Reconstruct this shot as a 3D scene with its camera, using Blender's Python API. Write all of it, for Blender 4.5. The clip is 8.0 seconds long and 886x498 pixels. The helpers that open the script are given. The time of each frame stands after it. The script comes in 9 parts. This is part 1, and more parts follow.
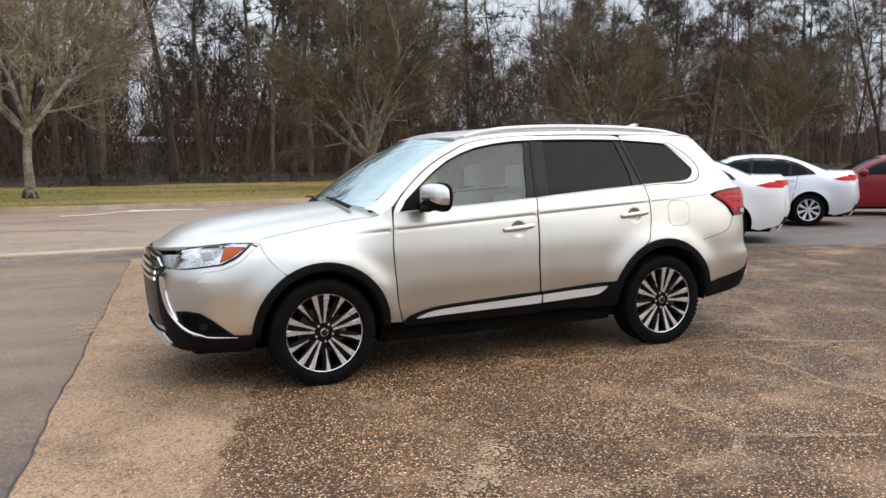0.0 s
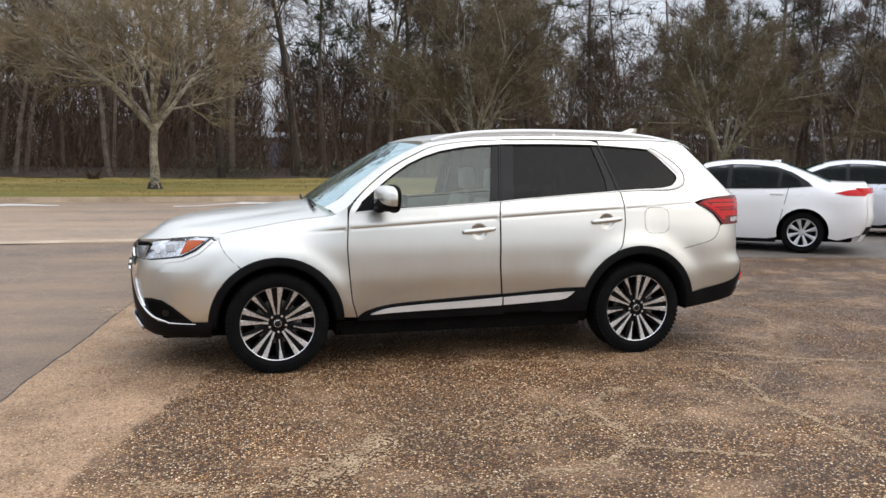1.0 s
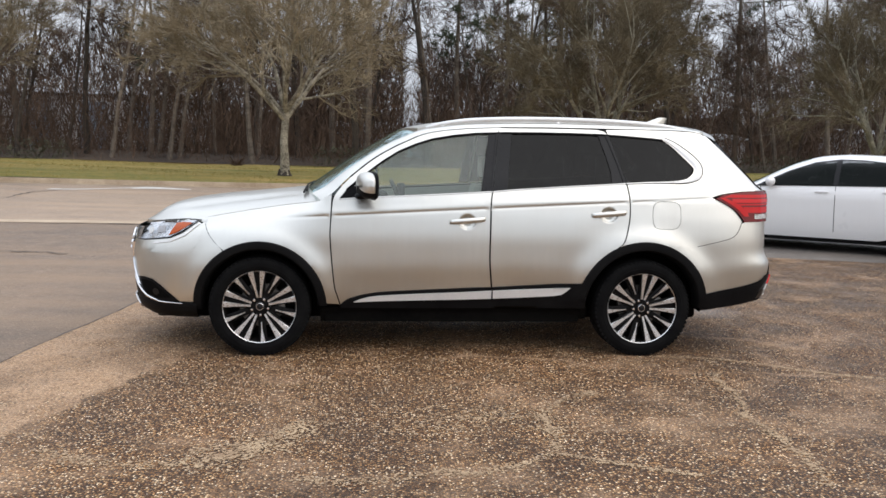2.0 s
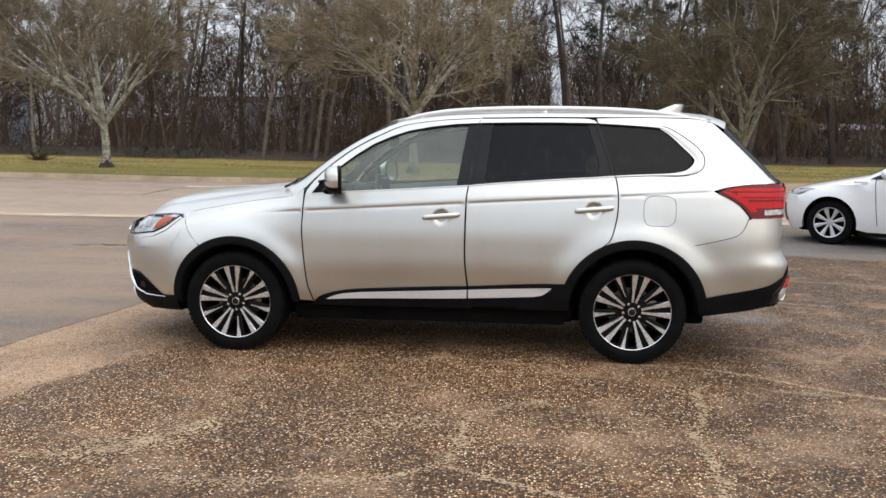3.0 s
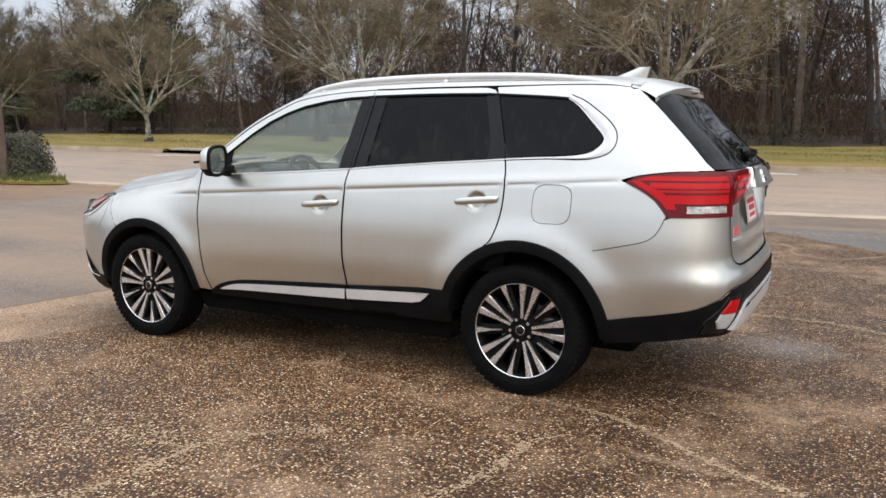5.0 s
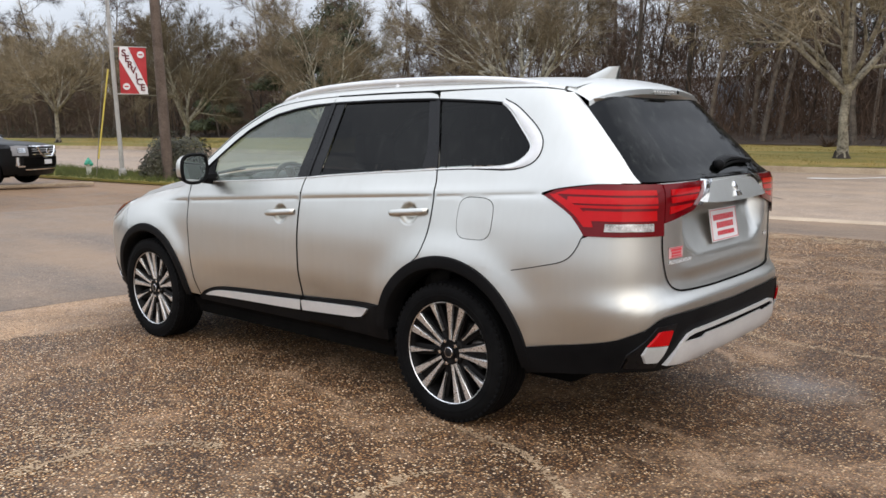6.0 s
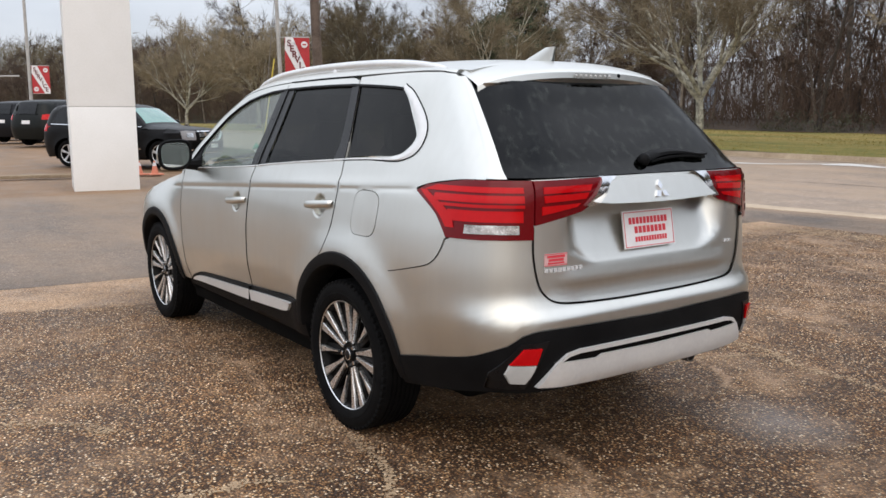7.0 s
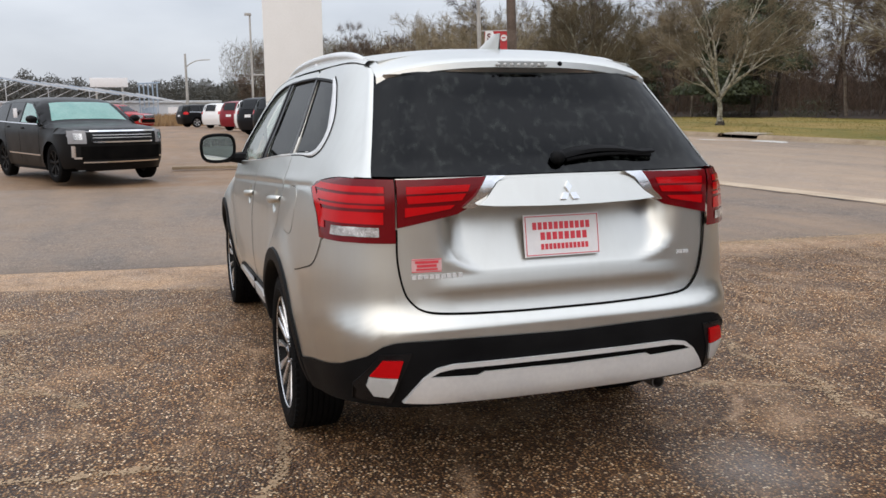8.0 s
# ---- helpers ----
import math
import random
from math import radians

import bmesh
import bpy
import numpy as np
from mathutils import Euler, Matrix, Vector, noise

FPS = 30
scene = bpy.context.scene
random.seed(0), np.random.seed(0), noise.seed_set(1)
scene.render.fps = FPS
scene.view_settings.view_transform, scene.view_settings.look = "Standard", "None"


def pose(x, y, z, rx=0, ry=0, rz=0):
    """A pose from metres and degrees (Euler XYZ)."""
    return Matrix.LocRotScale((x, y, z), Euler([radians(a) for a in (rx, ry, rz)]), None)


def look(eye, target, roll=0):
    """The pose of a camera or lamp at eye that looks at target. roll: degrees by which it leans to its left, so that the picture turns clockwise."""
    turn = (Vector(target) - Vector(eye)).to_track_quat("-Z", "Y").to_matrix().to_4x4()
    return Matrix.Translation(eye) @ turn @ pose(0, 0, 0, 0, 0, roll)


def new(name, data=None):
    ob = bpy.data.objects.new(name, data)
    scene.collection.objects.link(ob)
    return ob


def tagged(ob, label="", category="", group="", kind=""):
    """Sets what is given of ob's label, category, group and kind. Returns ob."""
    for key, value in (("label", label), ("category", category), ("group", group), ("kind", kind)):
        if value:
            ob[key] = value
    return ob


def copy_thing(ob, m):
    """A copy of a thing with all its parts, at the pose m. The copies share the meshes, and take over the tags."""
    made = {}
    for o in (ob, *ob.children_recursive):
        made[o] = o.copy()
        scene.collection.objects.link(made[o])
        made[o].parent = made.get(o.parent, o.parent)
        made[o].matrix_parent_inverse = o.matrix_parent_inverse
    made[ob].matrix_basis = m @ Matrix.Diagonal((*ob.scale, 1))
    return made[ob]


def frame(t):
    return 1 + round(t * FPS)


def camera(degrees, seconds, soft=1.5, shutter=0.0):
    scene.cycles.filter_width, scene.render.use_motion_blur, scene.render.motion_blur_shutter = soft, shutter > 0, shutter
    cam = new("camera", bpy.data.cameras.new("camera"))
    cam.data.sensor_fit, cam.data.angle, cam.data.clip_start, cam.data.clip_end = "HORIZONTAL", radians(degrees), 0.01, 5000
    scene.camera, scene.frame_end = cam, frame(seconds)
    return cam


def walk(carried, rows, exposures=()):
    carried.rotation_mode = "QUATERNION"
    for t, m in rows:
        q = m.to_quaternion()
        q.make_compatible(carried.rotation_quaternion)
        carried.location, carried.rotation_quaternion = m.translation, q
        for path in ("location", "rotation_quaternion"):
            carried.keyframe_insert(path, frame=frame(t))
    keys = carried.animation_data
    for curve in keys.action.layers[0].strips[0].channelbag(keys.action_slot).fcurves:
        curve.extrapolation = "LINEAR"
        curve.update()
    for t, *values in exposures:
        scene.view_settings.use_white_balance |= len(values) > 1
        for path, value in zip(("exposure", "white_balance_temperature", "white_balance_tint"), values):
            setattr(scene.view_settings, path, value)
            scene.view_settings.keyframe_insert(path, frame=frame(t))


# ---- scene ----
cam = camera(55.8, 8.0, soft=1.55)
PATH = [
    (0, (-2.8, -5.941, 1.409), (-1.98, -4.128, 1.204), -0.7),
    (0.5, (-2.295, -6.254, 1.433), (-1.636, -4.378, 1.222), -0.1),
    (1, (-1.709, -6.512, 1.441), (-1.191, -4.592, 1.232), 0.3),
    (1.2, (-1.482, -6.568, 1.429), (-1.034, -4.631, 1.214), 0.7),
    (2.3, (-0.198, -6.574, 1.42), (-0.144, -4.589, 1.181), 0.9),
    (2.5, (0.055, -6.521, 1.405), (0.031, -4.537, 1.157), 0.7),
    (3, (0.706, -6.319, 1.41), (0.485, -4.346, 1.166), 0.4),
    (3.5, (1.334, -6.045, 1.406), (0.948, -4.098, 1.159), 0.4),
    (4, (1.915, -5.668, 1.425), (1.347, -3.769, 1.158), 0.4),
    (4.5, (2.479, -5.278, 1.44), (1.729, -3.445, 1.165), 0.3),
    (4.7, (2.667, -5.071, 1.396), (1.852, -3.266, 1.112), 0.3),
    (5.8, (3.733, -4.065, 1.387), (2.499, -2.516, 1.108), -0.6),
    (6, (3.895, -3.846, 1.413), (2.598, -2.35, 1.13), -0.4),
    (6.5, (4.322, -3.28, 1.425), (2.859, -1.952, 1.117), -0.2),
    (7, (4.591, -2.646, 1.407), (2.982, -1.499, 1.098), -0.1),
    (7.5, (4.858, -2.019, 1.401), (3.101, -1.114, 1.092), -0.5),
    (8, (5.021, -1.378, 1.405), (3.154, -0.738, 1.082), -0.5),
]
walk(cam, [(t, look(eye, target, roll)) for t, eye, target, roll in PATH], [(0, 0.55), (2.5, 0.57), (4.5, 0.64), (6, 0.58), (6.5, 0.56), (7, 0.52), (8, 0.43)])

# ---------------------------------------------------------------- light: overcast winter sky, weak broad sun
SUN_EL, SUN_AZ = 42.0, 122.0
world = bpy.data.worlds.new("overcast_sky")
scene.world = world
world.use_nodes = True
wn, wl = world.node_tree.nodes, world.node_tree.links
bg = wn["Background"]
sky = wn.new("ShaderNodeTexSky")
sky.sky_type, sky.sun_disc = "NISHITA", False
sky.sun_elevation, sky.sun_rotation = radians(SUN_EL), radians(SUN_AZ)
sky.air_density, sky.dust_density = 1.0, 3.0
wtc = wn.new("ShaderNodeTexCoord")
wmap = wn.new("ShaderNodeMapping")
wmap.inputs["Scale"].default_value = (1.0, 1.0, 3.2)
wl.new(wtc.outputs["Generated"], wmap.inputs["Vector"])
wnoise = wn.new("ShaderNodeTexNoise")
wnoise.inputs["Scale"].default_value, wnoise.inputs["Detail"].default_value = 2.2, 7.0
wl.new(wmap.outputs["Vector"], wnoise.inputs["Vector"])
wramp = wn.new("ShaderNodeValToRGB")
wramp.color_ramp.elements[0].position, wramp.color_ramp.elements[0].color = 0.32, (4.9, 5.25, 5.95, 1)
wramp.color_ramp.elements[1].position, wramp.color_ramp.elements[1].color = 0.66, (7.4, 7.75, 8.4, 1)
wl.new(wnoise.outputs["Fac"], wramp.inputs["Fac"])
wmix = wn.new("ShaderNodeMix")
wmix.data_type, wmix.inputs["Factor"].default_value = "RGBA", 0.86
wl.new(sky.outputs["Color"], wmix.inputs[6])
wl.new(wramp.outputs["Color"], wmix.inputs[7])
# an overcast dome: about three times as bright overhead as at the horizon
wsep = wn.new("ShaderNodeSeparateXYZ")
wl.new(wtc.outputs["Generated"], wsep.inputs["Vector"])
wgrad = wn.new("ShaderNodeMapRange")
wgrad.inputs["From Min"].default_value, wgrad.inputs["From Max"].default_value = 0.0, 1.0
wgrad.inputs["To Min"].default_value, wgrad.inputs["To Max"].default_value = 0.70, 1.95
wl.new(wsep.outputs["Z"], wgrad.inputs["Value"])
wmul = wn.new("ShaderNodeVectorMath")
wmul.operation = "SCALE"
wl.new(wmix.outputs[2], wmul.inputs[0])
wl.new(wgrad.outputs["Result"], wmul.inputs["Scale"])
wl.new(wmul.outputs["Vector"], bg.inputs["Color"])
bg.inputs["Strength"].default_value = 0.105

sun_data = bpy.data.lights.new("sun", "SUN")
sun_data.energy, sun_data.angle, sun_data.color = 0.5, radians(75), (1.0, 0.85, 0.66)
sun = new("sun", sun_data)
sun.matrix_world = look((0, 0, 0), (-math.sin(radians(SUN_AZ)) * math.cos(radians(SUN_EL)), -math.cos(radians(SUN_AZ)) * math.cos(radians(SUN_EL)), -math.sin(radians(SUN_EL))))


# ---------------------------------------------------------------- materials
def material(name):
    m = bpy.data.materials.new(name)
    m.use_nodes = True
    return m, m.node_tree.nodes, m.node_tree.links, m.node_tree.nodes["Principled BSDF"]


def noise_node(n, l, vec, scale, detail=5.0, rough=0.55):
    t = n.new("ShaderNodeTexNoise")
    t.inputs["Scale"].default_value, t.inputs["Detail"].default_value, t.inputs["Roughness"].default_value = scale, detail, rough
    l.new(vec, t.inputs["Vector"])
    return t.outputs["Fac"]


def ramp_node(n, l, fac, stops):
    r = n.new("ShaderNodeValToRGB")
    els = r.color_ramp.elements
    while len(els) < len(stops):
        els.new(0.5)
    for e, (p, c) in zip(els, stops):
        e.position, e.color = p, (*c, 1) if len(c) == 3 else (c[0], c[0], c[0], 1)
    l.new(fac, r.inputs["Fac"])
    return r.outputs["Color"]


def mix_node(n, l, fac, a, b, blend="MIX"):
    x = n.new("ShaderNodeMix")
    x.data_type, x.blend_type = "RGBA", blend
    for sock, v in ((0, fac), (6, a), (7, b)):
        if isinstance(v, (int, float)):
            x.inputs[sock].default_value = v
        elif isinstance(v, tuple):
            x.inputs[sock].default_value = (*v, 1)
        else:
            l.new(v, x.inputs[sock])
    return x.outputs[2]


def math_node(n, l, op, a, b=0.0):
    x = n.new("ShaderNodeMath")
    x.operation = op
    for i, v in enumerate((a, b)):
        if isinstance(v, (int, float)):
            x.inputs[i].default_value = v
        else:
            l.new(v, x.inputs[i])
    return x.outputs[0]


def bump_node(n, l, height, strength, dist, bsdf):
    b = n.new("ShaderNodeBump")
    b.inputs["Strength"].default_value, b.inputs["Distance"].default_value = strength, dist
    l.new(height, b.inputs["Height"])
    l.new(b.outputs["Normal"], bsdf.inputs["Normal"])


def coords(n, kind="Object"):
    return n.new("ShaderNodeTexCoord").outputs[kind]


def mottled(name, c1, c2, scale, rough=0.6, metal=0.0, scale2=None, bump=0.0, dist=0.01, rough2=None, coat=0.0, spec=0.5, rnd=0.0):
    """A surface that varies between two colours at two scales."""
    m, n, l, b = material(name)
    v = coords(n)
    f1, f2 = noise_node(n, l, v, scale), noise_node(n, l, v, scale2 or scale * 9)
    f = math_node(n, l, "ADD", math_node(n, l, "MULTIPLY", f1, 0.6), math_node(n, l, "MULTIPLY", f2, 0.4))
    col = ramp_node(n, l, f, [(0.36, c1), (0.64, c2)])
    if rnd:
        oi = n.new("ShaderNodeObjectInfo")
        k = ramp_node(n, l, oi.outputs["Random"], [(0.0, (1 - rnd,)), (1.0, (1 + rnd,))])
        col = mix_node(n, l, 1.0, col, k, "MULTIPLY")
    l.new(col, b.inputs["Base Color"])
    b.inputs["Metallic"].default_value, b.inputs["Coat Weight"].default_value = metal, coat
    b.inputs["Specular IOR Level"].default_value = spec
    if rough2 is None:
        rough2 = rough
    l.new(ramp_node(n, l, f2, [(0.3, (rough,)), (0.7, (rough2,))]), b.inputs["Roughness"])
    if bump:
        bump_node(n, l, f2, bump, dist, b)
    return m


def car_paint(name, c, metal, rough, dirt=(0.30, 0.26, 0.21), dirty=0.10, coat=1.0, spec=0.5):
    m, n, l, b = material(name)
    v = coords(n)
    flake = noise_node(n, l, v, 900.0, 2.0)
    film = noise_node(n, l, v, 3.5, 6.0)
    mp = n.new("ShaderNodeMapping")
    mp.inputs["Scale"].default_value = (9.0, 9.0, 0.8)
    l.new(v, mp.inputs["Vector"])
    streak = noise_node(n, l, mp.outputs["Vector"], 3.0, 4.0)
    col = mix_node(n, l, math_node(n, l, "MULTIPLY", flake, 0.25), c, tuple(min(1, x * 1.18) for x in c))
    fac = math_node(n, l, "MULTIPLY", math_node(n, l, "MULTIPLY", film, streak), dirty * 2.2)
    l.new(mix_node(n, l, fac, col, dirt), b.inputs["Base Color"])
    b.inputs["Metallic"].default_value, b.inputs["Specular IOR Level"].default_value = metal, spec
    l.new(ramp_node(n, l, film, [(0.25, (rough * 0.85,)), (0.75, (rough * 1.2,))]), b.inputs["Roughness"])
    b.inputs["Coat Weight"].default_value, b.inputs["Coat Roughness"].default_value = coat, 0.05
    return m


def window_glass(name, tint, rough=0.0, gloss=1.0, sky_veil=0.0, skin=(1.0, 1.0, 1.0)):
    """A thin pane: tinted see-through with a glossy skin."""
    m, n, l, b = material(name)
    out = n["Material Output"]
    tr, gl, fr, mx = n.new("ShaderNodeBsdfTransparent"), n.new("ShaderNodeBsdfGlossy"), n.new("ShaderNodeFresnel"), n.new("ShaderNodeMixShader")
    tr.inputs["Color"].default_value = (*tint, 1)
    gl.inputs["Roughness"].default_value, gl.inputs["Color"].default_value = 0.02, (*skin, 1)
    v = coords(n)
    mp = n.new("ShaderNodeMapping")
    mp.inputs["Scale"].default_value = (14.0, 14.0, 1.2)
    l.new(v, mp.inputs["Vector"])
    streak = noise_node(n, l, mp.outputs["Vector"], 2.0, 5.0)
    fr.inputs["IOR"].default_value = 1.5
    l.new(math_node(n, l, "MULTIPLY", fr.outputs["Fac"], gloss), mx.inputs["Fac"])
    l.new(tr.outputs["BSDF"], mx.inputs[1])
    l.new(gl.outputs["BSDF"], mx.inputs[2])
    # water film and dust: a trace of grey in run-down streaks
    df, m2 = n.new("ShaderNodeBsdfDiffuse"), n.new("ShaderNodeMixShader")
    df.inputs["Color"].default_value = (0.5, 0.56, 0.51, 1)
    # the even share, a pale veil, stands in for reflected sky
    l.new(ramp_node(n, l, streak, [(0.52, (sky_veil,)), (0.8, (rough + sky_veil,))]), m2.inputs["Fac"])
    l.new(mx.outputs["Shader"], m2.inputs[1])
    l.new(df.outputs["BSDF"], m2.inputs[2])
    l.new(m2.outputs["Shader"], out.inputs["Surface"])
    n.remove(b)
    return m


def lens_plastic(name, c, rough=0.12, rib=0.0, coat=0.15):
    m, n, l, b = material(name)
    v = coords(n)
    f = noise_node(n, l, v, 40.0)
    l.new(mix_node(n, l, math_node(n, l, "MULTIPLY", f, 0.5), c, tuple(x * 0.6 for x in c)), b.inputs["Base Color"])
    b.inputs["Roughness"].default_value, b.inputs["Coat Weight"].default_value, b.inputs["Coat Roughness"].default_value = rough, coat, 0.03
    b.inputs["Specular IOR Level"].default_value = 0.15
    if rib:
        w = n.new("ShaderNodeTexWave")
        w.inputs["Scale"].default_value = rib
        w.bands_direction = "Z"
        l.new(v, w.inputs["Vector"])
        bump_node(n, l, w.outputs["Fac"], 0.5, 0.004, b)
    return m


def pebble_mix(name):
    m, n, l, b = material(name)
    g = n.new("ShaderNodeNewGeometry")
    grain = noise_node(n, l, coords(n), 300.0)
    col = ramp_node(n, l, g.outputs["Random Per Island"], [(0.0, (0.06, 0.03, 0.014)), (0.35, (0.2, 0.115, 0.055)), (0.65, (0.36, 0.23, 0.12)), (0.88, (0.55, 0.41, 0.26)), (1.0, (0.82, 0.71, 0.55))])
    l.new(mix_node(n, l, 1.0, col, ramp_node(n, l, grain, [(0.3, (0.75,)), (0.7, (1.2,))]), "MULTIPLY"), b.inputs["Base Color"])
    b.inputs["Roughness"].default_value = 0.55
    return m


BAY_SLOPE, BAY_X = 0.33, -1.5


def aggregate(name):
    """Exposed-aggregate paving: pebbles in tan mortar, with sandy worn patches and dark damp ones."""
    m, n, l, b = material(name)
    v = coords(n)
    wob = noise_node(n, l, v, 30.0, 2.0)
    off = n.new("ShaderNodeVectorMath")
    off.operation = "MULTIPLY_ADD"
    off.inputs[1].default_value = (0.012, 0.012, 0.0)
    l.new(wob, off.inputs[0])
    l.new(v, off.inputs[2])
    vo = n.new("ShaderNodeTexVoronoi")
    vo.inputs["Scale"].default_value = 88.0
    l.new(off.outputs["Vector"], vo.inputs["Vector"])
    sep = n.new("ShaderNodeSeparateColor")
    l.new(vo.outputs["Color"], sep.inputs["Color"])
    # the few near-white pebbles double as painted glints of wet stone
    pebble = ramp_node(n, l, sep.outputs["Red"], [(0.0, (0.02, 0.009, 0.004)), (0.25, (0.085, 0.041, 0.017)), (0.5, (0.215, 0.113, 0.047)), (0.75, (0.38, 0.23, 0.11)), (0.88, (0.56, 0.405, 0.24)), (0.95, (0.78, 0.65, 0.47)), (1.0, (0.92, 0.83, 0.68))])
    gap = ramp_node(n, l, vo.outputs["Distance"], [(0.26, (1.0,)), (0.62, (0.0,))])
    surf = mix_node(n, l, gap, (0.035, 0.019, 0.01), pebble)
    big, mid = noise_node(n, l, v, 0.45, 6.0, 0.6), noise_node(n, l, v, 2.3, 6.0, 0.65)
    # damp and worn areas
    tone = ramp_node(n, l, math_node(n, l, "ADD", math_node(n, l, "MULTIPLY", big, 0.55), math_node(n, l, "MULTIPLY", mid, 0.45)), [(0.34, (0.95, 0.83, 0.74)), (0.5, (1.7, 1.58, 1.43)), (0.66, (2.35, 2.05, 1.7))])
    surf = mix_node(n, l, 1.0, surf, tone, "MULTIPLY")
    xyz = n.new("ShaderNodeSeparateXYZ")
    l.new(v, xyz.inputs["Vector"])
    X, Y = xyz.outputs["X"], xyz.outputs["Y"]
    # the rearward part is darker, with a ragged edge
    rear_tone = ramp_node(n, l, math_node(n, l, "ADD", math_node(n, l, "MULTIPLY", X, 0.2), math_node(n, l, "SUBTRACT", big, 0.5)), [(0.22, (1.0, 1.0, 1.0)), (0.6, (0.6, 0.57, 0.53))])
    surf = mix_node(n, l, 1.0, surf, rear_tone, "MULTIPLY")
    # a paler, sand-filled bay at the pavement's edge, ended by an old straight joint
    jag = math_node(n, l, "MULTIPLY", math_node(n, l, "SUBTRACT", mid, 0.5), 0.35)
    joint = math_node(n, l, "ADD", math_node(n, l, "SUBTRACT", math_node(n, l, "MULTIPLY", Y, BAY_SLOPE), math_node(n, l, "SUBTRACT", X, BAY_X)), jag)
    in_bay = ramp_node(n, l, joint, [(0.0, (0.0,)), (0.06, (1.0,))])
    fade = ramp_node(n, l, math_node(n, l, "ADD", math_node(n, l, "MULTIPLY", Y, -0.25), math_node(n, l, "MULTIPLY", mid, 0.5)), [(0.28, (0.0,)), (0.62, (1.0,))])
    seam = math_node(n, l, "ADD", math_node(n, l, "SUBTRACT", X, math_node(n, l, "MULTIPLY", Y, 0.125)), 2.83)
    band = ramp_node(n, l, math_node(n, l, "ADD", seam, math_node(n, l, "MULTIPLY", jag, 2.2)), [(0.2, (1.0,)), (0.95, (0.0,))])
    sandy = ramp_node(n, l, noise_node(n, l, v, 1.7, 7.0, 0.68), [(0.34, (0.45,)), (0.52, (1.0,))])
    s1 = math_node(n, l, "MULTIPLY", math_node(n, l, "MULTIPLY", in_bay, fade), sandy)
    s1 = math_node(n, l, "MAXIMUM", s1, math_node(n, l, "MULTIPLY", band, sandy))
    s2 = ramp_node(n, l, noise_node(n, l, v, 1.1, 8.0, 0.7), [(0.5, (0.0,)), (0.68, (0.72,))])
    # hair-line joints filled with sand
    vc = n.new("ShaderNodeTexVoronoi")
    vc.feature = "DISTANCE_TO_EDGE"
    vc.inputs["Scale"].default_value = 0.55
    wv = n.new("ShaderNodeVectorMath")
    wv.operation = "MULTIPLY_ADD"
    wv.inputs[1].default_value = (0.55, 0.55, 0.0)
    l.new(noise_node(n, l, v, 1.6, 5.0, 0.6), wv.inputs[0])
    l.new(v, wv.inputs[2])
    l.new(wv.outputs["Vector"], vc.inputs["Vector"])
    hair = ramp_node(n, l, math_node(n, l, "ADD", vc.outputs["Distance"], math_node(n, l, "MULTIPLY", noise_node(n, l, v, 2.9, 3.0), 0.05)), [(0.022, (0.75,)), (0.05, (0.0,))])
    hair = math_node(n, l, "MULTIPLY", hair, ramp_node(n, l, noise_node(n, l, v, 0.6, 3.0), [(0.5, (0.0,)), (0.62, (1.0,))]))
    fine = noise_node(n, l, v, 180.0, 3.0)
    sand = ramp_node(n, l, fine, [(0.3, (0.37, 0.222, 0.124)), (0.7, (0.73, 0.505, 0.325))])
    keep = ramp_node(n, l, sep.outputs["Green"], [(0.12, (0.35,)), (0.6, (1.0,))])
    fac = math_node(n, l, "MULTIPLY", math_node(n, l, "MAXIMUM", math_node(n, l, "MAXIMUM", s1, s2), hair), keep)
    # pale grey patch below the exhaust: its vapour painted into the ground colour
    sx, sy = math_node(n, l, "MULTIPLY", math_node(n, l, "SUBTRACT", X, 2.45), 1.7), math_node(n, l, "MULTIPLY", math_node(n, l, "SUBTRACT", Y, 0.80), 1.7)
    dist = math_node(n, l, "SQRT", math_node(n, l, "ADD", math_node(n, l, "MULTIPLY", sx, sx), math_node(n, l, "MULTIPLY", sy, sy)))
    vapour_patch = ramp_node(n, l, math_node(n, l, "ADD", dist, math_node(n, l, "MULTIPLY", mid, 0.6)), [(0.35, (0.42,)), (0.95, (0.0,))])
    colour = mix_node(n, l, vapour_patch, mix_node(n, l, fac, surf, sand), (0.36, 0.35, 0.34))
    l.new(colour, b.inputs["Base Color"])
    l.new(ramp_node(n, l, mid, [(0.35, (0.42,)), (0.65, (0.72,))]), b.inputs["Roughness"])
    b.inputs["Specular IOR Level"].default_value = 0.35
    hgt = math_node(n, l, "SUBTRACT", 1.0, vo.outputs["Distance"])
    bump_node(n, l, math_node(n, l, "ADD", hgt, math_node(n, l, "MULTIPLY", fine, 0.4)), 1.0, 0.013, b)
    return m


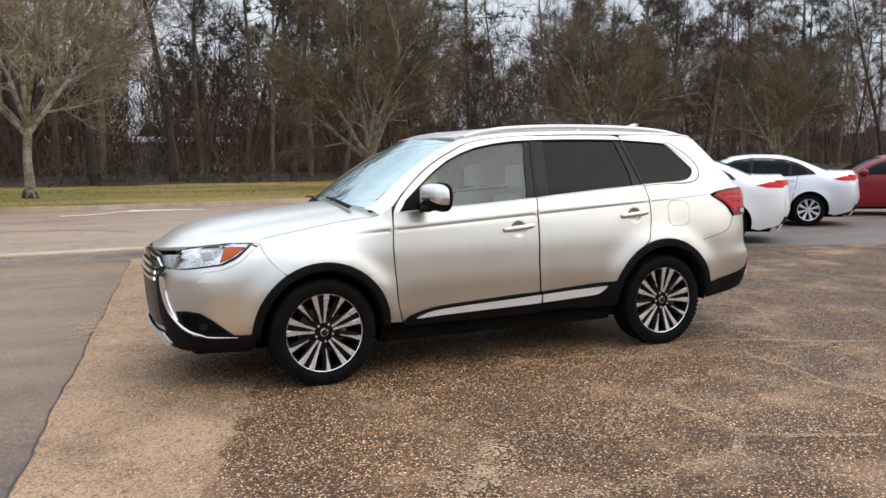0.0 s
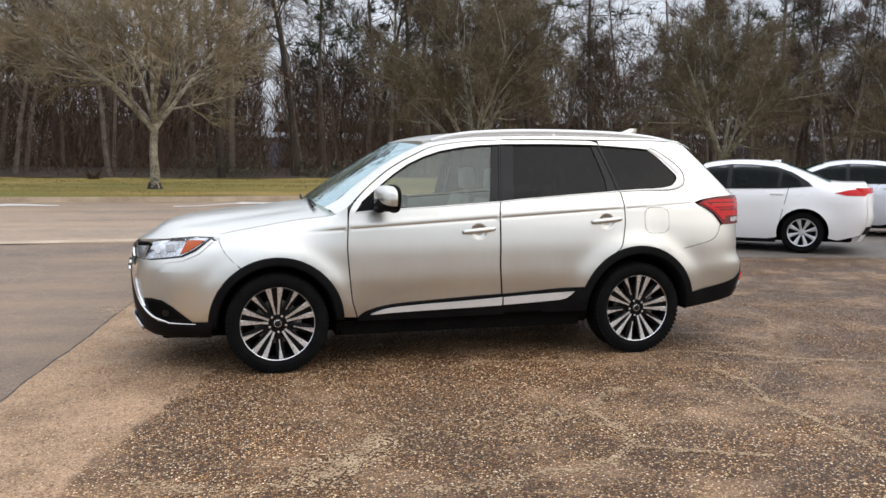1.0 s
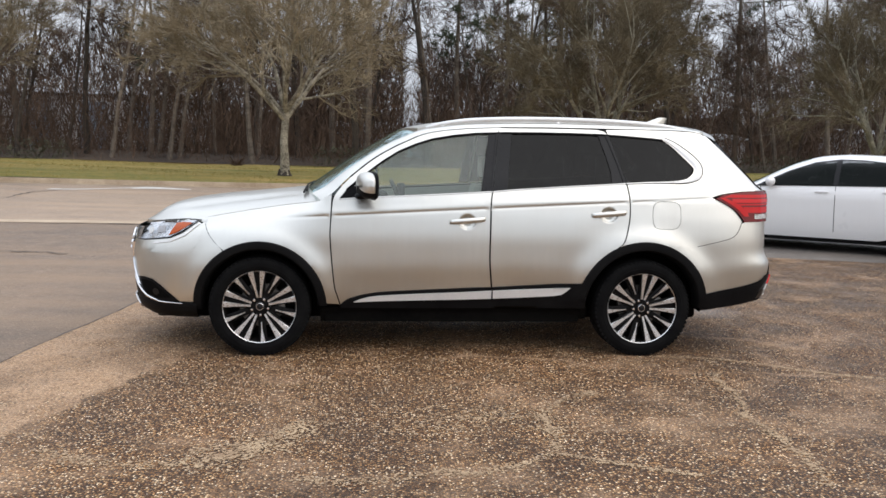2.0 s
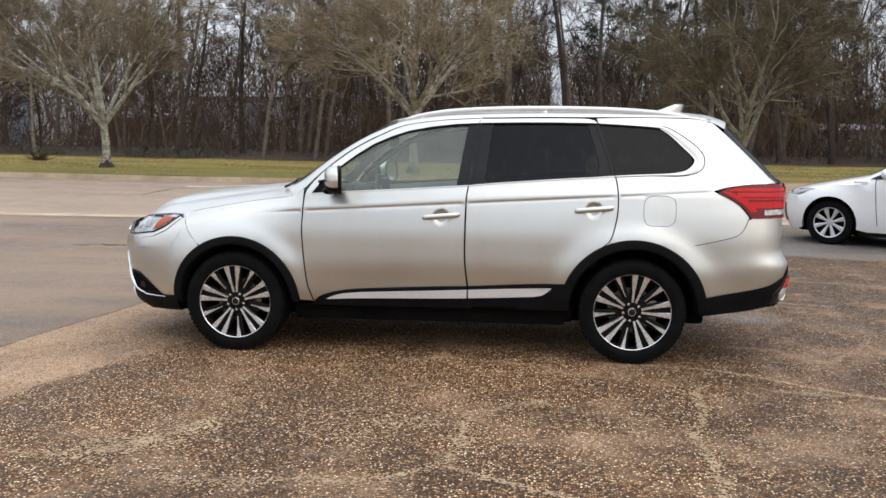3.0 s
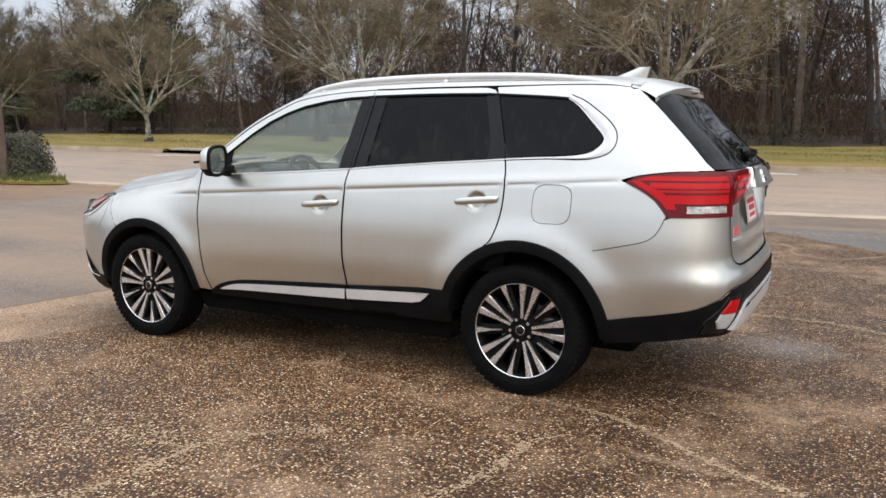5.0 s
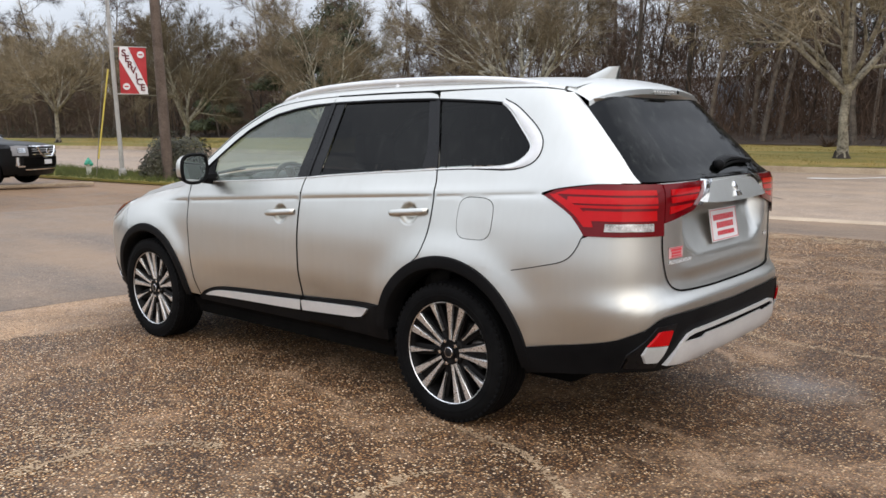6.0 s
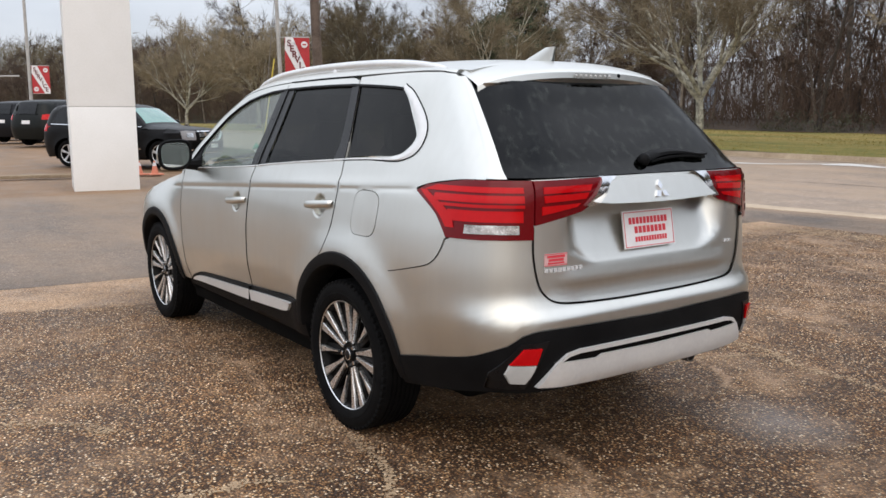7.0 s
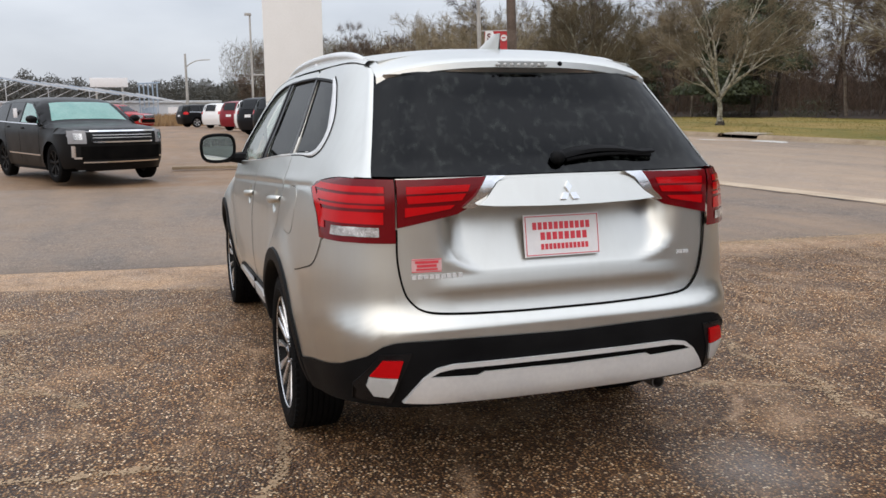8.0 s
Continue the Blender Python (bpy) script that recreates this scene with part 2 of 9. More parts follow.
def asphalt(name, dark, light, tan, tanfac, dark_edge=False):
    m, n, l, b = material(name)
    v = coords(n)
    vo = n.new("ShaderNodeTexVoronoi")
    vo.inputs["Scale"].default_value = 85.0
    l.new(v, vo.inputs["Vector"])
    sep = n.new("ShaderNodeSeparateColor")
    l.new(vo.outputs["Color"], sep.inputs["Color"])
    stone = ramp_node(n, l, sep.outputs["Red"], [(0.0, dark), (0.7, light), (0.92, tuple(x * 1.35 for x in light)), (1.0, tuple(x * 2.3 for x in light))])
    big, mid = noise_node(n, l, v, 0.22, 7.0, 0.62), noise_node(n, l, v, 1.6, 7.0, 0.65)
    tone = ramp_node(n, l, mid, [(0.3, (0.58,)), (0.7, (1.4,))])
    surf = mix_node(n, l, 1.0, stone, tone, "MULTIPLY")
    patch = ramp_node(n, l, noise_node(n, l, v, 7.0, 6.0, 0.75), [(0.35, (0.75,)), (0.65, (1.25,))])
    if dark_edge:  # darker along the joint with the pad, fading outwards
        xyz = n.new("ShaderNodeSeparateXYZ")
        l.new(v, xyz.inputs["Vector"])
        away = math_node(n, l, "SUBTRACT", math_node(n, l, "MULTIPLY", xyz.outputs["Y"], 0.125), math_node(n, l, "ADD", xyz.outputs["X"], 2.83))
        away = math_node(n, l, "ADD", away, math_node(n, l, "MULTIPLY", math_node(n, l, "SUBTRACT", mid, 0.5), 1.6))
        patch = mix_node(n, l, 1.0, patch, ramp_node(n, l, away, [(0.0, (0.6,)), (0.9, (1.0,))]), "MULTIPLY")
    surf = mix_node(n, l, 1.0, surf, patch, "MULTIPLY")
    mp = n.new("ShaderNodeMapping")
    mp.inputs["Scale"].default_value = (0.35, 2.2, 1.0)
    l.new(v, mp.inputs["Vector"])
    lanes = noise_node(n, l, mp.outputs["Vector"], 0.5, 5.0)
    f = math_node(n, l, "MULTIPLY", math_node(n, l, "ADD", big, lanes), tanfac)
    f = ramp_node(n, l, f, [(tanfac * 0.75, (tanfac * 0.25,)), (tanfac * 1.25, (min(1.0, tanfac * 1.9),))])
    l.new(mix_node(n, l, f, surf, tan), b.inputs["Base Color"])
    l.new(ramp_node(n, l, mid, [(0.3, (0.5,)), (0.7, (0.8,))]), b.inputs["Roughness"])
    bump_node(n, l, vo.outputs["Distance"], 0.5, 0.005, b)
    return m


def lawn(name):
    m, n, l, b = material(name)
    v = coords(n)
    big, mid = noise_node(n, l, v, 0.25, 5.0), noise_node(n, l, v, 3.0, 6.0, 0.7)
    mp = n.new("ShaderNodeMapping")
    mp.inputs["Scale"].default_value = (0.12, 0.9, 1.0)
    l.new(v, mp.inputs["Vector"])
    band = noise_node(n, l, mp.outputs["Vector"], 0.8, 4.0)
    f = math_node(n, l, "ADD", math_node(n, l, "MULTIPLY", band, 0.65), math_node(n, l, "MULTIPLY", mid, 0.35))
    l.new(ramp_node(n, l, f, [(0.36, (0.105, 0.13, 0.022)), (0.47, (0.215, 0.175, 0.036)), (0.62, (0.36, 0.24, 0.075))]), b.inputs["Base Color"])
    b.inputs["Roughness"].default_value = 0.9
    bump_node(n, l, noise_node(n, l, v, 30.0, 4.0), 0.7, 0.04, b)
    return m


SILVER = car_paint("silver_metallic_paint", (0.672, 0.668, 0.628), 1.0, 0.34, dirty=0.10, coat=0.3)
WHITE_PAINT = car_paint("white_paint", (0.8, 0.8, 0.8), 0.0, 0.3, dirty=0.06)
PEARL_PAINT = car_paint("pale_silver_paint", (0.68, 0.7, 0.75), 0.4, 0.3, dirty=0.06)
RED_PAINT = car_paint("dark_red_paint", (0.2, 0.008, 0.018), 0.0, 0.3, dirty=0.04, coat=0.2, spec=0.25)
BLACK_PAINT = car_paint("black_paint", (0.004, 0.004, 0.0045), 0.0, 0.35, dirty=0.012, coat=0.06, spec=0.12)
NAVY_PAINT = car_paint("dark_slate_paint", (0.005, 0.006, 0.009), 0.0, 0.35, dirty=0.02, coat=0.08, spec=0.15)
GREEN_PAINT = car_paint("dark_green_grey_paint", (0.006, 0.008, 0.008), 0.0, 0.35, dirty=0.02, coat=0.08, spec=0.15)
BRIGHT_RED_PAINT = car_paint("bright_red_paint", (0.36, 0.008, 0.012), 0.0, 0.35, dirty=0.03, coat=0.12, spec=0.2)
PLASTIC = mottled("black_textured_plastic", (0.004, 0.004, 0.0045), (0.009, 0.009, 0.0095), 6, 0.42, scale2=700, bump=0.15, dist=0.002, rough2=0.65, spec=0.08)
GLOSS_BLACK = mottled("gloss_black_trim", (0.005, 0.005, 0.006), (0.010, 0.010, 0.011), 5, 0.25, rough2=0.4, spec=0.25)
DARK_VOID = mottled("dark_underside", (0.003, 0.003, 0.003), (0.007, 0.0065, 0.006), 5, 0.9, spec=0.04)
RUBBER = mottled("tyre_rubber", (0.003, 0.003, 0.0035), (0.009, 0.009, 0.009), 9, 0.6, scale2=150, bump=0.3, dist=0.002, rough2=0.85, spec=0.06)
CHROME = mottled("chrome", (0.75, 0.76, 0.78), (0.85, 0.85, 0.86), 12, 0.08, metal=1.0, rough2=0.16)
BADGE = mottled("polished_badge", (0.7, 0.71, 0.72), (0.9, 0.9, 0.9), 60, 0.2, metal=0.5, rough2=0.3)
SATIN = mottled("satin_silver_plastic", (0.68, 0.68, 0.68), (0.78, 0.78, 0.77), 6, 0.3, metal=0.3, rough2=0.42, coat=0.4)
ALLOY = mottled("machined_alloy", (0.72, 0.715, 0.71), (0.86, 0.86, 0.86), 14, 0.22, metal=0.95, rough2=0.4)
ALLOY_SILVER = mottled("silver_wheel_paint", (0.5, 0.51, 0.52), (0.64, 0.64, 0.65), 14, 0.3, metal=0.6, rough2=0.4)
ALLOY_DARK = mottled("gloss_black_wheel_paint", (0.004, 0.004, 0.004), (0.010, 0.009, 0.009), 14, 0.35, rough2=0.5, spec=0.1)
STEEL = mottled("brake_steel", (0.16, 0.15, 0.14), (0.3, 0.28, 0.26), 20, 0.45, metal=0.8)
GLASS = window_glass("light_green_glass", (0.8, 0.87, 0.81), rough=0.06, sky_veil=0.16)
WIND_GLASS = window_glass("windscreen_glass", (0.6, 0.7, 0.66), rough=0.08, gloss=0.65, sky_veil=0.02, skin=(0.74, 0.93, 0.97))
DARK_GLASS = window_glass("privacy_glass", (0.03, 0.029, 0.03), rough=0.02, gloss=0.42)
REAR_GLASS = window_glass("rear_privacy_glass", (0.02, 0.022, 0.026), rough=0.055, gloss=0.42)
SMOKY_LENS = mottled("faceted_clear_lens", (0.2, 0.18, 0.17), (0.85, 0.84, 0.82), 26, 0.12, metal=0.4, rough2=0.3, coat=0.7, bump=0.3, dist=0.004)
CAR_GLASS = window_glass("green_car_glass", (0.2, 0.27, 0.25), rough=0.04, gloss=0.16)
SHADED_GLASS = mottled("windscreen_with_sunshade", (0.08, 0.25, 0.21), (0.14, 0.32, 0.27), 3, 0.12, rough2=0.2, coat=1.0)
TINTED = mottled("tinted_car_glass", (0.007, 0.008, 0.009), (0.016, 0.017, 0.019), 3, 0.12, rough2=0.22, spec=0.3)
LED_COVER = lens_plastic("grey_lamp_cover", (0.3, 0.31, 0.3), coat=0.6)
RED_LENS_LIT = lens_plastic("bright_red_lamp_bar", (0.56, 0.004, 0.007), coat=0.2)
DEEP_RED_LENS = lens_plastic("deep_red_lamp_housing", (0.15, 0.002, 0.005), coat=0.3)
CLEAR_LENS = lens_plastic("clear_lamp_lens", (0.55, 0.55, 0.54), coat=0.6)
AMBER_LENS = lens_plastic("amber_reflector", (0.42, 0.075, 0.012))
HEAD_GREY = lens_plastic("grey_headlamp_lens", (0.3, 0.3, 0.31), rib=0.2, coat=0.6)
HEAD_CHROME = mottled("headlamp_reflector", (0.16, 0.17, 0.18), (0.7, 0.72, 0.75), 9, 0.12, metal=0.85, rough2=0.3, coat=0.6)
MIRROR = mottled("mirror_glass", (0.5, 0.54, 0.55), (0.52, 0.56, 0.57), 3, 0.02, metal=1.0)
CLOTH_DARK = mottled("dark_seat_cloth", (0.02, 0.02, 0.021), (0.035, 0.034, 0.034), 30, 0.9, scale2=400, bump=0.2, dist=0.003)
CLOTH_PALE = mottled("pale_grey_trim", (0.5, 0.49, 0.45), (0.6, 0.59, 0.55), 12, 0.8)
DASH = mottled("dash_plastic", (0.03, 0.03, 0.031), (0.045, 0.045, 0.046), 20, 0.6, scale2=300, bump=0.2, dist=0.002)
PLATE_WHITE = mottled("white_plate", (0.74, 0.73, 0.74), (0.82, 0.81, 0.82), 20, 0.35)
PLATE_RED = mottled("red_print", (0.6, 0.03, 0.05), (0.7, 0.05, 0.07), 30, 0.4)
PAD = aggregate("exposed_aggregate")
ASPHALT = asphalt("old_asphalt", (0.04, 0.032, 0.026), (0.165, 0.13, 0.104), (0.29, 0.195, 0.122), 0.46, True)
ROAD = asphalt("road_surface", (0.12, 0.094, 0.075), (0.28, 0.222, 0.175), (0.38, 0.275, 0.19), 0.55)
LOT = asphalt("sandy_lot", (0.07, 0.044, 0.025), (0.165, 0.105, 0.06), (0.265, 0.158, 0.082), 0.66)
PATCH = asphalt("dark_parking_asphalt", (0.035, 0.032, 0.031), (0.105, 0.097, 0.09), (0.21, 0.165, 0.125), 0.3)
KERB = mottled("stained_kerb_concrete", (0.23, 0.165, 0.105), (0.42, 0.33, 0.23), 1.5, 0.85, scale2=30, bump=0.4, dist=0.006)
STRIP = mottled("sandy_concrete", (0.36, 0.27, 0.19), (0.56, 0.45, 0.33), 1.2, 0.85, scale2=25, bump=0.3, dist=0.005)
CONCRETE = mottled("worn_concrete", (0.3, 0.255, 0.205), (0.44, 0.39, 0.33), 2.5, 0.8, scale2=40, bump=0.4, dist=0.006)
SANDY = mottled("washed_sand", (0.3, 0.2, 0.118), (0.52, 0.38, 0.235), 6, 0.85, scale2=150, bump=0.5, dist=0.004)
ROAD_PAINT = mottled("worn_white_road_paint", (0.55, 0.52, 0.48), (0.82, 0.8, 0.77), 3, 0.7, scale2=60)
TAR = mottled("crack_filler", (0.03, 0.027, 0.024), (0.06, 0.052, 0.045), 8, 0.7)
GRASS = lawn("winter_lawn")
BLADES = mottled("grass_blades", (0.16, 0.15, 0.03), (0.33, 0.24, 0.06), 0.6, 0.85, scale2=8)
DRY_BLADES = mottled("dry_grass_blades", (0.2, 0.12, 0.055), (0.4, 0.26, 0.13), 0.3, 0.9, scale2=4)
GREEN_BLADES = mottled("green_weeds", (0.045, 0.066, 0.016), (0.15, 0.16, 0.036), 2.0, 0.85, scale2=15)
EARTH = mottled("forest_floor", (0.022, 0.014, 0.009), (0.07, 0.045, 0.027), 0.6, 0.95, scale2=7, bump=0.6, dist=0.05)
BARK_PALE = mottled("lichen_bark", (0.05, 0.042, 0.03), (0.56, 0.54, 0.44), 4, 0.9, scale2=17, bump=0.6, dist=0.02, rnd=0.12)
BARK_TAN = mottled("mottled_tan_bark", (0.06, 0.048, 0.034), (0.42, 0.38, 0.29), 4, 0.9, scale2=17, bump=0.6, dist=0.02, rnd=0.1)
BARK = mottled("dark_bark", (0.018, 0.014, 0.011), (0.065, 0.051, 0.04), 3, 0.92, scale2=18, bump=0.6, dist=0.02, rnd=0.3)
BARK_GREY = mottled("grey_brown_bark", (0.06, 0.047, 0.037), (0.2, 0.165, 0.13), 3, 0.92, scale2=18, bump=0.6, dist=0.02, rnd=0.3)
TWIG = mottled("brown_twigs", (0.037, 0.024, 0.017), (0.128, 0.085, 0.058), 0.6, 0.9, rnd=0.35)
TWIG_RED = mottled("russet_twigs", (0.039, 0.024, 0.016), (0.137, 0.085, 0.055), 0.6, 0.9, rnd=0.3)
TWIG_OLIVE = mottled("olive_twigs", (0.1, 0.08, 0.048), (0.325, 0.265, 0.172), 0.9, 0.9, rnd=0.2)
TWIG_MOSS = mottled("mossy_twigs", (0.058, 0.046, 0.026), (0.18, 0.145, 0.085), 0.9, 0.9)
BARK_MOSS = mottled("mossy_bark", (0.06, 0.053, 0.036), (0.34, 0.32, 0.24), 5, 0.9, scale2=22, bump=0.6, dist=0.02)
NEEDLES = mottled("pine_needles", (0.016, 0.024, 0.012), (0.045, 0.062, 0.028), 0.7, 0.8, rnd=0.25)
LEAVES = mottled("evergreen_leaves", (0.026, 0.028, 0.014), (0.085, 0.08, 0.04), 0.8, 0.6, rnd=0.25)
EVERGREEN = mottled("dark_evergreen_leaves", (0.016, 0.024, 0.010), (0.062, 0.078, 0.03), 0.8, 0.7)
STUCCO = mottled("white_stucco", (0.78, 0.77, 0.74), (0.86, 0.85, 0.83), 0.8, 0.85, scale2=60, bump=0.25, dist=0.006)
GALV = mottled("galvanised_pole", (0.34, 0.33, 0.31), (0.5, 0.48, 0.45), 3, 0.6, metal=0.2, scale2=30)
POLE_WOOD = mottled("weathered_pole_wood", (0.07, 0.05, 0.038), (0.16, 0.12, 0.095), 4, 0.9, scale2=30, bump=0.5, dist=0.01)
YELLOW = mottled("yellow_guy_guard", (0.55, 0.42, 0.06), (0.7, 0.56, 0.12), 5, 0.6)
HYD_GREEN = mottled("hydrant_green_paint", (0.03, 0.27, 0.17), (0.07, 0.4, 0.27), 8, 0.5)
HYD_PALE = mottled("hydrant_pale_paint", (0.5, 0.5, 0.45), (0.65, 0.65, 0.6), 8, 0.5)
BANNER_RED = mottled("red_vinyl", (0.42, 0.02, 0.025), (0.52, 0.03, 0.035), 4, 0.5)
BANNER_WHITE = mottled("white_vinyl", (0.74, 0.72, 0.72), (0.82, 0.8, 0.8), 4, 0.5)
LETTER_DARK = mottled("dark_red_letters", (0.12, 0.012, 0.016), (0.16, 0.02, 0.025), 4, 0.5)
CONE_ORANGE = mottled("orange_cone", (0.6, 0.19, 0.11), (0.72, 0.28, 0.18), 10, 0.6)
FAR_BLUE = mottled("blue_steelwork", (0.22, 0.29, 0.38), (0.4, 0.47, 0.56), 0.2, 0.6)
FAR_GREY = mottled("grey_sheeting", (0.4, 0.42, 0.45), (0.55, 0.57, 0.6), 0.2, 0.7)
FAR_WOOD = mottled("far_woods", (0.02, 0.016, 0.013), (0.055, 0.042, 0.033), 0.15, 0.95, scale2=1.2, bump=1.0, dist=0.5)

# ---------------------------------------------------------------- geometry helpers
from mathutils.geometry import delaunay_2d_cdt


def mesh_object(name, verts, faces, mat_, parent=None, label="", angle=38):
    me = bpy.data.meshes.new(name)
    me.from_pydata([tuple(v) for v in verts], [], [tuple(f) for f in faces])
    me.materials.append(mat_)
    me.shade_smooth()
    me.set_sharp_from_angle(angle=radians(angle))
    ob = new(name, me)
    if parent is not None:
        ob.parent = parent
    if label:
        tagged(ob, label)
    return ob


def empty(name, m=None):
    ob = new(name)
    ob.empty_display_size = 0.2
    if m is not None:
        ob.matrix_world = m
    return ob


def merge(*parts):
    """Joins (verts, faces) lists."""
    vs, fs = [], []
    for v, f in parts:
        k = len(vs)
        vs += [tuple(p) for p in v]
        fs += [tuple(i + k for i in q) for q in f]
    return vs, fs


def hermite(xs, ys):
    """A smooth monotone curve through the given knots."""
    xs, ys = np.array(xs, float), np.array(ys, float)
    d = np.diff(ys) / np.diff(xs)
    m = np.concatenate([[d[0]], np.where(d[:-1] * d[1:] > 0, 2 * d[:-1] * d[1:] / np.where(d[:-1] + d[1:] == 0, 1, d[:-1] + d[1:]), 0), [d[-1]]])

    def f(x):
        x = min(max(x, xs[0]), xs[-1])
        i = min(max(int(np.searchsorted(xs, x)) - 1, 0), len(xs) - 2)
        h = xs[i + 1] - xs[i]
        t = (x - xs[i]) / h
        return float((1 + 2 * t) * (1 - t) ** 2 * ys[i] + t * (1 - t) ** 2 * h * m[i] + t * t * (3 - 2 * t) * ys[i + 1] + t * t * (t - 1) * h * m[i + 1])
    return f


def step01(a, b, x):
    t = min(max((x - a) / (b - a), 0.0), 1.0)
    return t * t * (3 - 2 * t)


def curve2(pts, n=6, closed=False):
    """A Catmull-Rom curve through points of any dimension."""
    p = [np.array(q, float) for q in pts]
    out = []
    k = len(p)
    for i in range(k if closed else k - 1):
        a, b = p[i], p[(i + 1) % k]
        pa = p[i - 1] if (closed or i > 0) else 2 * a - b
        pb = p[(i + 2) % k] if (closed or i + 2 < k) else 2 * b - a
        for j in range(n):
            t = j / n
            out.append(tuple(0.5 * ((2 * a) + (b - pa) * t + (2 * pa - 5 * a + 4 * b - pb) * t * t + (3 * a - pa - 3 * b + pb) * t ** 3)))
    if not closed:
        out.append(tuple(p[-1]))
    return out


def resample(pts, step):
    """A closed outline cut into short pieces."""
    out = []
    for i, a in enumerate(pts):
        b = pts[(i + 1) % len(pts)]
        d = math.dist(a, b)
        if d < 1e-6:
            continue
        k = max(1, math.ceil(d / step))
        out += [(a[0] + (b[0] - a[0]) * j / k, a[1] + (b[1] - a[1]) * j / k) for j in range(k)]
    return out


def inside(pts, poly):
    x, y = pts[:, 0], pts[:, 1]
    c = np.zeros(len(pts), bool)
    for (x1, y1), (x2, y2) in zip(poly, poly[1:] + poly[:1]):
        if y1 != y2:
            c ^= ((y1 > y) != (y2 > y)) & (x < (x2 - x1) * (y - y1) / (y2 - y1) + x1)
    return c


def sheet(outline, mapf, step=0.05, holes=(), lines=(), rim=0.012, inward=(0, 1, 0), flip=False):
    """A panel cut along an outline in two dimensions and carried into space by mapf, with a turned-in rim."""
    outline = resample(outline, step)
    holes = [resample(h, step) for h in holes]
    loops = [outline] + holes
    ring = np.array([q for lp in loops for q in lp])
    lo, hi = ring.min(0), ring.max(0)
    gx, gy = np.meshgrid(np.arange(lo[0] + step / 2, hi[0], step), np.arange(lo[1] + step / 2, hi[1], step))
    cand = np.stack([gx.ravel(), gy.ravel()], 1)
    own = [np.array(q, float).reshape(-1, 2) for q in lines]
    if own:  # the panel's own lines take the place of the even grid near them
        al = np.concatenate(own)
        far = np.ones(len(cand), bool)
        for i in range(0, len(al), 200):
            far &= np.min(np.hypot(cand[:, None, 0] - al[None, i:i + 200, 0], cand[:, None, 1] - al[None, i:i + 200, 1]), axis=1) > step * 0.55
        cand = np.concatenate([cand[far]] + own)
    ok = inside(cand, outline)
    for h in holes:
        ok &= ~inside(cand, h)
    cand = cand[ok]
    if len(cand):
        d = np.min(np.hypot(cand[:, None, 0] - ring[None, :, 0], cand[:, None, 1] - ring[None, :, 1]), axis=1)
        cand = cand[d > step * 0.3]
    v2 = [Vector(q) for q in ring] + [Vector(q) for q in cand]
    edges, k = [], 0
    for lp in loops:
        edges += [(k + i, k + (i + 1) % len(lp)) for i in range(len(lp))]
        k += len(lp)
    ov, _, of, orig, _, _ = delaunay_2d_cdt(v2, edges, [], 0, 1e-7)
    ov = [tuple(q) for q in ov]
    cen = np.array([[sum(ov[i][0] for i in f) / len(f), sum(ov[i][1] for i in f) / len(f)] for f in of])
    keep = inside(cen, outline)
    for h in holes:
        keep &= ~inside(cen, h)
    verts = [Vector(mapf(*q)) for q in ov]
    faces = [tuple(f) if not flip else tuple(reversed(f)) for f, g in zip(of, keep) if g]
    if rim:
        index = {}
        for j, src in enumerate(orig):
            for s in src:
                index[s] = j
        k = 0
        inw = Vector(inward) * rim
        for lp in loops:
            ids = [index[k + i] for i in range(len(lp))]
            base = len(verts)
            verts += [verts[i] + inw for i in ids]
            for i in range(len(ids)):
                j = (i + 1) % len(ids)
                if ids[i] != ids[j]:
                    faces.append((ids[i], ids[j], base + j, base + i))
            k += len(lp)
    return [tuple(v) for v in verts], faces


def grid(rows):
    """A skin over rows of points of equal length."""
    w = len(rows[0])
    return [tuple(p) for r in rows for p in r], [(i * w + j, i * w + j + 1, (i + 1) * w + j + 1, (i + 1) * w + j) for i in range(len(rows) - 1) for j in range(w - 1)]


def thick(vf, d):
    """Gives a skin a second side, shifted by d, and closes its border."""
    v, f = vf
    k = len(v)
    d = Vector(d)
    nv = [tuple(p) for p in v] + [tuple(Vector(p) + d) for p in v]
    nf = list(f) + [tuple(reversed([i + k for i in q])) for q in f]
    seen = {}
    for q in f:
        for a, b in zip(q, q[1:] + q[:1]):
            seen[(a, b)] = seen.get((a, b), 0) + 1
    for a, b in seen:
        if (b, a) not in seen:
            nf.append((b, a, a + k, b + k))
    return nv, nf


def box(x0, x1, y0, y1, z0, z1, bev=0.0):
    """A block with chamfered edges."""
    bm = bmesh.new()
    bmesh.ops.create_cube(bm, size=1.0)
    for v in bm.verts:
        v.co = Vector(((x0 + x1) / 2 + v.co.x * (x1 - x0), (y0 + y1) / 2 + v.co.y * (y1 - y0), (z0 + z1) / 2 + v.co.z * (z1 - z0)))
    if bev:
        bmesh.ops.bevel(bm, geom=list(bm.edges), offset=bev, segments=2, profile=0.6, affect="EDGES")
    bm.verts.index_update()
    r = [tuple(v.co) for v in bm.verts], [tuple(v.index for v in f.verts) for f in bm.faces]
    bm.free()
    return r


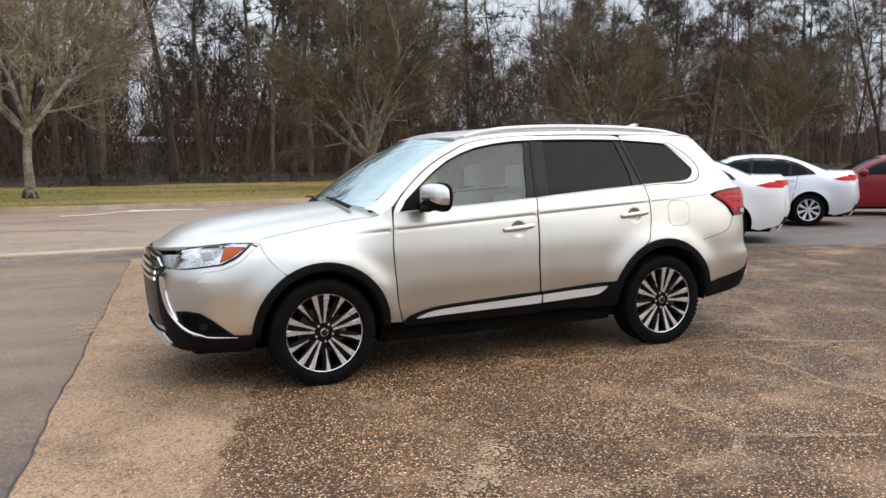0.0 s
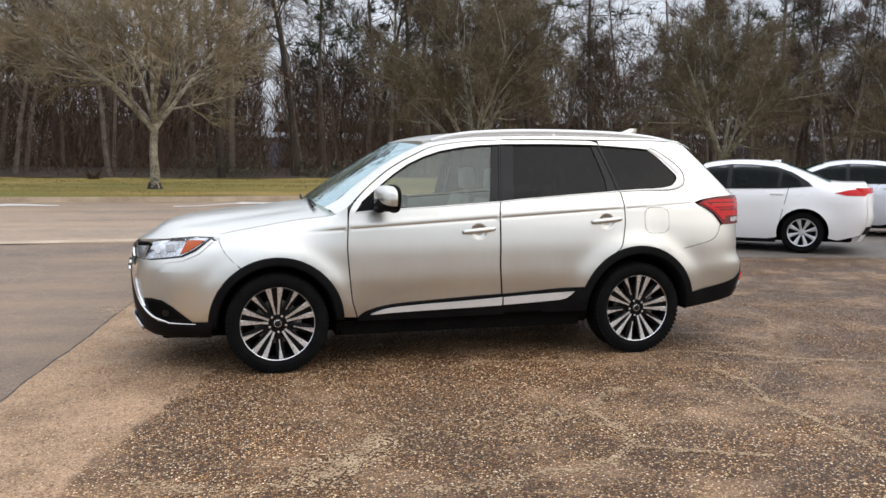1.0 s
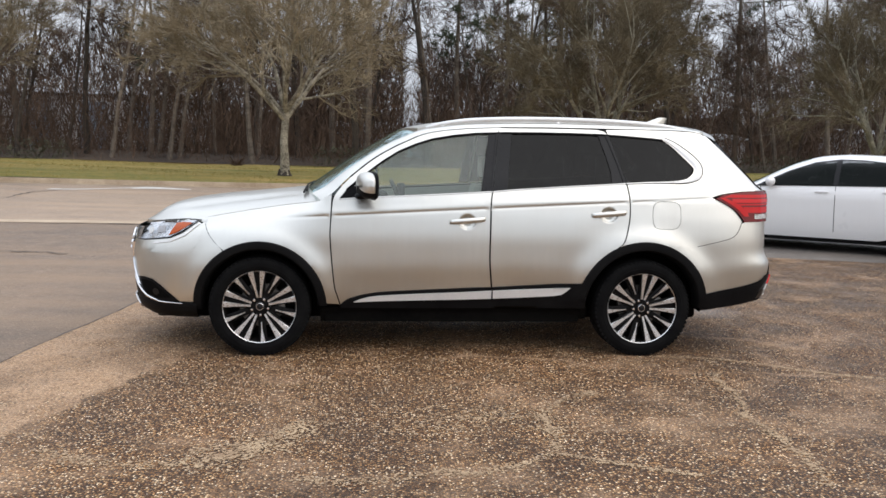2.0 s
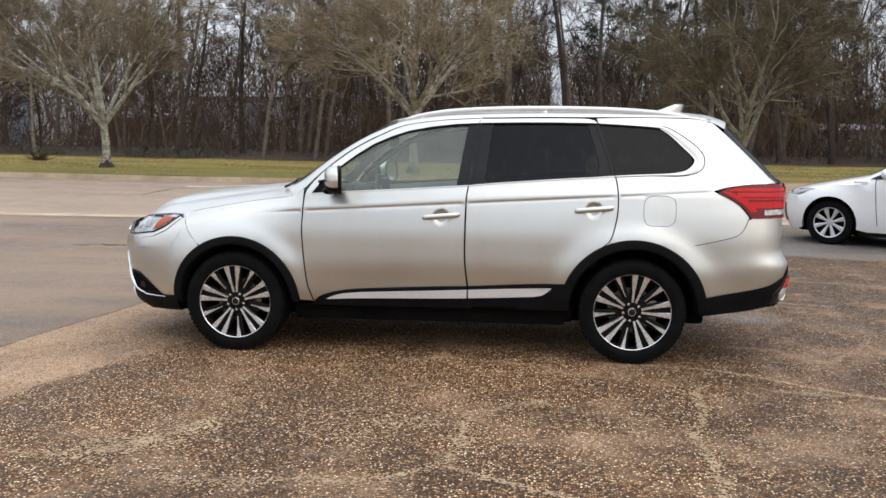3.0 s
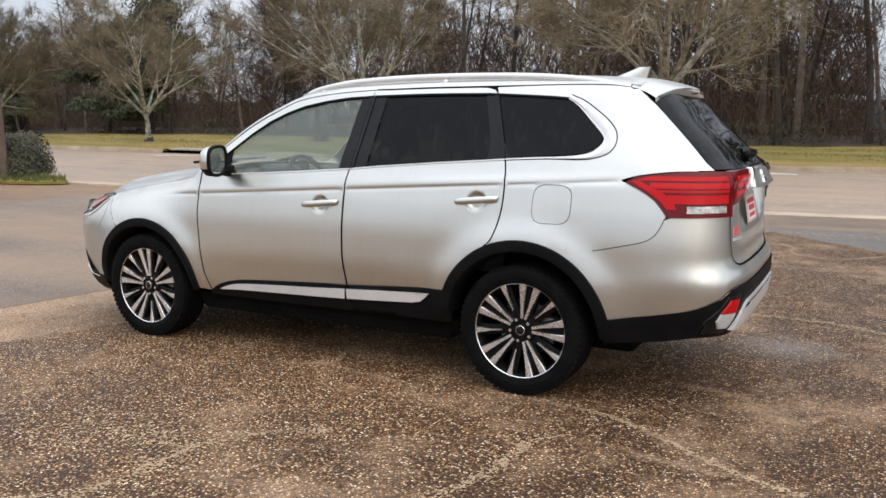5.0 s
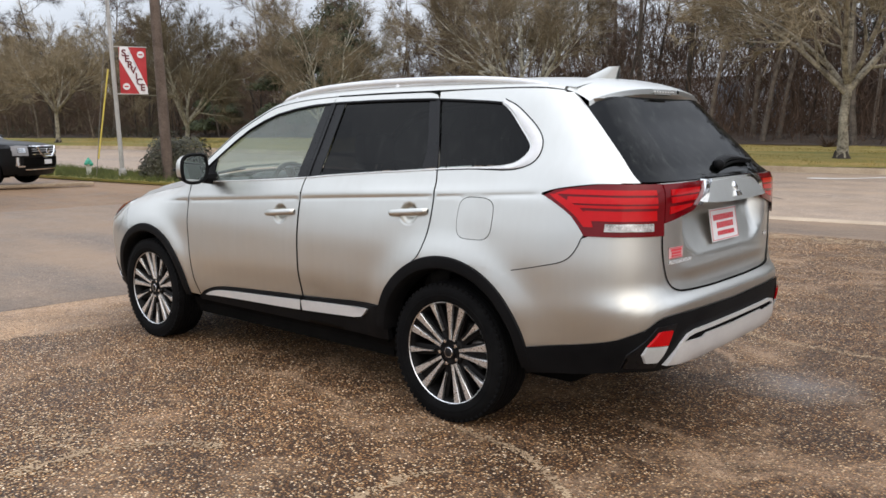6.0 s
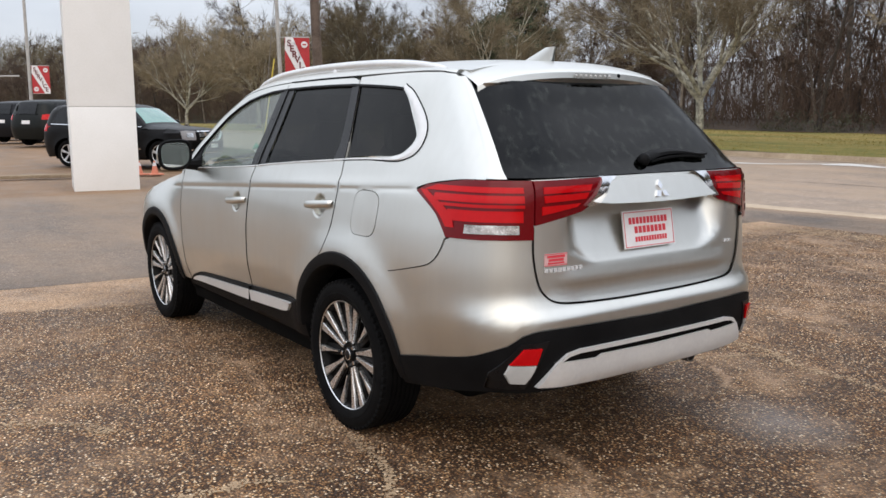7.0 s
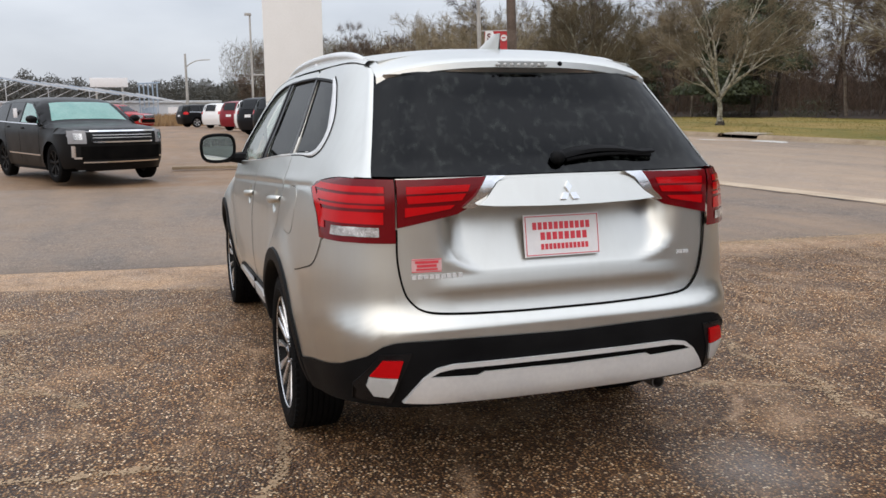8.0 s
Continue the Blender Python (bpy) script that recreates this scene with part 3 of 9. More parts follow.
def lathe(profile, n=48, axis="y", center=(0, 0, 0), closed=False):
    """Turns (radius, along) pairs about an axis."""
    v, f = [], []
    k = len(profile)
    for i in range(n):
        a = 2 * math.pi * i / n
        for r, h in profile:
            c, s = r * math.cos(a), r * math.sin(a)
            p = {"y": (c, h, s), "z": (c, s, h), "x": (h, c, s)}[axis]
            v.append((p[0] + center[0], p[1] + center[1], p[2] + center[2]))
    for i in range(n):
        j = (i + 1) % n
        for q in range(k if closed else k - 1):
            w = (q + 1) % k
            f.append((i * k + q, i * k + w, j * k + w, j * k + q))
    return v, f


def tube(path, radii, n=8, cap=True):
    """A tapered tube along a path."""
    path = [Vector(p) for p in path]
    if isinstance(radii, (int, float)):
        radii = [radii] * len(path)
    v, f = [], []
    up = None
    for i, p in enumerate(path):
        d = (path[min(i + 1, len(path) - 1)] - path[max(i - 1, 0)]).normalized()
        if up is None:
            up = d.orthogonal().normalized()
        up = (up - d * up.dot(d))
        up = up.normalized() if up.length > 1e-6 else d.orthogonal().normalized()
        w = d.cross(up)
        for j in range(n):
            a = 2 * math.pi * j / n
            v.append(tuple(p + (up * math.cos(a) + w * math.sin(a)) * radii[i]))
    for i in range(len(path) - 1):
        for j in range(n):
            k = (j + 1) % n
            f.append((i * n + j, i * n + k, (i + 1) * n + k, (i + 1) * n + j))
    if cap:
        f.append(tuple(reversed(range(n))))
        f.append(tuple(range((len(path) - 1) * n, len(path) * n)))
    return v, f


def moved(vf, m):
    return [tuple(m @ Vector(p)) for p in vf[0]], vf[1]


def ball(c, rx, ry, rz, n=12, m=8):
    rows = [[(c[0] + rx * math.sin(math.pi * i / m) * math.cos(2 * math.pi * j / n), c[1] + ry * math.sin(math.pi * i / m) * math.sin(2 * math.pi * j / n), c[2] + rz * math.cos(math.pi * i / m)) for j in range(n + 1)] for i in range(m + 1)]
    return grid(rows)


# ---------------------------------------------------------------- the ground: level lot, rising gently towards the road and along it
def soft(t, k=2.0):
    return k * math.log1p(math.exp(t / k)) if t / k < 30 else t


def ground_z(x, y):
    return 0.009 * (soft(y - 3) - soft(y - 45)) + 0.015 * (soft(-x - 5) - soft(-x - 32))


ROAD_TURN = radians(4.7)


def road_xy(u, v):
    """From metres along and across the road to the plan."""
    return u * math.cos(ROAD_TURN) - v * math.sin(ROAD_TURN), u * math.sin(ROAD_TURN) + v * math.cos(ROAD_TURN)


def spaced(a, b, d):
    k = max(1, round(abs(b - a) / d))
    return [a + (b - a) * i / k for i in range(k + 1)]


def road_sheet(name, u0, u1, v0, v1, lift, mat_, label, d=1.5, cat="ground"):
    """A strip of ground cover that follows the ground."""
    rows = []
    for v in spaced(v0, v1, d):
        row = []
        for u in spaced(u0, u1, d * 2):
            x, y = road_xy(u, v)
            row.append((x, y, ground_z(x, y) + lift))
        rows.append(row)
    return tagged(mesh_object(name, *grid(rows), mat_), label, cat, kind="structure")


KERB_V, WOOD_V = 20.4, 35.0

# the base sheet, out to the horizon
axis = [-900, -500, -300, -200, -140] + [-100 + 5 * i for i in range(8)] + [-60 + 2.0 * i for i in range(46)] + [32 + 6 * i for i in range(8)] + [90, 130, 200, 350, 600, 900]
rows = [[(x, y, ground_z(x, y) - 0.03) for x in axis] for y in [-900, -400, -200, -100, -60] + [-40 + 2.0 * i for i in range(50)] + [62, 70, 85, 110, 150, 220, 350, 600, 900]]
tagged(mesh_object("ground", *grid(rows), LOT), "sandy tan paved ground reaching away to the horizon", "ground", kind="structure")


def seam_x(y):
    return -2.83 + 0.125 * y


# exposed-aggregate pad under the cars
rows = []
for y in spaced(-30, 7.2, 0.6):
    xs = [seam_x(y) + 0.010 * math.sin(3.1 * y) + 0.005 * math.sin(11 * y)] + [seam_x(y) + 0.6 * i for i in range(1, 60)]
    rows.append([(x, y, ground_z(x, y)) for x in xs])
tagged(mesh_object("pavement_pad", *grid(rows), PAD), "brown exposed-aggregate concrete pad, damp, with sandy patches", "pavement", kind="structure")
# asphalt aisle beside and behind the pad
rows = []
for y in spaced(-30, 9.6, 0.6):
    xs = [seam_x(y) + 0.15 - 0.6 * i for i in range(15)]
    rows.append([(x, y, ground_z(x, y) - 0.008) for x in xs])
tagged(mesh_object("asphalt_aisle", *grid(rows), ASPHALT), "worn grey asphalt driving aisle beside the pad", "asphalt", kind="structure")
rows = []
for y in spaced(7.1, 9.9, 0.5):
    rows.append([(x, y + 0.02 * x, ground_z(x, y) - 0.004) for x in spaced(seam_x(7) - 0.4, 40, 0.8)])
tagged(mesh_object("asphalt_strip", *grid(rows), ASPHALT), "patched dark asphalt strip between pad and road", "asphalt", kind="structure")

# darker asphalt of the next bays, with a worn ragged edge
rows = []
for x in spaced(1.4, 34, 0.25):
    edge = (5.0 - 0.27 * (x - 3.5) if x > 3.5 else 5.0 + 0.95 * (3.5 - x)) + 0.10 * noise.noise((x * 1.1, 4.2, 0)) + 0.05 * noise.noise((x * 4.0, 9.1, 0))
    edge = min(max(edge, -2.0), 7.0)
    rows.append([(x, edge + (7.25 - edge) * k / 10, ground_z(x, edge + (7.25 - edge) * k / 10) + (0.004 if k else -0.002)) for k in range(11)])
tagged(mesh_object("asphalt_bay", *grid(rows), PATCH), "dark grey asphalt under the white sedans", "asphalt", kind="structure")

road_sheet("road", -260, 120, 9.0, KERB_V, 0.0, ROAD, "pale worn two-lane road with a brownish tint", cat="road")
rows = [[(*road_xy(u, v), ground_z(*road_xy(u, v)) + h) for u in spaced(-70, 50, 2.0)] for v, h in ((8.715, -0.03), (8.72, 0.003), (8.75, 0.007), (8.93, 0.008), (9.11, 0.007), (9.135, 0.004), (9.14, -0.02))]
tagged(mesh_object("gutter_strip", *grid(rows), STRIP), "pale sandy concrete strip along the road's edge", "trim", kind="structure")
# kerb: a real step with a sloped face and a gutter
rows = []
prof = [(KERB_V - 0.42, 0.006), (KERB_V - 0.02, 0.012), (KERB_V + 0.02, 0.10), (KERB_V + 0.06, 0.145), (KERB_V + 0.20, 0.15), (KERB_V + 0.21, 0.05)]
for u in spaced(-200, 80, 2.0):
    if -19.6 < u < -18.1:
        continue
    rows.append([(*road_xy(u, v), ground_z(*road_xy(u, v)) + h) for v, h in prof])
for name, part_rows in (("kerb", [r for r in rows if r[0][0] < -20.7]), ("kerb", [r for r in rows if r[0][0] > -20.0])):
    tagged(mesh_object(name, *grid(part_rows), KERB), "stained concrete kerb with a gutter below the verge", "kerb", kind="structure")
# verge
rows = []
for v in spaced(KERB_V + 0.2, WOOD_V + 1.5, 1.0):
    rows.append([(*road_xy(u, v), ground_z(*road_xy(u, v)) + 0.14 + 0.12 * step01(KERB_V, KERB_V + 4, v) + 0.03 * math.sin(0.7 * u + v)) for u in spaced(-220, 90, 3.0)])
tagged(mesh_object("grass_verge", *grid(rows), GRASS), "winter lawn strip, tan with greener bands", "lawn", kind="structure")


def verge_z(x, y):
    u = x * math.cos(ROAD_TURN) + y * math.sin(ROAD_TURN)
    v = -x * math.sin(ROAD_TURN) + y * math.cos(ROAD_TURN)
    return ground_z(x, y) + 0.14 + 0.12 * step01(KERB_V, KERB_V + 4, v) + 0.03 * math.sin(0.7 * u + v)


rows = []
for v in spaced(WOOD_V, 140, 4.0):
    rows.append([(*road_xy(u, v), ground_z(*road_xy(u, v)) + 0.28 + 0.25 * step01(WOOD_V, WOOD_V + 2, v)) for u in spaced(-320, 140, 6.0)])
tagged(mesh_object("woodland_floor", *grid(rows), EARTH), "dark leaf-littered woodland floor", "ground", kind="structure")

# ---------------------------------------------------------------- the silver SUV: x to its rear, y to its right, z up; it stands on the origin
WHEEL_X, WHEEL_Z = 1.335, 0.345
half_w = hermite([0.2, 0.3, 0.36, 0.5, 0.65, 0.8, 0.95, 1.05, 1.1, 1.15, 1.22, 1.306, 1.4, 1.5, 1.56, 1.6, 1.65, 1.72], [0.76, 0.812, 0.836, 0.863, 0.878, 0.877, 0.862, 0.843, 0.832, 0.812, 0.787, 0.747, 0.707, 0.665, 0.64, 0.618, 0.585, 0.5])
rear_x = hermite([0.2, 0.32, 0.38, 0.5, 0.6, 0.66, 0.71, 0.76, 0.9, 1.05, 1.15, 1.19, 1.2, 1.3, 1.4, 1.5, 1.56, 1.62], [2.2, 2.29, 2.33, 2.375, 2.385, 2.385, 2.355, 2.34, 2.338, 2.342, 2.348, 2.335, 2.315, 2.22, 2.12, 2.015, 1.95, 1.9])
front_x = hermite([0.2, 0.26, 0.4, 0.6, 0.7, 0.78, 0.86, 0.92, 1.0, 1.2], [2.16, 2.24, 2.29, 2.31, 2.312, 2.295, 2.265, 2.2, 2.05, 1.9])
REAR_N, REAR_0, FRONT_N, FRONT_0 = 6.0, 1.3, 3.5, 1.2
hood_c = hermite([-2.3, -2.25, -2.17, -1.95, -1.72, -1.5, -1.28, -1.08, -0.95], [0.86, 0.905, 0.957, 1.033, 1.07, 1.093, 1.116, 1.137, 1.148])
hood_t = hermite([-2.3, -2.1, -1.8, -1.5, -1.2, -0.9, -0.8], [0.84, 0.875, 0.928, 0.985, 1.035, 1.075, 1.085])


def crease_z(x):
    return 0.981 + 0.058 * (x + 0.85)


def plan(x, z):
    if x > REAR_0:
        d = min((x - REAR_0) / (rear_x(z) - REAR_0), 0.9995)
        return (1 - d ** REAR_N) ** (1 / REAR_N) * (1 - 0.02 * step01(1.3, 2.2, x))
    if x < -FRONT_0:
        d = min((-x - FRONT_0) / (front_x(z) - FRONT_0), 0.9995)
        return (1 - d ** FRONT_N) ** (1 / FRONT_N)
    return 1.0


def side_y(x, z):
    """Half width of the body at x and z."""
    w = half_w(z)
    if x < -0.82:  # the wings roll over into the bonnet
        zt = hood_t(x)
        z0 = zt - 0.27
        if z > z0:
            q = min((z - z0) / (zt - z0), 1.0)
            rolled = 0.69 + (w - 0.69) * (1 - q ** 2.6) ** (1 / 2.6)
            k = 1 - step01(-1.2, -0.84, x)
            w = w + (rolled - w) * k
    w *= plan(x, z)
    for cx, rr in ((-WHEEL_X, 0.452), (WHEEL_X, 0.475)):
        r = math.hypot(x - cx, z - WHEEL_Z)
        w += 0.024 * math.exp(-((r - rr) / 0.075) ** 2) * step01(0.2, 0.45, z)
    zc = crease_z(x)
    k = step01(-1.25, -0.95, x) * (1 - step01(1.75, 1.9, x))
    w += k * (0.0045 * math.exp(-((z - zc - 0.020) / 0.022) ** 2) - 0.003 * math.exp(-((z - zc + 0.008) / 0.008) ** 2))
    w -= 0.003 * math.exp(-((z - 0.52) / 0.07) ** 2) * step01(-0.9, -0.6, x) * (1 - step01(0.6, 0.95, x))
    for hx, hz in ((0.08, 0.945), (1.075, 1.003)):  # finger scoops behind the handles
        r = math.hypot((x - hx) / 0.062, (z - hz) / 0.056)
        w -= 0.022 * (1 - step01(0.55, 1.0, r))
    return w


def rear_surf(y, z):
    w = half_w(z) * 0.98
    return REAR_0 + (rear_x(z) - REAR_0) * (1 - min(abs(y) / w, 0.9995) ** REAR_N) ** (1 / REAR_N)


def front_surf(y, z):
    w = half_w(z)
    return -(FRONT_0 + (front_x(z) - FRONT_0) * (1 - min(abs(y) / w, 0.9995) ** FRONT_N) ** (1 / FRONT_N))


suv = tagged(empty("suv"), "silver metallic seven-seat SUV with black cladding, parked on brown aggregate", "car")


def both_sides(name, outline, mat_, parent=suv, off=0.0, label="", **kw):
    """A side panel and its mirror image, each an object of its own."""
    made = []
    for s in (-1, 1):
        vf = sheet(outline, lambda x, z: (x, s * (side_y(x, z) + off), z), inward=(0, -s, 0), flip=s > 0, **kw)
        made.append(mesh_object(name, *vf, mat_, parent, label))
    return made


def at_rear(name, outline, mat_, parent=suv, off=0.0, label="", mapx=None, **kw):
    g = mapx or rear_surf
    vf = sheet(outline, lambda y, z: (g(y, z) + off, y, z), inward=(-1, 0, 0), **kw)
    return mesh_object(name, *vf, mat_, parent, label)


def mirror2(half):
    """A closed outline from its left half, top middle to bottom middle."""
    return half + [(-y, z) for y, z in reversed(half) if abs(y) > 1e-6]


def arc(cx, cz, r, a0, a1, n=24):
    return [(cx + r * math.cos(radians(a0 + (a1 - a0) * i / n)), cz + r * math.sin(radians(a0 + (a1 - a0) * i / n))) for i in range(n + 1)]


crease_lines = [[(x, crease_z(x) + d) for x in np.arange(-1.2, 1.9, 0.035)] for d in (-0.075, -0.05, -0.036, -0.027, -0.019, -0.012, -0.006, 0.0, 0.005, 0.010, 0.016, 0.024, 0.036, 0.06)]
scoop_lines = [[(hx + r * 0.062 * math.cos(a), hz + r * 0.056 * math.sin(a)) for a in np.linspace(0, 6.1, 22)] for hx, hz in ((0.08, 0.945), (1.075, 1.003)) for r in (0.5, 0.7, 0.85, 1.0, 1.1)]

# window line
belt = [(-0.80, 1.091), (-0.58, 1.108), (-0.34, 1.12), (0.04, 1.143), (0.27, 1.158), (0.43, 1.173), (0.81, 1.201), (1.08, 1.218), (1.19, 1.226), (1.5, 1.241)]
dlo_top = [(-0.755, 1.15), (-0.68, 1.214), (-0.59, 1.285), (-0.51, 1.345), (-0.40, 1.415), (-0.28, 1.468), (-0.16, 1.507), (0.0, 1.536), (0.15, 1.553), (0.35, 1.562), (0.62, 1.566), (0.82, 1.566), (1.05, 1.563), (1.25, 1.552), (1.42, 1.541)]
dlo_end = curve2([(1.50, 1.533), (1.56, 1.492), (1.63, 1.425), (1.70, 1.355), (1.713, 1.325), (1.695, 1.293), (1.65, 1.262), (1.57, 1.246)], 4)
belt_z, top_z = hermite(*zip(*belt)), hermite(*zip(*dlo_top))


def band(x0, x1, lean=0.0, lift=0.0, drop=0.0, n=14):
    """A piece of the window line between two leaning posts."""
    x0b, x1b = x0, x1
    x0t, x1t = x0 + lean, x1 + lean
    low = [(x0b + (x1b - x0b) * i / n) for i in range(n + 1)]
    up = [(x0t + (x1t - x0t) * i / n) for i in range(n + 1)]
    return [(x, belt_z(x) + lift) for x in low] + [(x, top_z(x) - drop) for x in reversed(up)]


# upper door seam, along the roof
seam_top = [(-0.85, 1.04), (-0.835, 1.11), (-0.76, 1.205), (-0.66, 1.292), (-0.56, 1.368), (-0.46, 1.428), (-0.36, 1.478), (-0.2, 1.545), (0.04, 1.58), (0.315, 1.596)]
front_edge = [(-0.79, 0.358), (-0.812, 0.43), (-0.83, 0.497), (-0.85, 0.692), (-0.86, 0.847), (-0.855, 0.96)]
b_seam = [(0.315, 1.596), (0.29, 1.432), (0.262, 1.187), (0.244, 1.073), (0.24, 0.862), (0.24, 0.669), (0.258, 0.49)]
rocker_top = [(-0.79, 0.358), (-0.72, 0.403), (-0.57, 0.44), (-0.33, 0.459), (0.258, 0.489), (0.67, 0.511), (0.905, 0.522)]
G = 0.0045
fd = [(x + G, z) for x, z in curve2(front_edge + seam_top, 4)] + [(x - G, z) for x, z in curve2(b_seam, 4)[1:]] + [(x, z + G) for x, z in reversed(curve2(rocker_top[:5], 4))][1:-1]
dlo_fd = band(-0.80, 0.265, 0.045)
dlo_fd = [(-0.80, 1.091)] + [(x, belt_z(x)) for x in np.arange(-0.7, 0.26, 0.1)] + [(0.252, belt_z(0.252)), (0.30, top_z(0.30))] + [q for q in reversed(dlo_top) if q[0] < 0.25]
front_doors = both_sides("front_door", fd, SILVER, holes=[dlo_fd], lines=crease_lines + scoop_lines, step=0.045)

r_seam = [(1.095, 1.572), (1.125, 1.46), (1.165, 1.345), (1.205, 1.237), (1.225, 1.124), (1.222, 0.972), (1.185, 0.828), (1.135, 0.775)]
rd_top = [(0.315, 1.594), (0.66, 1.5985), (0.95, 1.5985), (1.03, 1.596), (1.075, 1.587)]
rd = [(x + G, z) for x, z in reversed(curve2(b_seam, 4))] + [(x, z - 0.0) for x, z in curve2(rd_top, 4)[1:]] + [(x - G, z) for x, z in curve2(r_seam, 4)] + [(1.06, 0.727), (0.99, 0.668), (0.935, 0.6), (0.905, 0.525)] + [(x, z + G) for x, z in [(0.67, 0.511)]]
dlo_rd = [(0.272, belt_z(0.27)), (0.43, 1.173), (0.81, 1.201), (1.08, 1.218), (1.195, 1.2265), (1.162, 1.345), (1.122, 1.46), (1.085, 1.5605), (0.82, 1.566), (0.62, 1.566), (0.35, 1.562), (0.322, 1.561)]
rear_doors = both_sides("rear_door", rd, SILVER, holes=[dlo_rd], lines=crease_lines + scoop_lines, step=0.045)

# rear quarter with the D-pillar
hatch_edge = [(1.80, 1.585), (1.86, 1.545), (1.97, 1.43), (2.08, 1.31), (2.165, 1.205), (2.175, 1.183)]
lamp_top = [(2.13, 1.183), (2.05, 1.179), (1.91, 1.16), (1.832, 1.138)]
lamp_low = [(1.832, 1.13), (1.87, 1.115), (1.93, 1.085), (1.99, 1.045), (2.03, 1.0), (2.052, 0.97)]
bump_seam = [(2.05, 0.962), (2.03, 0.915), (2.0, 0.872), (1.955, 0.846), (1.77, 0.8), (1.70, 0.79), (1.655, 0.70)]
cant = [(1.09, 1.599), (1.3, 1.602), (1.55, 1.601), (1.72, 1.595)]
arch_r = arc(WHEEL_X, WHEEL_Z, 0.475, 48, 114)
qp = [(x + G, z) for x, z in curve2(r_seam, 4)][::-1] + curve2(cant, 4) + curve2(hatch_edge, 4) + curve2(lamp_top, 3) + curve2(lamp_low, 4) + [(x, z + 0.002) for x, z in curve2(bump_seam[:-1], 4)] + arch_r
dlo_q = [(1.20, 1.2275), (1.35, 1.236), (1.5, 1.242)] + list(reversed(dlo_end)) + [(1.42, 1.541), (1.25, 1.552), (1.10, 1.56), (1.13, 1.46), (1.168, 1.345)]
fuel = curve2([(1.39, 1.01), (1.395, 0.945), (1.425, 0.915), (1.49, 0.911), (1.55, 0.915), (1.583, 0.945), (1.59, 1.01), (1.585, 1.07), (1.55, 1.096), (1.485, 1.1), (1.43, 1.096), (1.398, 1.07)], 4, True)
fuel_big = [(1.49 + (x - 1.49) * 1.03, 1.006 + (z - 1.006) * 1.03) for x, z in fuel]
for s, nm in ((-1, "rear_quarter"), (1, "rear_quarter")):
    vf = sheet(qp, lambda x, z: (x, s * side_y(x, z), z), holes=[dlo_q] + ([fuel_big] if s < 0 else []), lines=crease_lines, step=0.04, inward=(0, -s, 0), flip=s > 0)
    mesh_object(nm, *vf, SILVER, suv)
mesh_object("fuel_flap", *sheet(fuel, lambda x, z: (x, -side_y(x, z) - 0.001, z), step=0.04, inward=(0, 1, 0)), SILVER, suv)

# front wing
arch_f = arc(-WHEEL_X, WHEEL_Z, 0.452, 6, 121)
wing = [(-0.793, 0.362)] + [(x - G, z) for x, z in curve2(front_edge, 4)] + [(-0.8565, 1.03), (-0.8545, 1.075), (-0.852, 1.119), (-0.89, 1.097), (-0.93, 1.074)] + [(x, hood_t(x) - 0.004) for x in np.arange(-0.962, -1.79, -0.0365)] + [(-1.79, 0.925), (-1.735, 0.915), (-1.704, 0.905), (-1.685, 0.86), (-1.66, 0.82), (-1.614, 0.768)] + list(reversed(arch_f)) + [(-0.885, 0.37)]
both_sides("front_wing", wing, SILVER, lines=crease_lines, step=0.04)


# bonnet
def hood_edge_y(x):
    return side_y(x, hood_t(x) - 0.004) - 0.006


rows = []
for i in range(19):
    k = i / 18
    row = []
    for j in range(-16, 17):
        v = j / 16
        x0 = -2.262 + 0.46 * abs(v) ** 2.6
        x1 = -1.02 + 0.13 * abs(v) ** 2
        x = x0 + (x1 - x0) * k
        ye = hood_edge_y(max(x, -1.82))
        zc, zt = hood_c(x), hood_t(max(x, -1.85))
        drop = max(zc - zt, 0.0)
        z = zc - drop * abs(v) ** 2.2 - 0.012 * math.exp(-((abs(v) - 0.62) / 0.10) ** 2) * (1 - k) ** 0.5
        zf = 0.872 + 0.05 * abs(v) ** 1.5
        z = zf + (z - zf) * step01(-0.05, 0.15, k) if i else zf
        row.append((x, v * ye, z))
    rows.append(row)
mesh_object("bonnet", *thick(grid(rows), (0, 0, -0.02)), SILVER, suv)

# front bumper skin: one wrap from wheel arch to wheel arch
rows = []
for i in range(26):
    row = []
    k = i / 25
    for j in range(-22, 23):
        v = abs(j) / 22
        s = 1 if j > 0 else -1
        ztop = 0.862 - 0.085 * step01(0.28, 0.42, v) + 0.135 * step01(0.74, 1.0, v)
        zlow = 0.335
        z = zlow + (ztop - zlow) * k
        if v < 0.62:
            y = half_w(z) * 0.86 * (v / 0.62)
            x = front_surf(y, z)
        else:
            x_s = front_surf(half_w(z) * 0.86, z)
            cut = -WHEEL_X - 0.452 * math.sqrt(max(0.0, 1 - ((z - WHEEL_Z) / 0.452) ** 2)) if z < 0.735 else float(np.interp(z, [0.735, 0.768, 0.82, 0.86, 0.905], [-1.570, -1.618, -1.664, -1.689, -1.708]))
            x = x_s + (cut - x_s) * (v - 0.62) / 0.38
            y = side_y(x, z)
        row.append((x, s * y, z))
    rows.append(row)
mesh_object("front_bumper", *grid(rows), SILVER, suv)
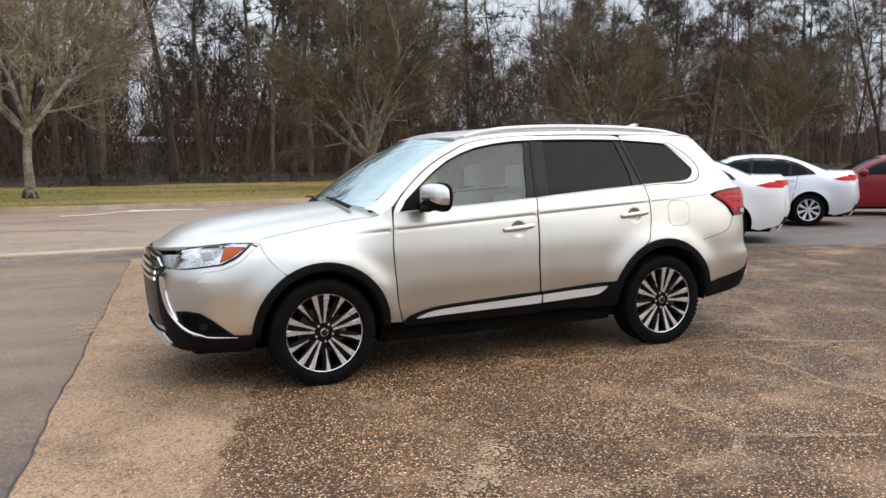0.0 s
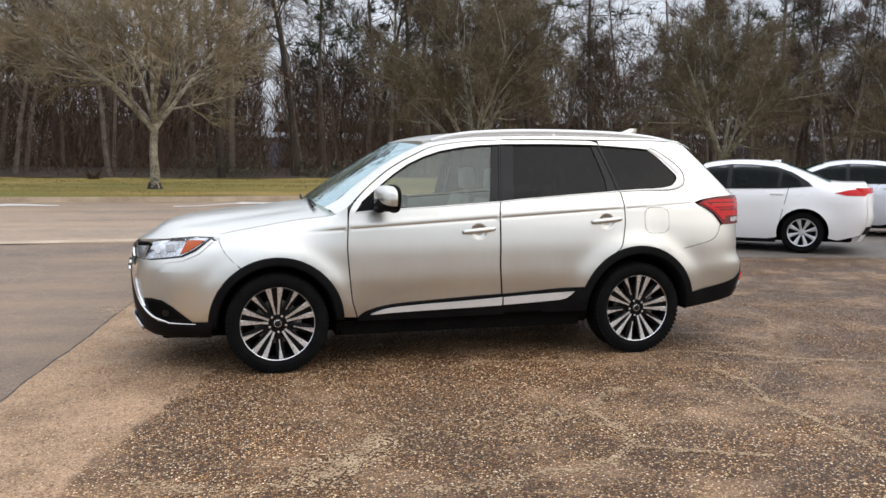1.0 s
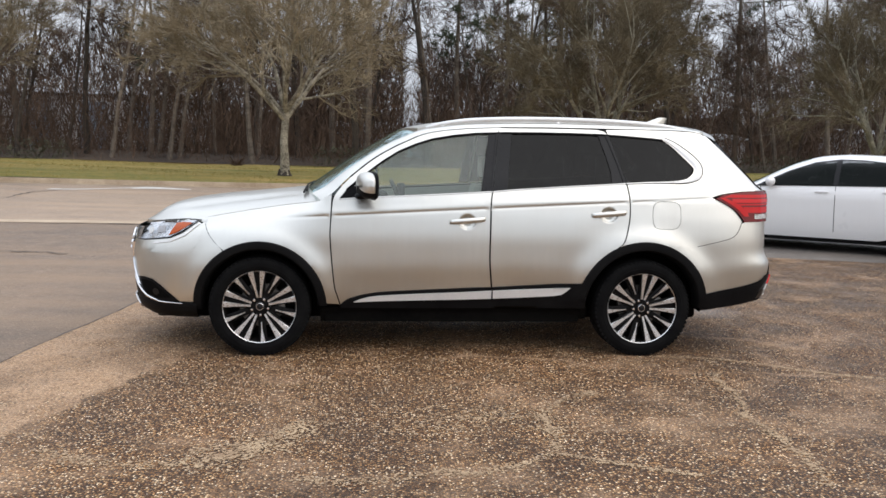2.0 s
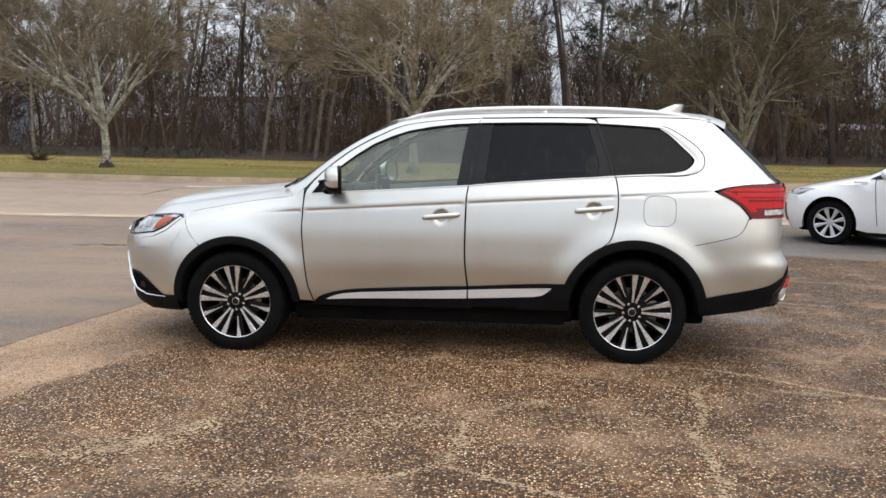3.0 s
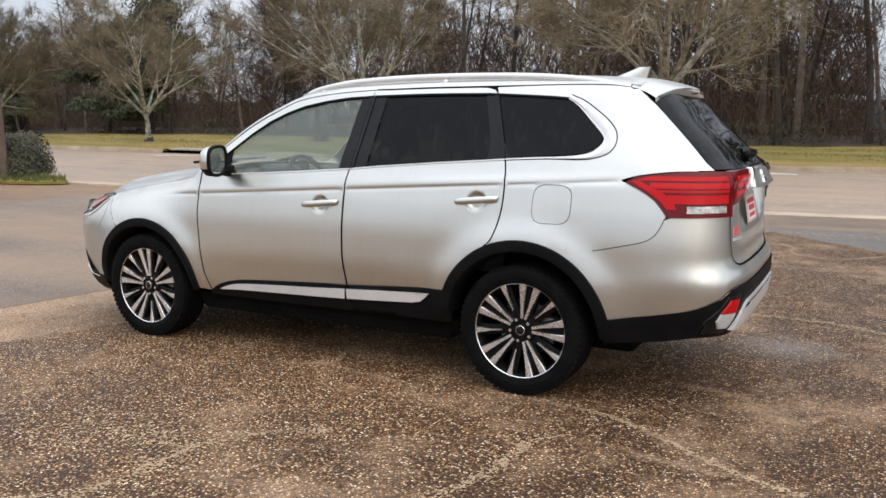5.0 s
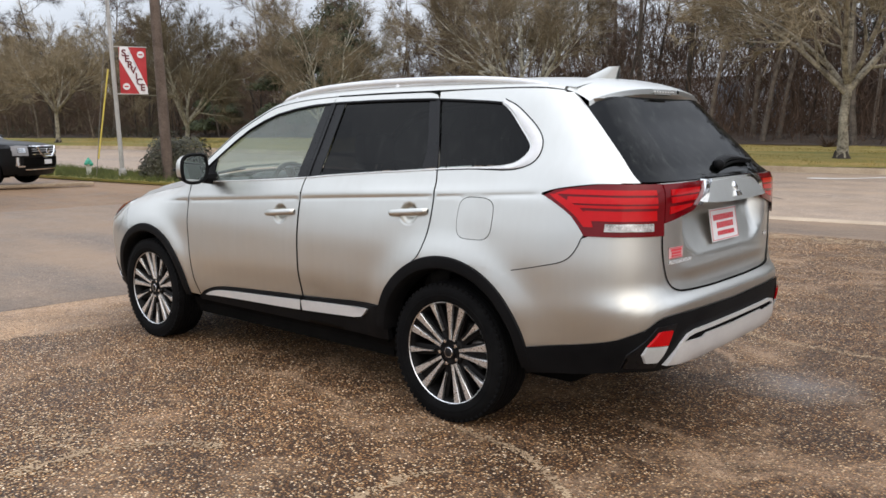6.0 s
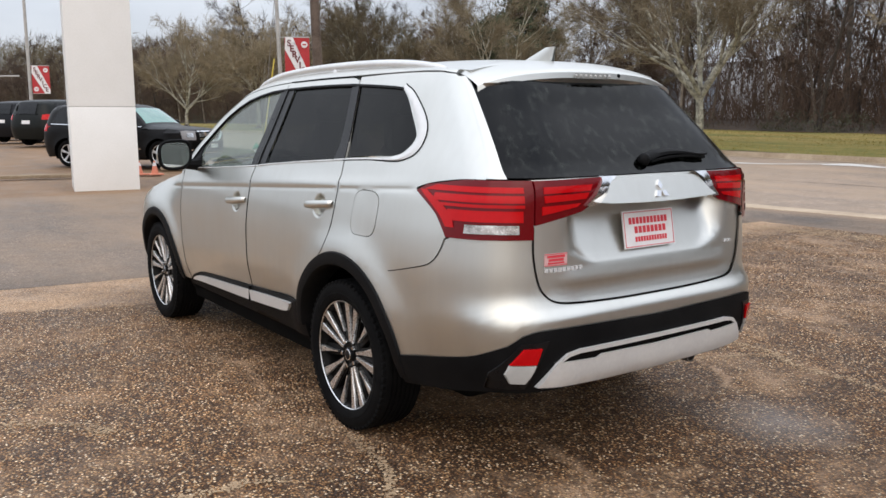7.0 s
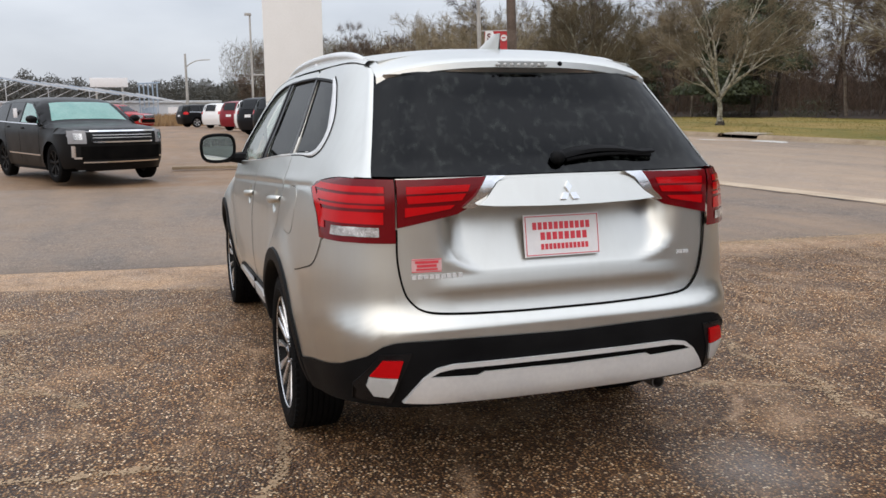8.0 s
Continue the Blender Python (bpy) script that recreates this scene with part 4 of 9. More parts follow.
# lower lip, black, wrapping round to the arches
rows = []
for z, out in ((0.352, 0.006), (0.335, 0.014), (0.305, 0.020), (0.27, 0.014), (0.235, -0.01), (0.23, -0.12)):
    row = []
    for j in range(-22, 23):
        v, s = abs(j) / 22, 1 if j > 0 else -1
        zz = z + 0.015 * v
        if v < 0.66:
            y = half_w(zz) * 0.86 * (v / 0.66)
            x = front_surf(y, zz) - out
        else:
            x_s = front_surf(half_w(zz) * 0.86, zz)
            x = x_s + (-1.765 - x_s) * (v - 0.66) / 0.34 - out * (1 - v)
            y = side_y(x, zz) + out * v
        row.append((x, s * y, zz))
    rows.append(row)
mesh_object("front_lip", *grid(rows), PLASTIC, suv)


def at_front(name, outline, mat_, off=0.0, label="", parent=suv, **kw):
    return mesh_object(name, *sheet(outline, lambda y, z: (front_surf(y, z) - off, y, z), inward=(1, 0, 0), flip=True, **kw), mat_, parent, label)


at_front("grille", mirror2([(0, 0.86), (-0.42, 0.85), (-0.52, 0.79), (-0.44, 0.68), (-0.42, 0.50), (-0.50, 0.40), (0, 0.39)]), GLOSS_BLACK, 0.006, step=0.06)
for zb in (0.70, 0.74, 0.78):
    at_front("grille_bar", mirror2([(0, zb + 0.012), (-0.40, zb + 0.012), (-0.41, zb - 0.008), (0, zb - 0.008)]), CHROME, 0.02, step=0.06)
at_front("grille_bar", mirror2([(0, 0.845), (-0.40, 0.835), (-0.5, 0.79), (-0.46, 0.77), (-0.38, 0.80), (0, 0.815)]), CHROME, 0.022, step=0.06)
at_front("skid_plate", mirror2([(0, 0.36), (-0.45, 0.36), (-0.5, 0.30), (-0.44, 0.262), (0, 0.262)]), SATIN, 0.03, step=0.06)
for s in (-1, 1):
    # bright lip from the lamp's corner down round the fog-lamp mouth
    lip = curve2([(s * y, z) for y, z in ((0.50, 0.735), (0.512, 0.66), (0.535, 0.575), (0.565, 0.50), (0.615, 0.437), (0.665, 0.39), (0.715, 0.364))], 5)
    lip = [(front_surf(y, z) - 0.001 - 0.006 * step01(0.62, 0.45, z), y, z) for y, z in lip] + [(x, s * (side_y(x, z) + 0.008), z) for x, z in ((-2.04, 0.357), (-1.98, 0.355), (-1.92, 0.354), (-1.865, 0.353))]
    mesh_object("chrome_lip", *tube(lip, [0.0025 + 0.0095 * math.sin(math.pi * (i / (len(lip) - 1)) ** 1.6) for i in range(len(lip))], 8), CHROME, suv)
    blade_ = [(0.56, 0.752), (0.552, 0.70), (0.548, 0.64), (0.562, 0.575), (0.585, 0.51), (0.61, 0.455), (0.585, 0.46), (0.55, 0.50), (0.515, 0.575), (0.490, 0.65), (0.485, 0.72), (0.505, 0.75)]
    mesh_object("chrome_blade", *sheet([(s * y, z) for y, z in blade_], lambda y, z: (front_surf(y, z) - 0.013, y, z), step=0.03, rim=0.012, inward=(1, 0, 0), flip=s < 0), CHROME, suv)
    cheek = [(s * y, z) for y, z in ((0.49, 0.735), (0.50, 0.66), (0.525, 0.575), (0.555, 0.50), (0.605, 0.437), (0.655, 0.39), (0.66, 0.36), (0.46, 0.36), (0.42, 0.50), (0.42, 0.68), (0.44, 0.735))]
    mesh_object("bumper_cheek", *sheet(cheek, lambda y, z: (front_surf(y, z) - 0.007, y, z), step=0.04, rim=0.02, inward=(1, 0, 0), flip=s < 0), PLASTIC, suv)
    mesh_object("headlamp_nose", *sheet([(s * 0.60, 0.782), (s * 0.52, 0.785), (s * 0.46, 0.80), (s * 0.43, 0.852), (s * 0.6, 0.866)], lambda y, z: (front_surf(y, z) - 0.004, y, z), step=0.03, rim=0.02, inward=(1, 0, 0), flip=s < 0), HEAD_CHROME, suv)


def front_side(name, outline, mat_, off, label="", **kw):
    """Pieces on the rounded front corners, given by plan angle: outline in (x, z)."""
    return both_sides(name, outline, mat_, off=off, label=label, **kw)


# headlamps, seen from the side as a rising wedge
lamp = [(-2.215, 0.775), (-2.10, 0.79), (-1.95, 0.812), (-1.87, 0.85), (-1.80, 0.895), (-1.765, 0.922), (-1.85, 0.918), (-2.0, 0.907), (-2.12, 0.885), (-2.19, 0.85)]
front_side("headlamp", lamp, HEAD_CHROME, 0.004, "clear headlamp with chrome reflectors", step=0.025)
front_side("indicator", [(-1.955, 0.822), (-1.90, 0.842), (-1.83, 0.885), (-1.80, 0.908), (-1.87, 0.908), (-1.915, 0.90)], AMBER_LENS, 0.008, step=0.025)
front_side("lamp_shadow_line", [(-2.2, 0.776), (-2.10, 0.788), (-1.945, 0.81), (-1.86, 0.848), (-1.765, 0.919), (-1.757, 0.917), (-1.855, 0.843), (-1.94, 0.804), (-2.10, 0.782), (-2.2, 0.77)], GLOSS_BLACK, 0.006, step=0.03)
front_side("lamp_top_line", [(-2.17, 0.872), (-2.10, 0.893), (-2.0, 0.909), (-1.87, 0.921), (-1.74, 0.926), (-1.74, 0.929), (-1.87, 0.926), (-2.0, 0.914), (-2.10, 0.898), (-2.17, 0.877)], GLOSS_BLACK, 0.007, step=0.03)
front_side("lamp_surround", [(-2.2, 0.70), (-1.80, 0.70), (-1.735, 0.80), (-1.715, 0.895), (-1.757, 0.916), (-1.80, 0.888), (-1.87, 0.842), (-1.95, 0.803), (-2.10, 0.781), (-2.2, 0.768)], SILVER, 0.0015, step=0.03)
front_side("chrome_strip", [(-2.215, 0.752), (-2.10, 0.766), (-1.94, 0.79), (-1.845, 0.833), (-1.75, 0.908), (-1.744, 0.904), (-1.838, 0.825), (-1.94, 0.78), (-2.10, 0.754), (-2.215, 0.738)], SATIN, 0.008, step=0.03)
front_side("projector", [(-2.045, 0.832), (-1.985, 0.84), (-1.995, 0.88), (-2.05, 0.872)], HEAD_GREY, 0.008, step=0.03)
front_side("projector", arc(-2.10, 0.842, 0.021, 0, 345, 12), CLEAR_LENS, 0.008, step=0.03)
front_side("lamp_brow", [(-2.14, 0.874), (-2.0, 0.895), (-1.90, 0.903), (-1.90, 0.909), (-2.0, 0.903), (-2.14, 0.882)], CHROME, 0.009, step=0.03)
# fog-lamp mouth with its chrome edge
front_side("fog_recess", [(-2.205, 0.515), (-2.15, 0.522), (-2.082, 0.512), (-2.016, 0.472), (-1.95, 0.417), (-1.875, 0.358), (-1.98, 0.358), (-2.09, 0.366), (-2.15, 0.39), (-2.19, 0.44)], PLASTIC, 0.003, step=0.03)
front_side("fog_hollow", [(-2.18, 0.498), (-2.13, 0.502), (-2.08, 0.492), (-2.02, 0.45), (-1.95, 0.392), (-2.06, 0.378), (-2.13, 0.40), (-2.17, 0.44)], DARK_VOID, 0.006, step=0.03)
front_side("fog_lamp", arc(-2.06, 0.425, 0.024, 0, 345, 12), GLOSS_BLACK, 0.008, step=0.03)

# roof skin
roof_c = hermite([-0.42, -0.3, -0.1, 0.1, 0.4, 0.8, 1.2, 1.6, 1.85, 2.0], [1.572, 1.607, 1.642, 1.66, 1.676, 1.68, 1.673, 1.652, 1.628, 1.61])
ROOF_Y = 0.545


def roof_z(x, y):
    v, d = min(abs(y) / ROOF_Y, 1.0), 0.018 * step01(0.9, 1.6, x)
    return roof_c(x) + d - (0.030 + d) * v ** 2.4


rows = []
for i, x in enumerate(spaced(-0.26, 1.84, 0.07)):
    row = []
    for j in range(-14, 15):
        xx = x - 0.125 * (1 - (abs(j) / 14) ** 2) * (1 - step01(-0.27, 0.3, x))
        row.append((xx, ROOF_Y * j / 14, roof_z(xx, ROOF_Y * j / 14)))
    rows.append(row)
mesh_object("roof", *thick(grid(rows), (0, 0, -0.02)), SILVER, suv)
# roof side: from the windscreen pillar over the doors to the tailgate
low = curve2([(-0.93, 1.075), (-0.85, 1.125), (-0.765, 1.21), (-0.665, 1.297), (-0.565, 1.373), (-0.465, 1.433), (-0.365, 1.483), (-0.2, 1.55), (0.04, 1.585), (0.315, 1.601), (0.66, 1.609), (1.0, 1.609), (1.3, 1.609), (1.55, 1.608), (1.70, 1.603), (1.80, 1.59)], 4)
high = curve2([(-1.0, -0.70, 1.115), (-0.90, -0.692, 1.17), (-0.80, -0.674, 1.25), (-0.70, -0.652, 1.325), (-0.60, -0.628, 1.394), (-0.50, -0.604, 1.455), (-0.39, -0.578, 1.51), (-0.22, -0.552, 1.578), (0.04, -0.546, 1.627), (0.315, -0.545, 1.642), (0.66, -0.545, 1.65), (1.0, -0.545, 1.649), (1.3, -0.545, 1.64), (1.55, -0.545, 1.624), (1.70, -0.545, 1.612), (1.80, -0.545, 1.60)], 4)
for s in (-1, 1):
    rows = []
    for (x, z), h in zip(low, high):
        a, b = np.array((x, side_y(x, z), z)), np.array((h[0], -h[1], h[2]))
        bulge = np.array((0, 0.6, 0.8))
        row = []
        for k in np.linspace(0, 1, 7):
            p = a + (b - a) * k + bulge * 0.010 * math.sin(math.pi * k)
            row.append((p[0], s * p[1], p[2]))
        rows.append(row)
    mesh_object("roof_side", *grid(rows), SILVER, suv)
    # roof rail on its feet
    rail = [(-0.20, 1.586), (-0.12, 1.609), (0.0, 1.630), (0.15, 1.647), (0.45, 1.661), (0.8, 1.664), (1.15, 1.658), (1.4, 1.645), (1.58, 1.627), (1.70, 1.607)]
    rail = curve2([(x, s * 0.565, z) for x, z in rail], 5)
    body = tube(rail, [0.012 + 0.008 * math.sin(math.pi * i / (len(rail) - 1)) ** 0.4 for i in range(len(rail))], 10)
    feet = [tube([(x, s * 0.562, roof_z(x, 0.54) - 0.02), (x, s * 0.565, z)], [0.03, 0.016], 10) for x, z in ((-0.08, 1.612), (0.75, 1.655), (1.5, 1.628))]
    web = grid([[(p[0], p[1] + o, p[2] - d) for o, d in ((0.009, 0.0), (0.014, 0.05), (-0.014, 0.05), (-0.009, 0.0))] for p in rail])
    mesh_object("roof_rail", *merge(body, web, *feet), SATIN, suv)
# shark-fin aerial
rows = []
for k in np.linspace(0, 1, 9):
    x0, x1, w = 1.50 + 0.185 * k ** 0.95, 1.745 + 0.008 * k, 0.042 * (1 - 0.78 * k)
    z = 1.655 + 0.068 * k
    rows.append([(x0, 0, z)] + [(x0 + (x1 - x0) * t, -w * math.sin(math.pi * min(t * 1.15, 1) ** 0.7) ** 0.8, z) for t in (0.15, 0.4, 0.7, 0.92)] + [(x1, 0, z)] + [(x0 + (x1 - x0) * t, w * math.sin(math.pi * min(t * 1.15, 1) ** 0.7) ** 0.8, z) for t in (0.92, 0.7, 0.4, 0.15)] + [(x0, 0, z)])
v, f = grid(rows)
f.append(tuple(range(8 * 11, 8 * 11 + 10)))
mesh_object("aerial_fin", v, f, SILVER, suv)

# windscreen
rows = []
for i in range(13):
    k = i / 12
    row = []
    for j in range(-12, 13):
        v = j / 12
        side = np.array(curve2([(-0.975, 0.69, 1.115), (-0.80, 0.664, 1.247), (-0.60, 0.62, 1.39), (-0.39, 0.57, 1.508), (-0.27, 0.545, 1.558)], 3)[i])
        mid = np.array((-1.06 + 0.672 * k, 0, 1.15 + 0.434 * k + 0.012 * math.sin(math.pi * k)))
        p = mid + (side * (1, 0, 1) - mid) * abs(v) ** 2.2
        row.append((p[0], side[1] * v, p[2]))
    rows.append(row)
mesh_object("windscreen", *grid(rows), WIND_GLASS, suv)
cowl = [[(-1.15 + 0.16 * abs(v) ** 2 + a, 0.70 * v, 1.118 + b - 0.045 * abs(v) ** 2) for v in np.linspace(-1, 1, 17)] for a, b in ((0, 0), (0.06, 0.005), (0.12, 0.008), (0.2, 0.02))]
mesh_object("cowl", *grid(cowl), PLASTIC, suv)
for y0, y1, z1 in ((-0.55, 0.02, 1.195), (0.1, 0.58, 1.18)):
    mesh_object("windscreen_wiper", *merge(tube([(-1.07 + 0.1 * y0 * y0, y0, 1.125), (-1.055, (y0 + y1) / 2, 1.162), (-1.04, y1, z1 - 0.025)], 0.006, 6), tube([(-1.06, y0 - 0.02, 1.118), (-1.06, (y0 + y1) / 2, 1.150)], 0.008, 6)), PLASTIC, suv)

# side glass and posts
front_glass = [(-0.63, belt_z(-0.63) + 0.004), (-0.3, belt_z(-0.3) + 0.004), (0.0, belt_z(0.0) + 0.004), (0.175, belt_z(0.175) + 0.004), (0.238, top_z(0.24) - 0.006)] + [(x, z - 0.008) for x, z in reversed(dlo_top) if -0.62 < x < 0.23] + [(-0.63, 1.225)]
tri = [(-0.795, 1.094), (-0.632, 1.107), (-0.632, 1.24), (-0.69, 1.195), (-0.755, 1.14)]
posts = [(0.177, belt_z(0.177) + 0.002), (0.249, belt_z(0.249) + 0.002), (0.297, top_z(0.3) - 0.002), (0.24, top_z(0.24) - 0.002)]
post2 = [(0.275, belt_z(0.275) + 0.002), (0.36, belt_z(0.36) + 0.002), (0.405, top_z(0.4) - 0.002), (0.324, top_z(0.32) - 0.002)]
post3 = [(1.105, belt_z(1.1) + 0.002), (1.192, belt_z(1.19) + 0.002), (1.16, 1.345), (1.12, 1.46), (1.084, top_z(1.08) - 0.003), (1.03, top_z(1.03) - 0.003), (1.08, 1.40), (1.105, 1.30)]
rear_glass = [(0.362, belt_z(0.36) + 0.004), (0.81, 1.205), (1.103, belt_z(1.1) + 0.004), (1.103, 1.30), (1.078, 1.40), (1.028, top_z(1.03) - 0.005), (0.82, 1.561), (0.62, 1.561), (0.407, top_z(0.4) - 0.005)]
q_glass = [(1.205, 1.2325), (1.35, 1.241), (1.5, 1.247)] + [(x - 0.012, z) for x, z in reversed(dlo_end[1:-1])] + [(1.42, 1.535), (1.25, 1.547), (1.105, 1.555), (1.135, 1.46), (1.172, 1.345)]
cover_f = [(0.244, belt_z(0.244) + 0.001), (0.2585, belt_z(0.2585) + 0.001), (0.2895, 1.432), (0.3095, 1.559), (0.292, 1.558)]
cover_r = [(0.2605, belt_z(0.2605) + 0.001), (0.280, belt_z(0.28) + 0.001), (0.330, 1.5605), (0.3115, 1.560), (0.2915, 1.432)]
cover_c = [(1.188, 1.2275), (1.208, 1.2285), (1.174, 1.345), (1.136, 1.46), (1.106, 1.558), (1.080, 1.559), (1.117, 1.46), (1.157, 1.345)]
for k, s in enumerate((-1, 1)):
    for name, ol, mt, par, off in (("door_window", front_glass, GLASS, front_doors[k], -0.012), ("mirror_triangle", tri, PLASTIC, front_doors[k], -0.004), ("door_post", posts, GLOSS_BLACK, front_doors[k], -0.004),
                                   ("door_post", post2, GLOSS_BLACK, rear_doors[k], -0.004), ("door_post", post3, GLOSS_BLACK, rear_doors[k], -0.004), ("door_window", rear_glass, DARK_GLASS, rear_doors[k], -0.012), ("quarter_window", q_glass, DARK_GLASS, suv, -0.008),
                                   ("pillar_cover", cover_f, GLOSS_BLACK, front_doors[k], 0.002), ("pillar_cover", cover_r, GLOSS_BLACK, rear_doors[k], 0.002), ("pillar_cover", cover_c, GLOSS_BLACK, rear_doors[k], 0.002)):
        mesh_object(name, *sheet(ol, lambda x, z: (x, s * (side_y(x, z) + off), z), step=0.06, inward=(0, -s, 0), flip=s > 0, rim=0.006), mt, par)
    # window surround: dark upper seal and bright belt moulding
    belt_all = [(x, belt_z(x)) for x in np.arange(-0.8, 1.5, 0.05)] + list(reversed(dlo_end[:-1]))[:-1] + [(1.50, 1.536)]
    wide = []
    for i, (x, z) in enumerate(belt_all):
        a, b = belt_all[max(i - 1, 0)], belt_all[min(i + 1, len(belt_all) - 1)]
        t = np.array((b[0] - a[0], b[1] - a[1]))
        t /= np.linalg.norm(t)
        nrm = np.array((t[1], -t[0]))
        g = 0.008 + 0.058 * step01(1.40, 1.70, x) * (0.3 + 0.7 * step01(1.24, 1.32, z))
        q, q2 = np.array((x, z)) + nrm * 0.0005, np.array((x, z)) + nrm * g
        row = []
        for p, o in ((q, -0.004), ((q * 0.7 + q2 * 0.3), 0.006), ((q * 0.3 + q2 * 0.7), 0.006), (q2, -0.001)):
            row.append((p[0], s * (side_y(p[0], p[1]) + o), p[1]))
        wide.append(row)
    mesh_object("belt_moulding", *grid(wide), SATIN, suv)
    mesh_object("moulding_seam", *tube([(q[3][0], s * (side_y(q[3][0], q[3][2]) + 0.001), q[3][2]) for q in wide if q[3][0] > 1.2], 0.0028, 5), DARK_VOID, suv)
    seal = []
    for x, z in dlo_top + dlo_end[:1]:
        row = []
        for dz, o in ((-0.010, -0.008), (-0.002, 0.004), (0.007, 0.001)):
            row.append((x, s * (side_y(x, z + dz) + o), z + dz))
        seal.append(row)
    mesh_object("window_seal", *grid(seal), PLASTIC, suv)
    # handles
    for hx, hz, par in ((0.08, 0.953, front_doors[k]), (1.075, 1.011, rear_doors[k])):
        pts = curve2([(hx - 0.125, -0.004), (hx - 0.11, 0.014), (hx - 0.06, 0.024), (hx, 0.027), (hx + 0.06, 0.024), (hx + 0.11, 0.014), (hx + 0.125, -0.004)], 4)
        rows = []
        for i, (x, o) in enumerate(pts):
            t = i / (len(pts) - 1)
            hgt = 0.013 + 0.005 * math.sin(math.pi * t)
            zz = hz + 0.0225 * (x - hx) / 0.25
            y0 = half_w(zz)
            rows.append([(x, s * (y0 + o + c * 0.011), zz + hgt * b) for b, c in ((-1, -0.6), (-1, 0.1), (-0.6, 0.8), (0, 1), (0.6, 0.8), (1, 0.1), (1, -0.6), (0, -1.2), (-1, -0.6))])
        mesh_object("door_handle", *grid(rows), SILVER, par)
    # door mirror
    def pw(c, e):
        return math.copysign(abs(c) ** e, c)
    rows = []
    for a in np.linspace(0, math.pi, 15):
        rows.append([(-0.592 - 0.08 * pw(math.cos(a), 0.75) * (1 if math.cos(a) > 0 else 0.2), s * (0.985 + 0.112 * pw(math.sin(a), 0.6) * pw(math.cos(b), 0.62)), 1.187 + (0.088 + 0.012 * math.cos(b) * s) * pw(math.sin(a), 0.6) * pw(math.sin(b), 0.62)) for b in np.linspace(0, 2 * math.pi, 29)])
    rows = [[(x + 0.28 * (abs(y) - 0.985), y, z) for x, y, z in row] for row in rows]
    mv, mf = grid(rows)
    low_side = [math.sin(2 * math.pi * (k % 28 + 0.5) / 28) < -0.42 for k in range(len(mf))]
    upper, lower = [f for f, q in zip(mf, low_side) if not q], [f for f, q in zip(mf, low_side) if q]
    mirr = tagged(mesh_object("door_mirror", mv, upper, SILVER, suv, angle=60), "silver door mirror with a black lower shell")
    mesh_object("mirror_shell", mv, lower, PLASTIC, mirr, angle=60)
    mesh_object("mirror_glass", *sheet(curve2([(s * 0.892, 1.15), (s * 0.90, 1.245), (s * 0.985, 1.262), (s * 1.065, 1.245), (s * 1.08, 1.18), (s * 1.055, 1.122), (s * 0.95, 1.115)], 4, True), lambda y, z: (-0.5705 + 0.28 * (abs(y) - 0.985), y, z), step=0.05, rim=0.004, inward=(-1, 0, 0), flip=s > 0), MIRROR, mirr)
    mesh_object("mirror_rim", *tube([(x + 0.28 * (abs(y) - 0.985), y, z) for x, y, z in curve2([(-0.572, s * 0.885, 1.15), (-0.572, s * 0.893, 1.255), (-0.572, s * 0.985, 1.272), (-0.572, s * 1.073, 1.253), (-0.572, s * 1.09, 1.18), (-0.572, s * 1.062, 1.114), (-0.572, s * 0.95, 1.106)], 5, True) + [(-0.572, s * 0.885, 1.15)]], 0.011, 6, False), PLASTIC, mirr)
    mesh_object("mirror_base", *merge(moved(ball((0, 0, 0), 0.045, 0.07, 0.026, 16, 8), pose(-0.65, s * 0.94, 1.116)), tube([(-0.64, s * 0.80, 1.12), (-0.62, s * 0.90, 1.125), (-0.63, s * 0.94, 1.14)], [0.042, 0.03, 0.026], 8)), PLASTIC, mirr)
    mesh_object("side_indicator", *box(-0.694, -0.68, min(s * 0.95, s * 1.06), max(s * 0.95, s * 1.06), 1.172, 1.188, 0.004), GLOSS_BLACK, mirr)

# wheel-arch cladding
for cx, r0, r1, a0, a1 in ((-WHEEL_X, 0.392, 0.4535, 1, 184), (WHEEL_X, 0.41, 0.4765, 0, 172)):
    for s in (-1, 1):
        rows = []
        for a in np.linspace(radians(a0), radians(a1), 44):
            row = []
            for r, o in ((r1 + 0.002, -0.004), (r1 - 0.004, 0.010), ((r0 + r1) / 2, 0.014), (r0 + 0.01, 0.010), (r0, -0.004), (r0 - 0.008, -0.10)):
                x, z = cx + r * math.cos(a), WHEEL_Z + r * math.sin(a)
                rr = r1 + 0.002
                y = side_y(cx + rr * math.cos(a), max(WHEEL_Z + rr * math.sin(a), 0.3)) + o
                row.append((x, s * y, z))
            rows.append(row)
        mesh_object("arch_moulding", *grid(rows), PLASTIC, suv)
        # inside of the arch
        rows = []
        for a in np.linspace(radians(-4), radians(184), 30):
            rows.append([(cx + r * math.cos(a), s * y, WHEEL_Z + r * math.sin(a)) for r, y in ((r0 + 0.03, 0.83), (r0 + 0.05, 0.6), (0.2, 0.58))])
        mesh_object("wheel_arch_liner", *grid(rows), DARK_VOID, suv)

